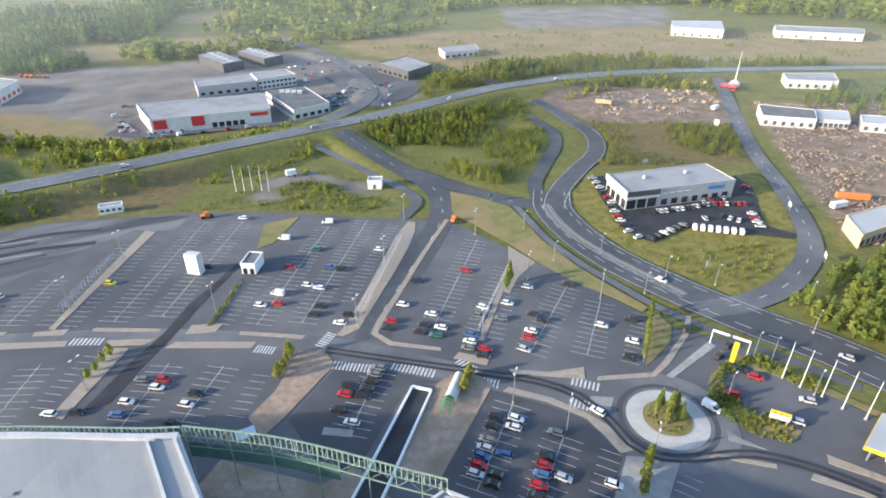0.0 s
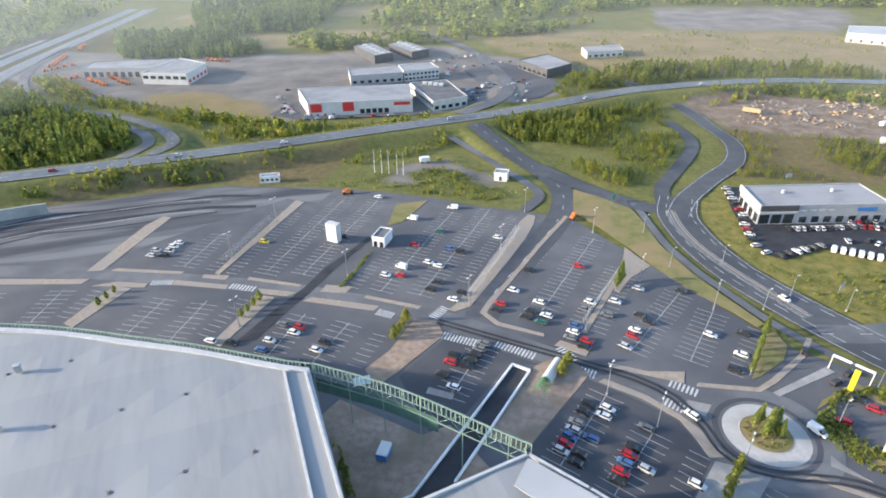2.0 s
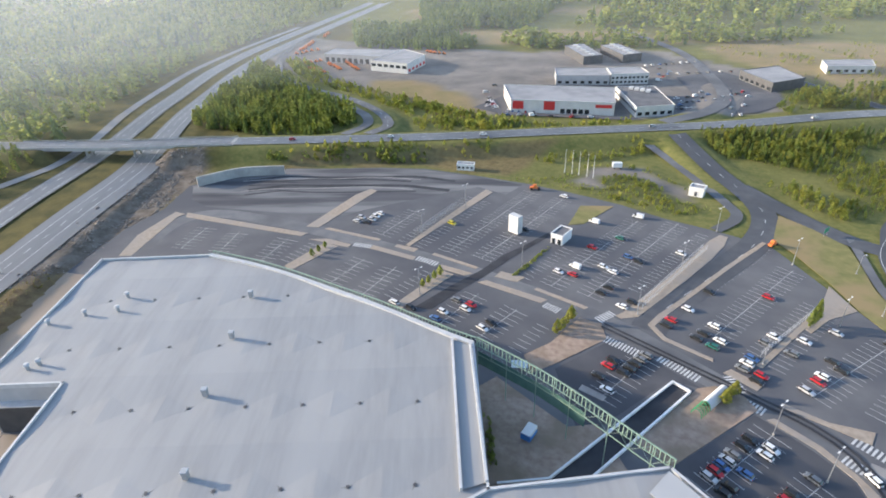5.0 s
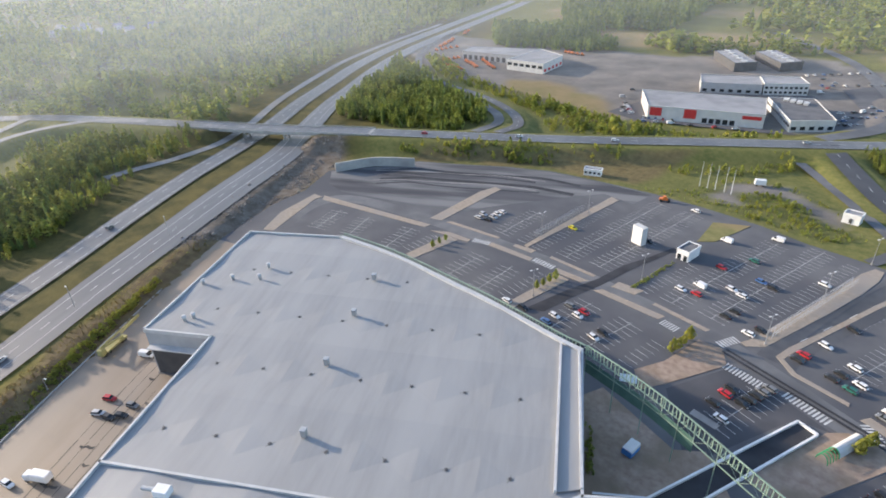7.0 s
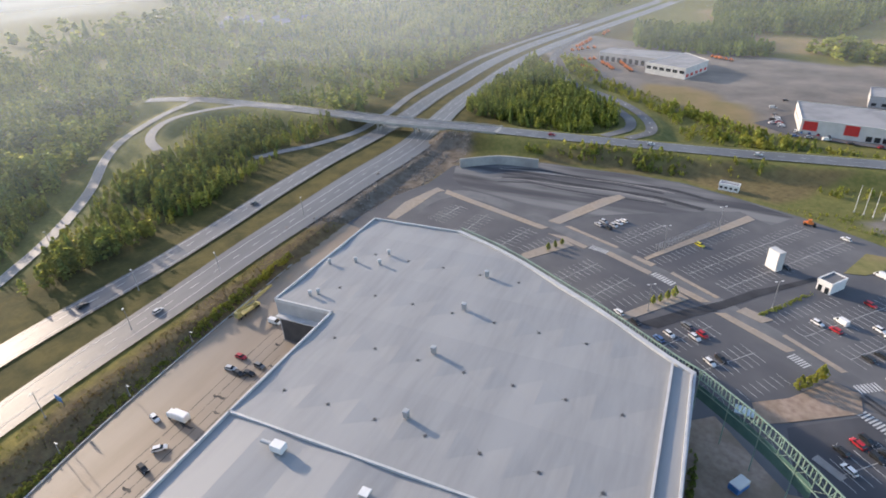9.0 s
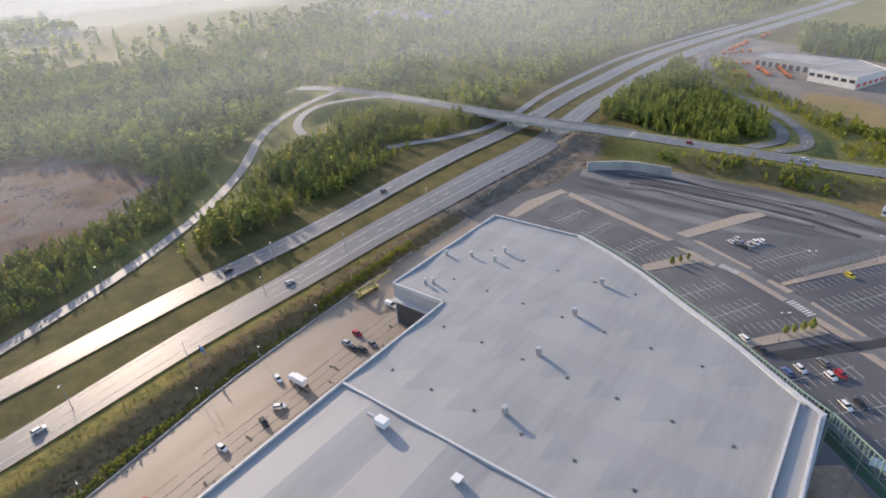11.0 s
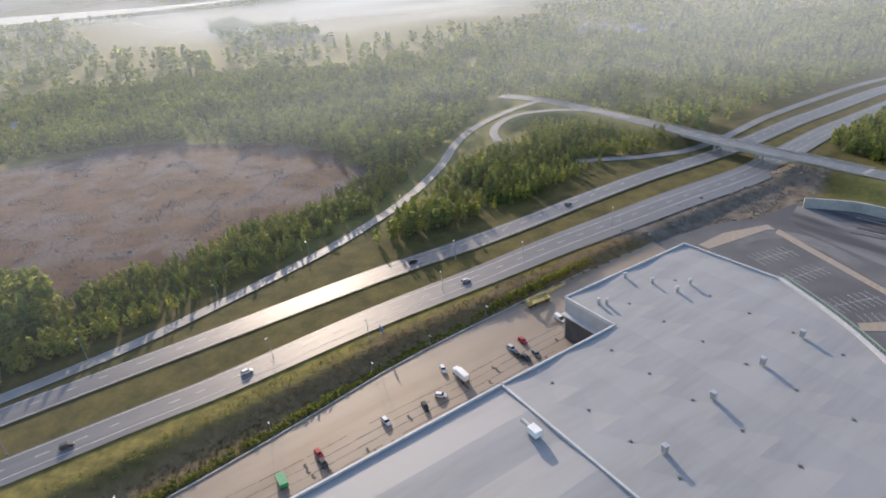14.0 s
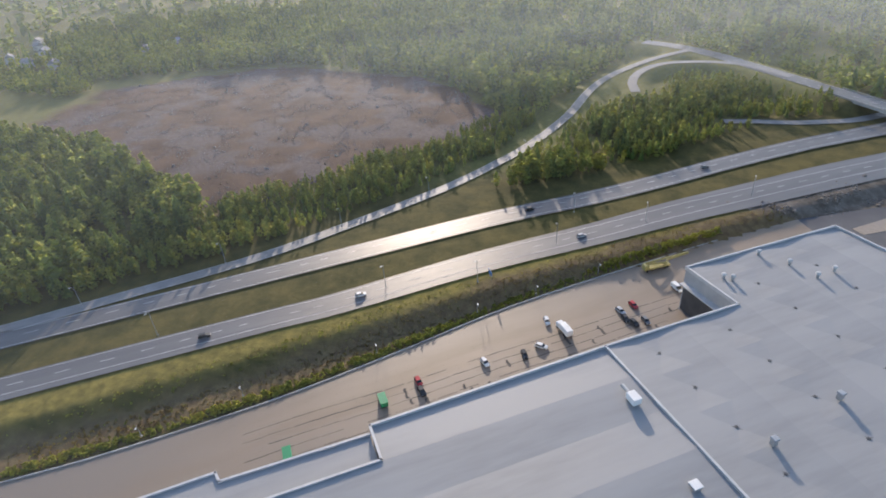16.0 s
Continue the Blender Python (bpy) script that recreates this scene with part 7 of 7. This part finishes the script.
# mostly gold leaves, their colour carrying the sunlit look of the bank
woods("weeds and low shrubs on the motorway bank", [(-95, -150), (-112, -112), (-134, -72), (-156, -38), (-180, 0), (-205, 48), (-226, 92), (-232, 88), (-211, 44), (-186, -4), (-162, -42), (-139, -76), (-118, -116)], 1.8, (0.2, 0.5), ((BUSH, 0.85, M_LEAF_GOLD, 1.9), (BUSH, 0.15, M_WEED, 1.6)), 19, 0.45, name="shrubbery")
woods("shrubs beside the dealership", [(90, 205), (84, 232), (90, 262), (104, 290), (101, 262), (98, 232), (101, 214), (112, 206), (150, 204), (168, 198), (146, 188), (118, 178)], 2.6, (0.4, 1.8), SHRUBS, 20, 0.5, name="shrubbery")
for seed, pts in ((21, [(85, 133), (94, 141), (103, 143), (100, 139), (92, 136), (87, 130), (90, 125), (96, 121), (97, 114), (94, 112), (87, 114), (83, 121), (82, 128)]), (29, [(104, 144), (110, 137), (116, 129), (113, 126), (108, 132), (101, 140)])):
    woods("thick green hedge round the fuel station", pts, 1.0, (0.9, 1.9), ((BUSH, 0.6, M_LEAF, 1.1), (BUSH, 0.4, M_LEAF_GOLD, 1.1)), seed, -0.6, name="hedge")
woods("low yellow-green planting on the roundabout", [(RB[0] + 5.4 * math.cos(a), RB[1] + 5.4 * math.sin(a)) for a in np.linspace(0, 6.28, 20)[:-1]], 0.75, (0.5, 1.1), ((BUSH, 1.0, M_LEAF_GOLD, 1.0),), 22, -0.5, name="planting")
woods("tall weeds beside the gravel patch", [(-90, 272), (-66, 284), (-56, 305), (-30, 313), (-10, 298), (10, 270), (-6, 258), (-50, 270)], 2.2, (0.4, 1.8), SHRUBS, 33, 0.45, (GRAVEL_NORTH,), name="shrubbery")
woods("scrub over the dry fields", TAN_FIELD, 9, (0.8, 2.6), SHRUBS, 35, 0.72, name="shrubbery")
woods("low green hedge in the earth court", [(-42, 112), (-40.5, 112.5), (-33.5, 98), (-35, 97)], 0.8, (1.2, 2.0), ((BUSH, 1.0, M_LEAF, 0.8),), 24, -0.5, name="hedge")
woods("dark hedge strip beside the kiosk", [(-57.5, 183), (-56, 182.6), (-49.5, 209), (-51, 209.6)], 0.7, (0.9, 1.4), ((BUSH, 1.0, M_LEAF, 0.8),), 25, -0.5, name="hedge")


def single_tree(name, label, h, slim, clumps, material, leaf=0.055):
    """A tree of its own: trunk, limbs and a crown of clumps."""
    tree = tagged(new(name), label, "tree", label)
    bm = bmesh.new()
    beam(bm, (0, 0, -0.2), (0, 0, h * 0.55), 0.03 * h ** 0.8, 7, 0.012 * h ** 0.8)
    for k in range(5):
        a = 2.4 * k
        z = h * (0.2 + 0.09 * k)
        beam(bm, (0, 0, z), (slim * h * 0.6 * math.cos(a), slim * h * 0.6 * math.sin(a), z + h * 0.16), 0.03, 5, 0.012)
    part("trunk", bm, M_BARK, tree)
    v, f = leafy(trng, clumps, slim, leaf, 0.1, 0.4)
    crown = bulk("crown", v * h, f, material)
    crown.parent = tree
    return tree


def plant(tree, spots, z=0.12, spread=0.2):
    for k, (x, y) in enumerate(spots):
        m = pose(x, y, z, rz=97 * k)
        t = tree if k == 0 else copy_thing(tree, m)
        t.matrix_basis = m @ Matrix.Scale(1 + spread * trng.uniform(-1, 1), 4)


plant(single_tree("poplar", "slim young poplar on the roundabout", 7.5, 0.16, 170, M_LEAF), [(64.8, 125), (66.6, 126.6), (67.6, 123.6), (69.6, 124.4), (66, 121.6), (70, 122)], 0.4)
plant(single_tree("poplar", "slim green poplar in a row at the lot edge", 5.6, 0.2, 150, M_LEAF), [(72.3, 147), (74.4, 150.4), (76.4, 153.8), (78.4, 157.2), (80.4, 160.6), (82.4, 164), (84.2, 167)])
plant(single_tree("poplar", "dark green poplar between parked cars", 8.5, 0.17, 180, M_LEAF), [(41.5, 189), (43.2, 192)])
plant(single_tree("young_tree", "small round young tree on a paved island", 3.8, 0.34, 110, M_LEAF, 0.1), [(-137.6, 166), (-137.2, 170), (-136.8, 174), (-85.8, 163), (-84.8, 166), (-84, 169.5), (-83, 172.5)])
plant(single_tree("shrub_tree", "yellow-green bushy tree on the earth bed", 4.6, 0.34, 120, M_LEAF_GOLD, 0.1), [(-33, 155), (-32, 158), (-31.4, 161), (-30.6, 164), (18.5, 144.5), (20, 147), (17.6, 142)])
plant(single_tree("planter_tree", "yellow-green narrow tree in the planter", 5.0, 0.24, 120, M_LEAF_GOLD, 0.09), [(51, 103.5), (53, 106.5), (55, 109.5), (56.5, 112)])


# ---- loose stone ----
def pebble(rs):
    v = np.array([(1, 0, 0), (-1, 0, 0), (0, 1, 0), (0, -1, 0), (0, 0, 0.8), (0, 0, -0.5)]) * rs.uniform(0.6, 1.3, (6, 3))
    return v, np.array([(0, 2, 4), (2, 1, 4), (1, 3, 4), (3, 0, 4), (2, 0, 5), (1, 2, 5), (3, 1, 5), (0, 3, 5)])


def rubble(label, poly, gap, size, material, seed, clear=-0.1, heap=0.0):
    """Broken stones scattered over an area, thicker in places."""
    rs = np.random.RandomState(seed)
    p = np.array(poly, float)
    lo, hi = p.min(0), p.max(0)
    n = int((hi[0] - lo[0]) * (hi[1] - lo[1]) / gap ** 2)
    x, y = rs.uniform(lo[0], hi[0], n), rs.uniform(lo[1], hi[1], n)
    k = inside(x, y, poly)
    x, y = x[k], y[k]
    lumps = np.array([noise.noise((a / 16, b / 16, seed)) for a, b in zip(x, y)])
    k = (lumps > clear) & (near_line(x, y, EAST_ROAD)[0] > 8)
    x, y, lumps = x[k], y[k], lumps[k]
    z = terrain(x, y) - 0.35 + heap * np.maximum(lumps, 0)
    s = size * rs.lognormal(0, 0.45, len(x))
    V, F = [], []
    for t in range(6):
        tv, tf = pebble(rs)
        m = np.where(np.arange(len(x)) % 6 == t)[0]
        base = sum(len(q) for q in V)
        V.append((tv[None] * s[m][:, None, None] + np.stack([x[m], y[m], z[m]], -1)[:, None, :]).reshape(-1, 3))
        F.append((tf[None] + (np.arange(len(m)) * 6)[:, None, None] + base).reshape(-1, 3))
    tagged(bulk("rubble", np.vstack(V), np.vstack(F), material), label, "rubble", kind="stuff")


rubble("pale broken stone over the cleared ground", CLEARING, 1.7, 0.30, M_STONE, 41, 0.08)
rubble("dark clods and stones over the cleared ground", CLEARING, 3.0, 0.24, M_EARTH, 42, -0.3)
rubble("blasted rock fill on the bank", ROCK_SLOPE, 1.1, 0.38, M_ROCK, 43, -0.12)
rubble("broken stone heaps on the building site", DIRT_RIGHT, 1.9, 0.36, M_ROCK, 44, 0.1, 4.0)
rubble("earth clods on the building site", DIRT_RIGHT, 1.6, 0.42, M_EARTH, 45, -0.1, 4.0)
rubble("building material and rubble on bare ground", [(150, 385), (176, 440), (285, 462), (258, 400), (235, 372)], 2.2, 0.45, M_STONE, 46, 0.0, 2.0)
rubble("timber and rubble on bare ground", [(150, 385), (176, 440), (285, 462), (258, 400), (235, 372)], 3.0, 0.7, M_WOOD, 47, 0.1, 2.0)
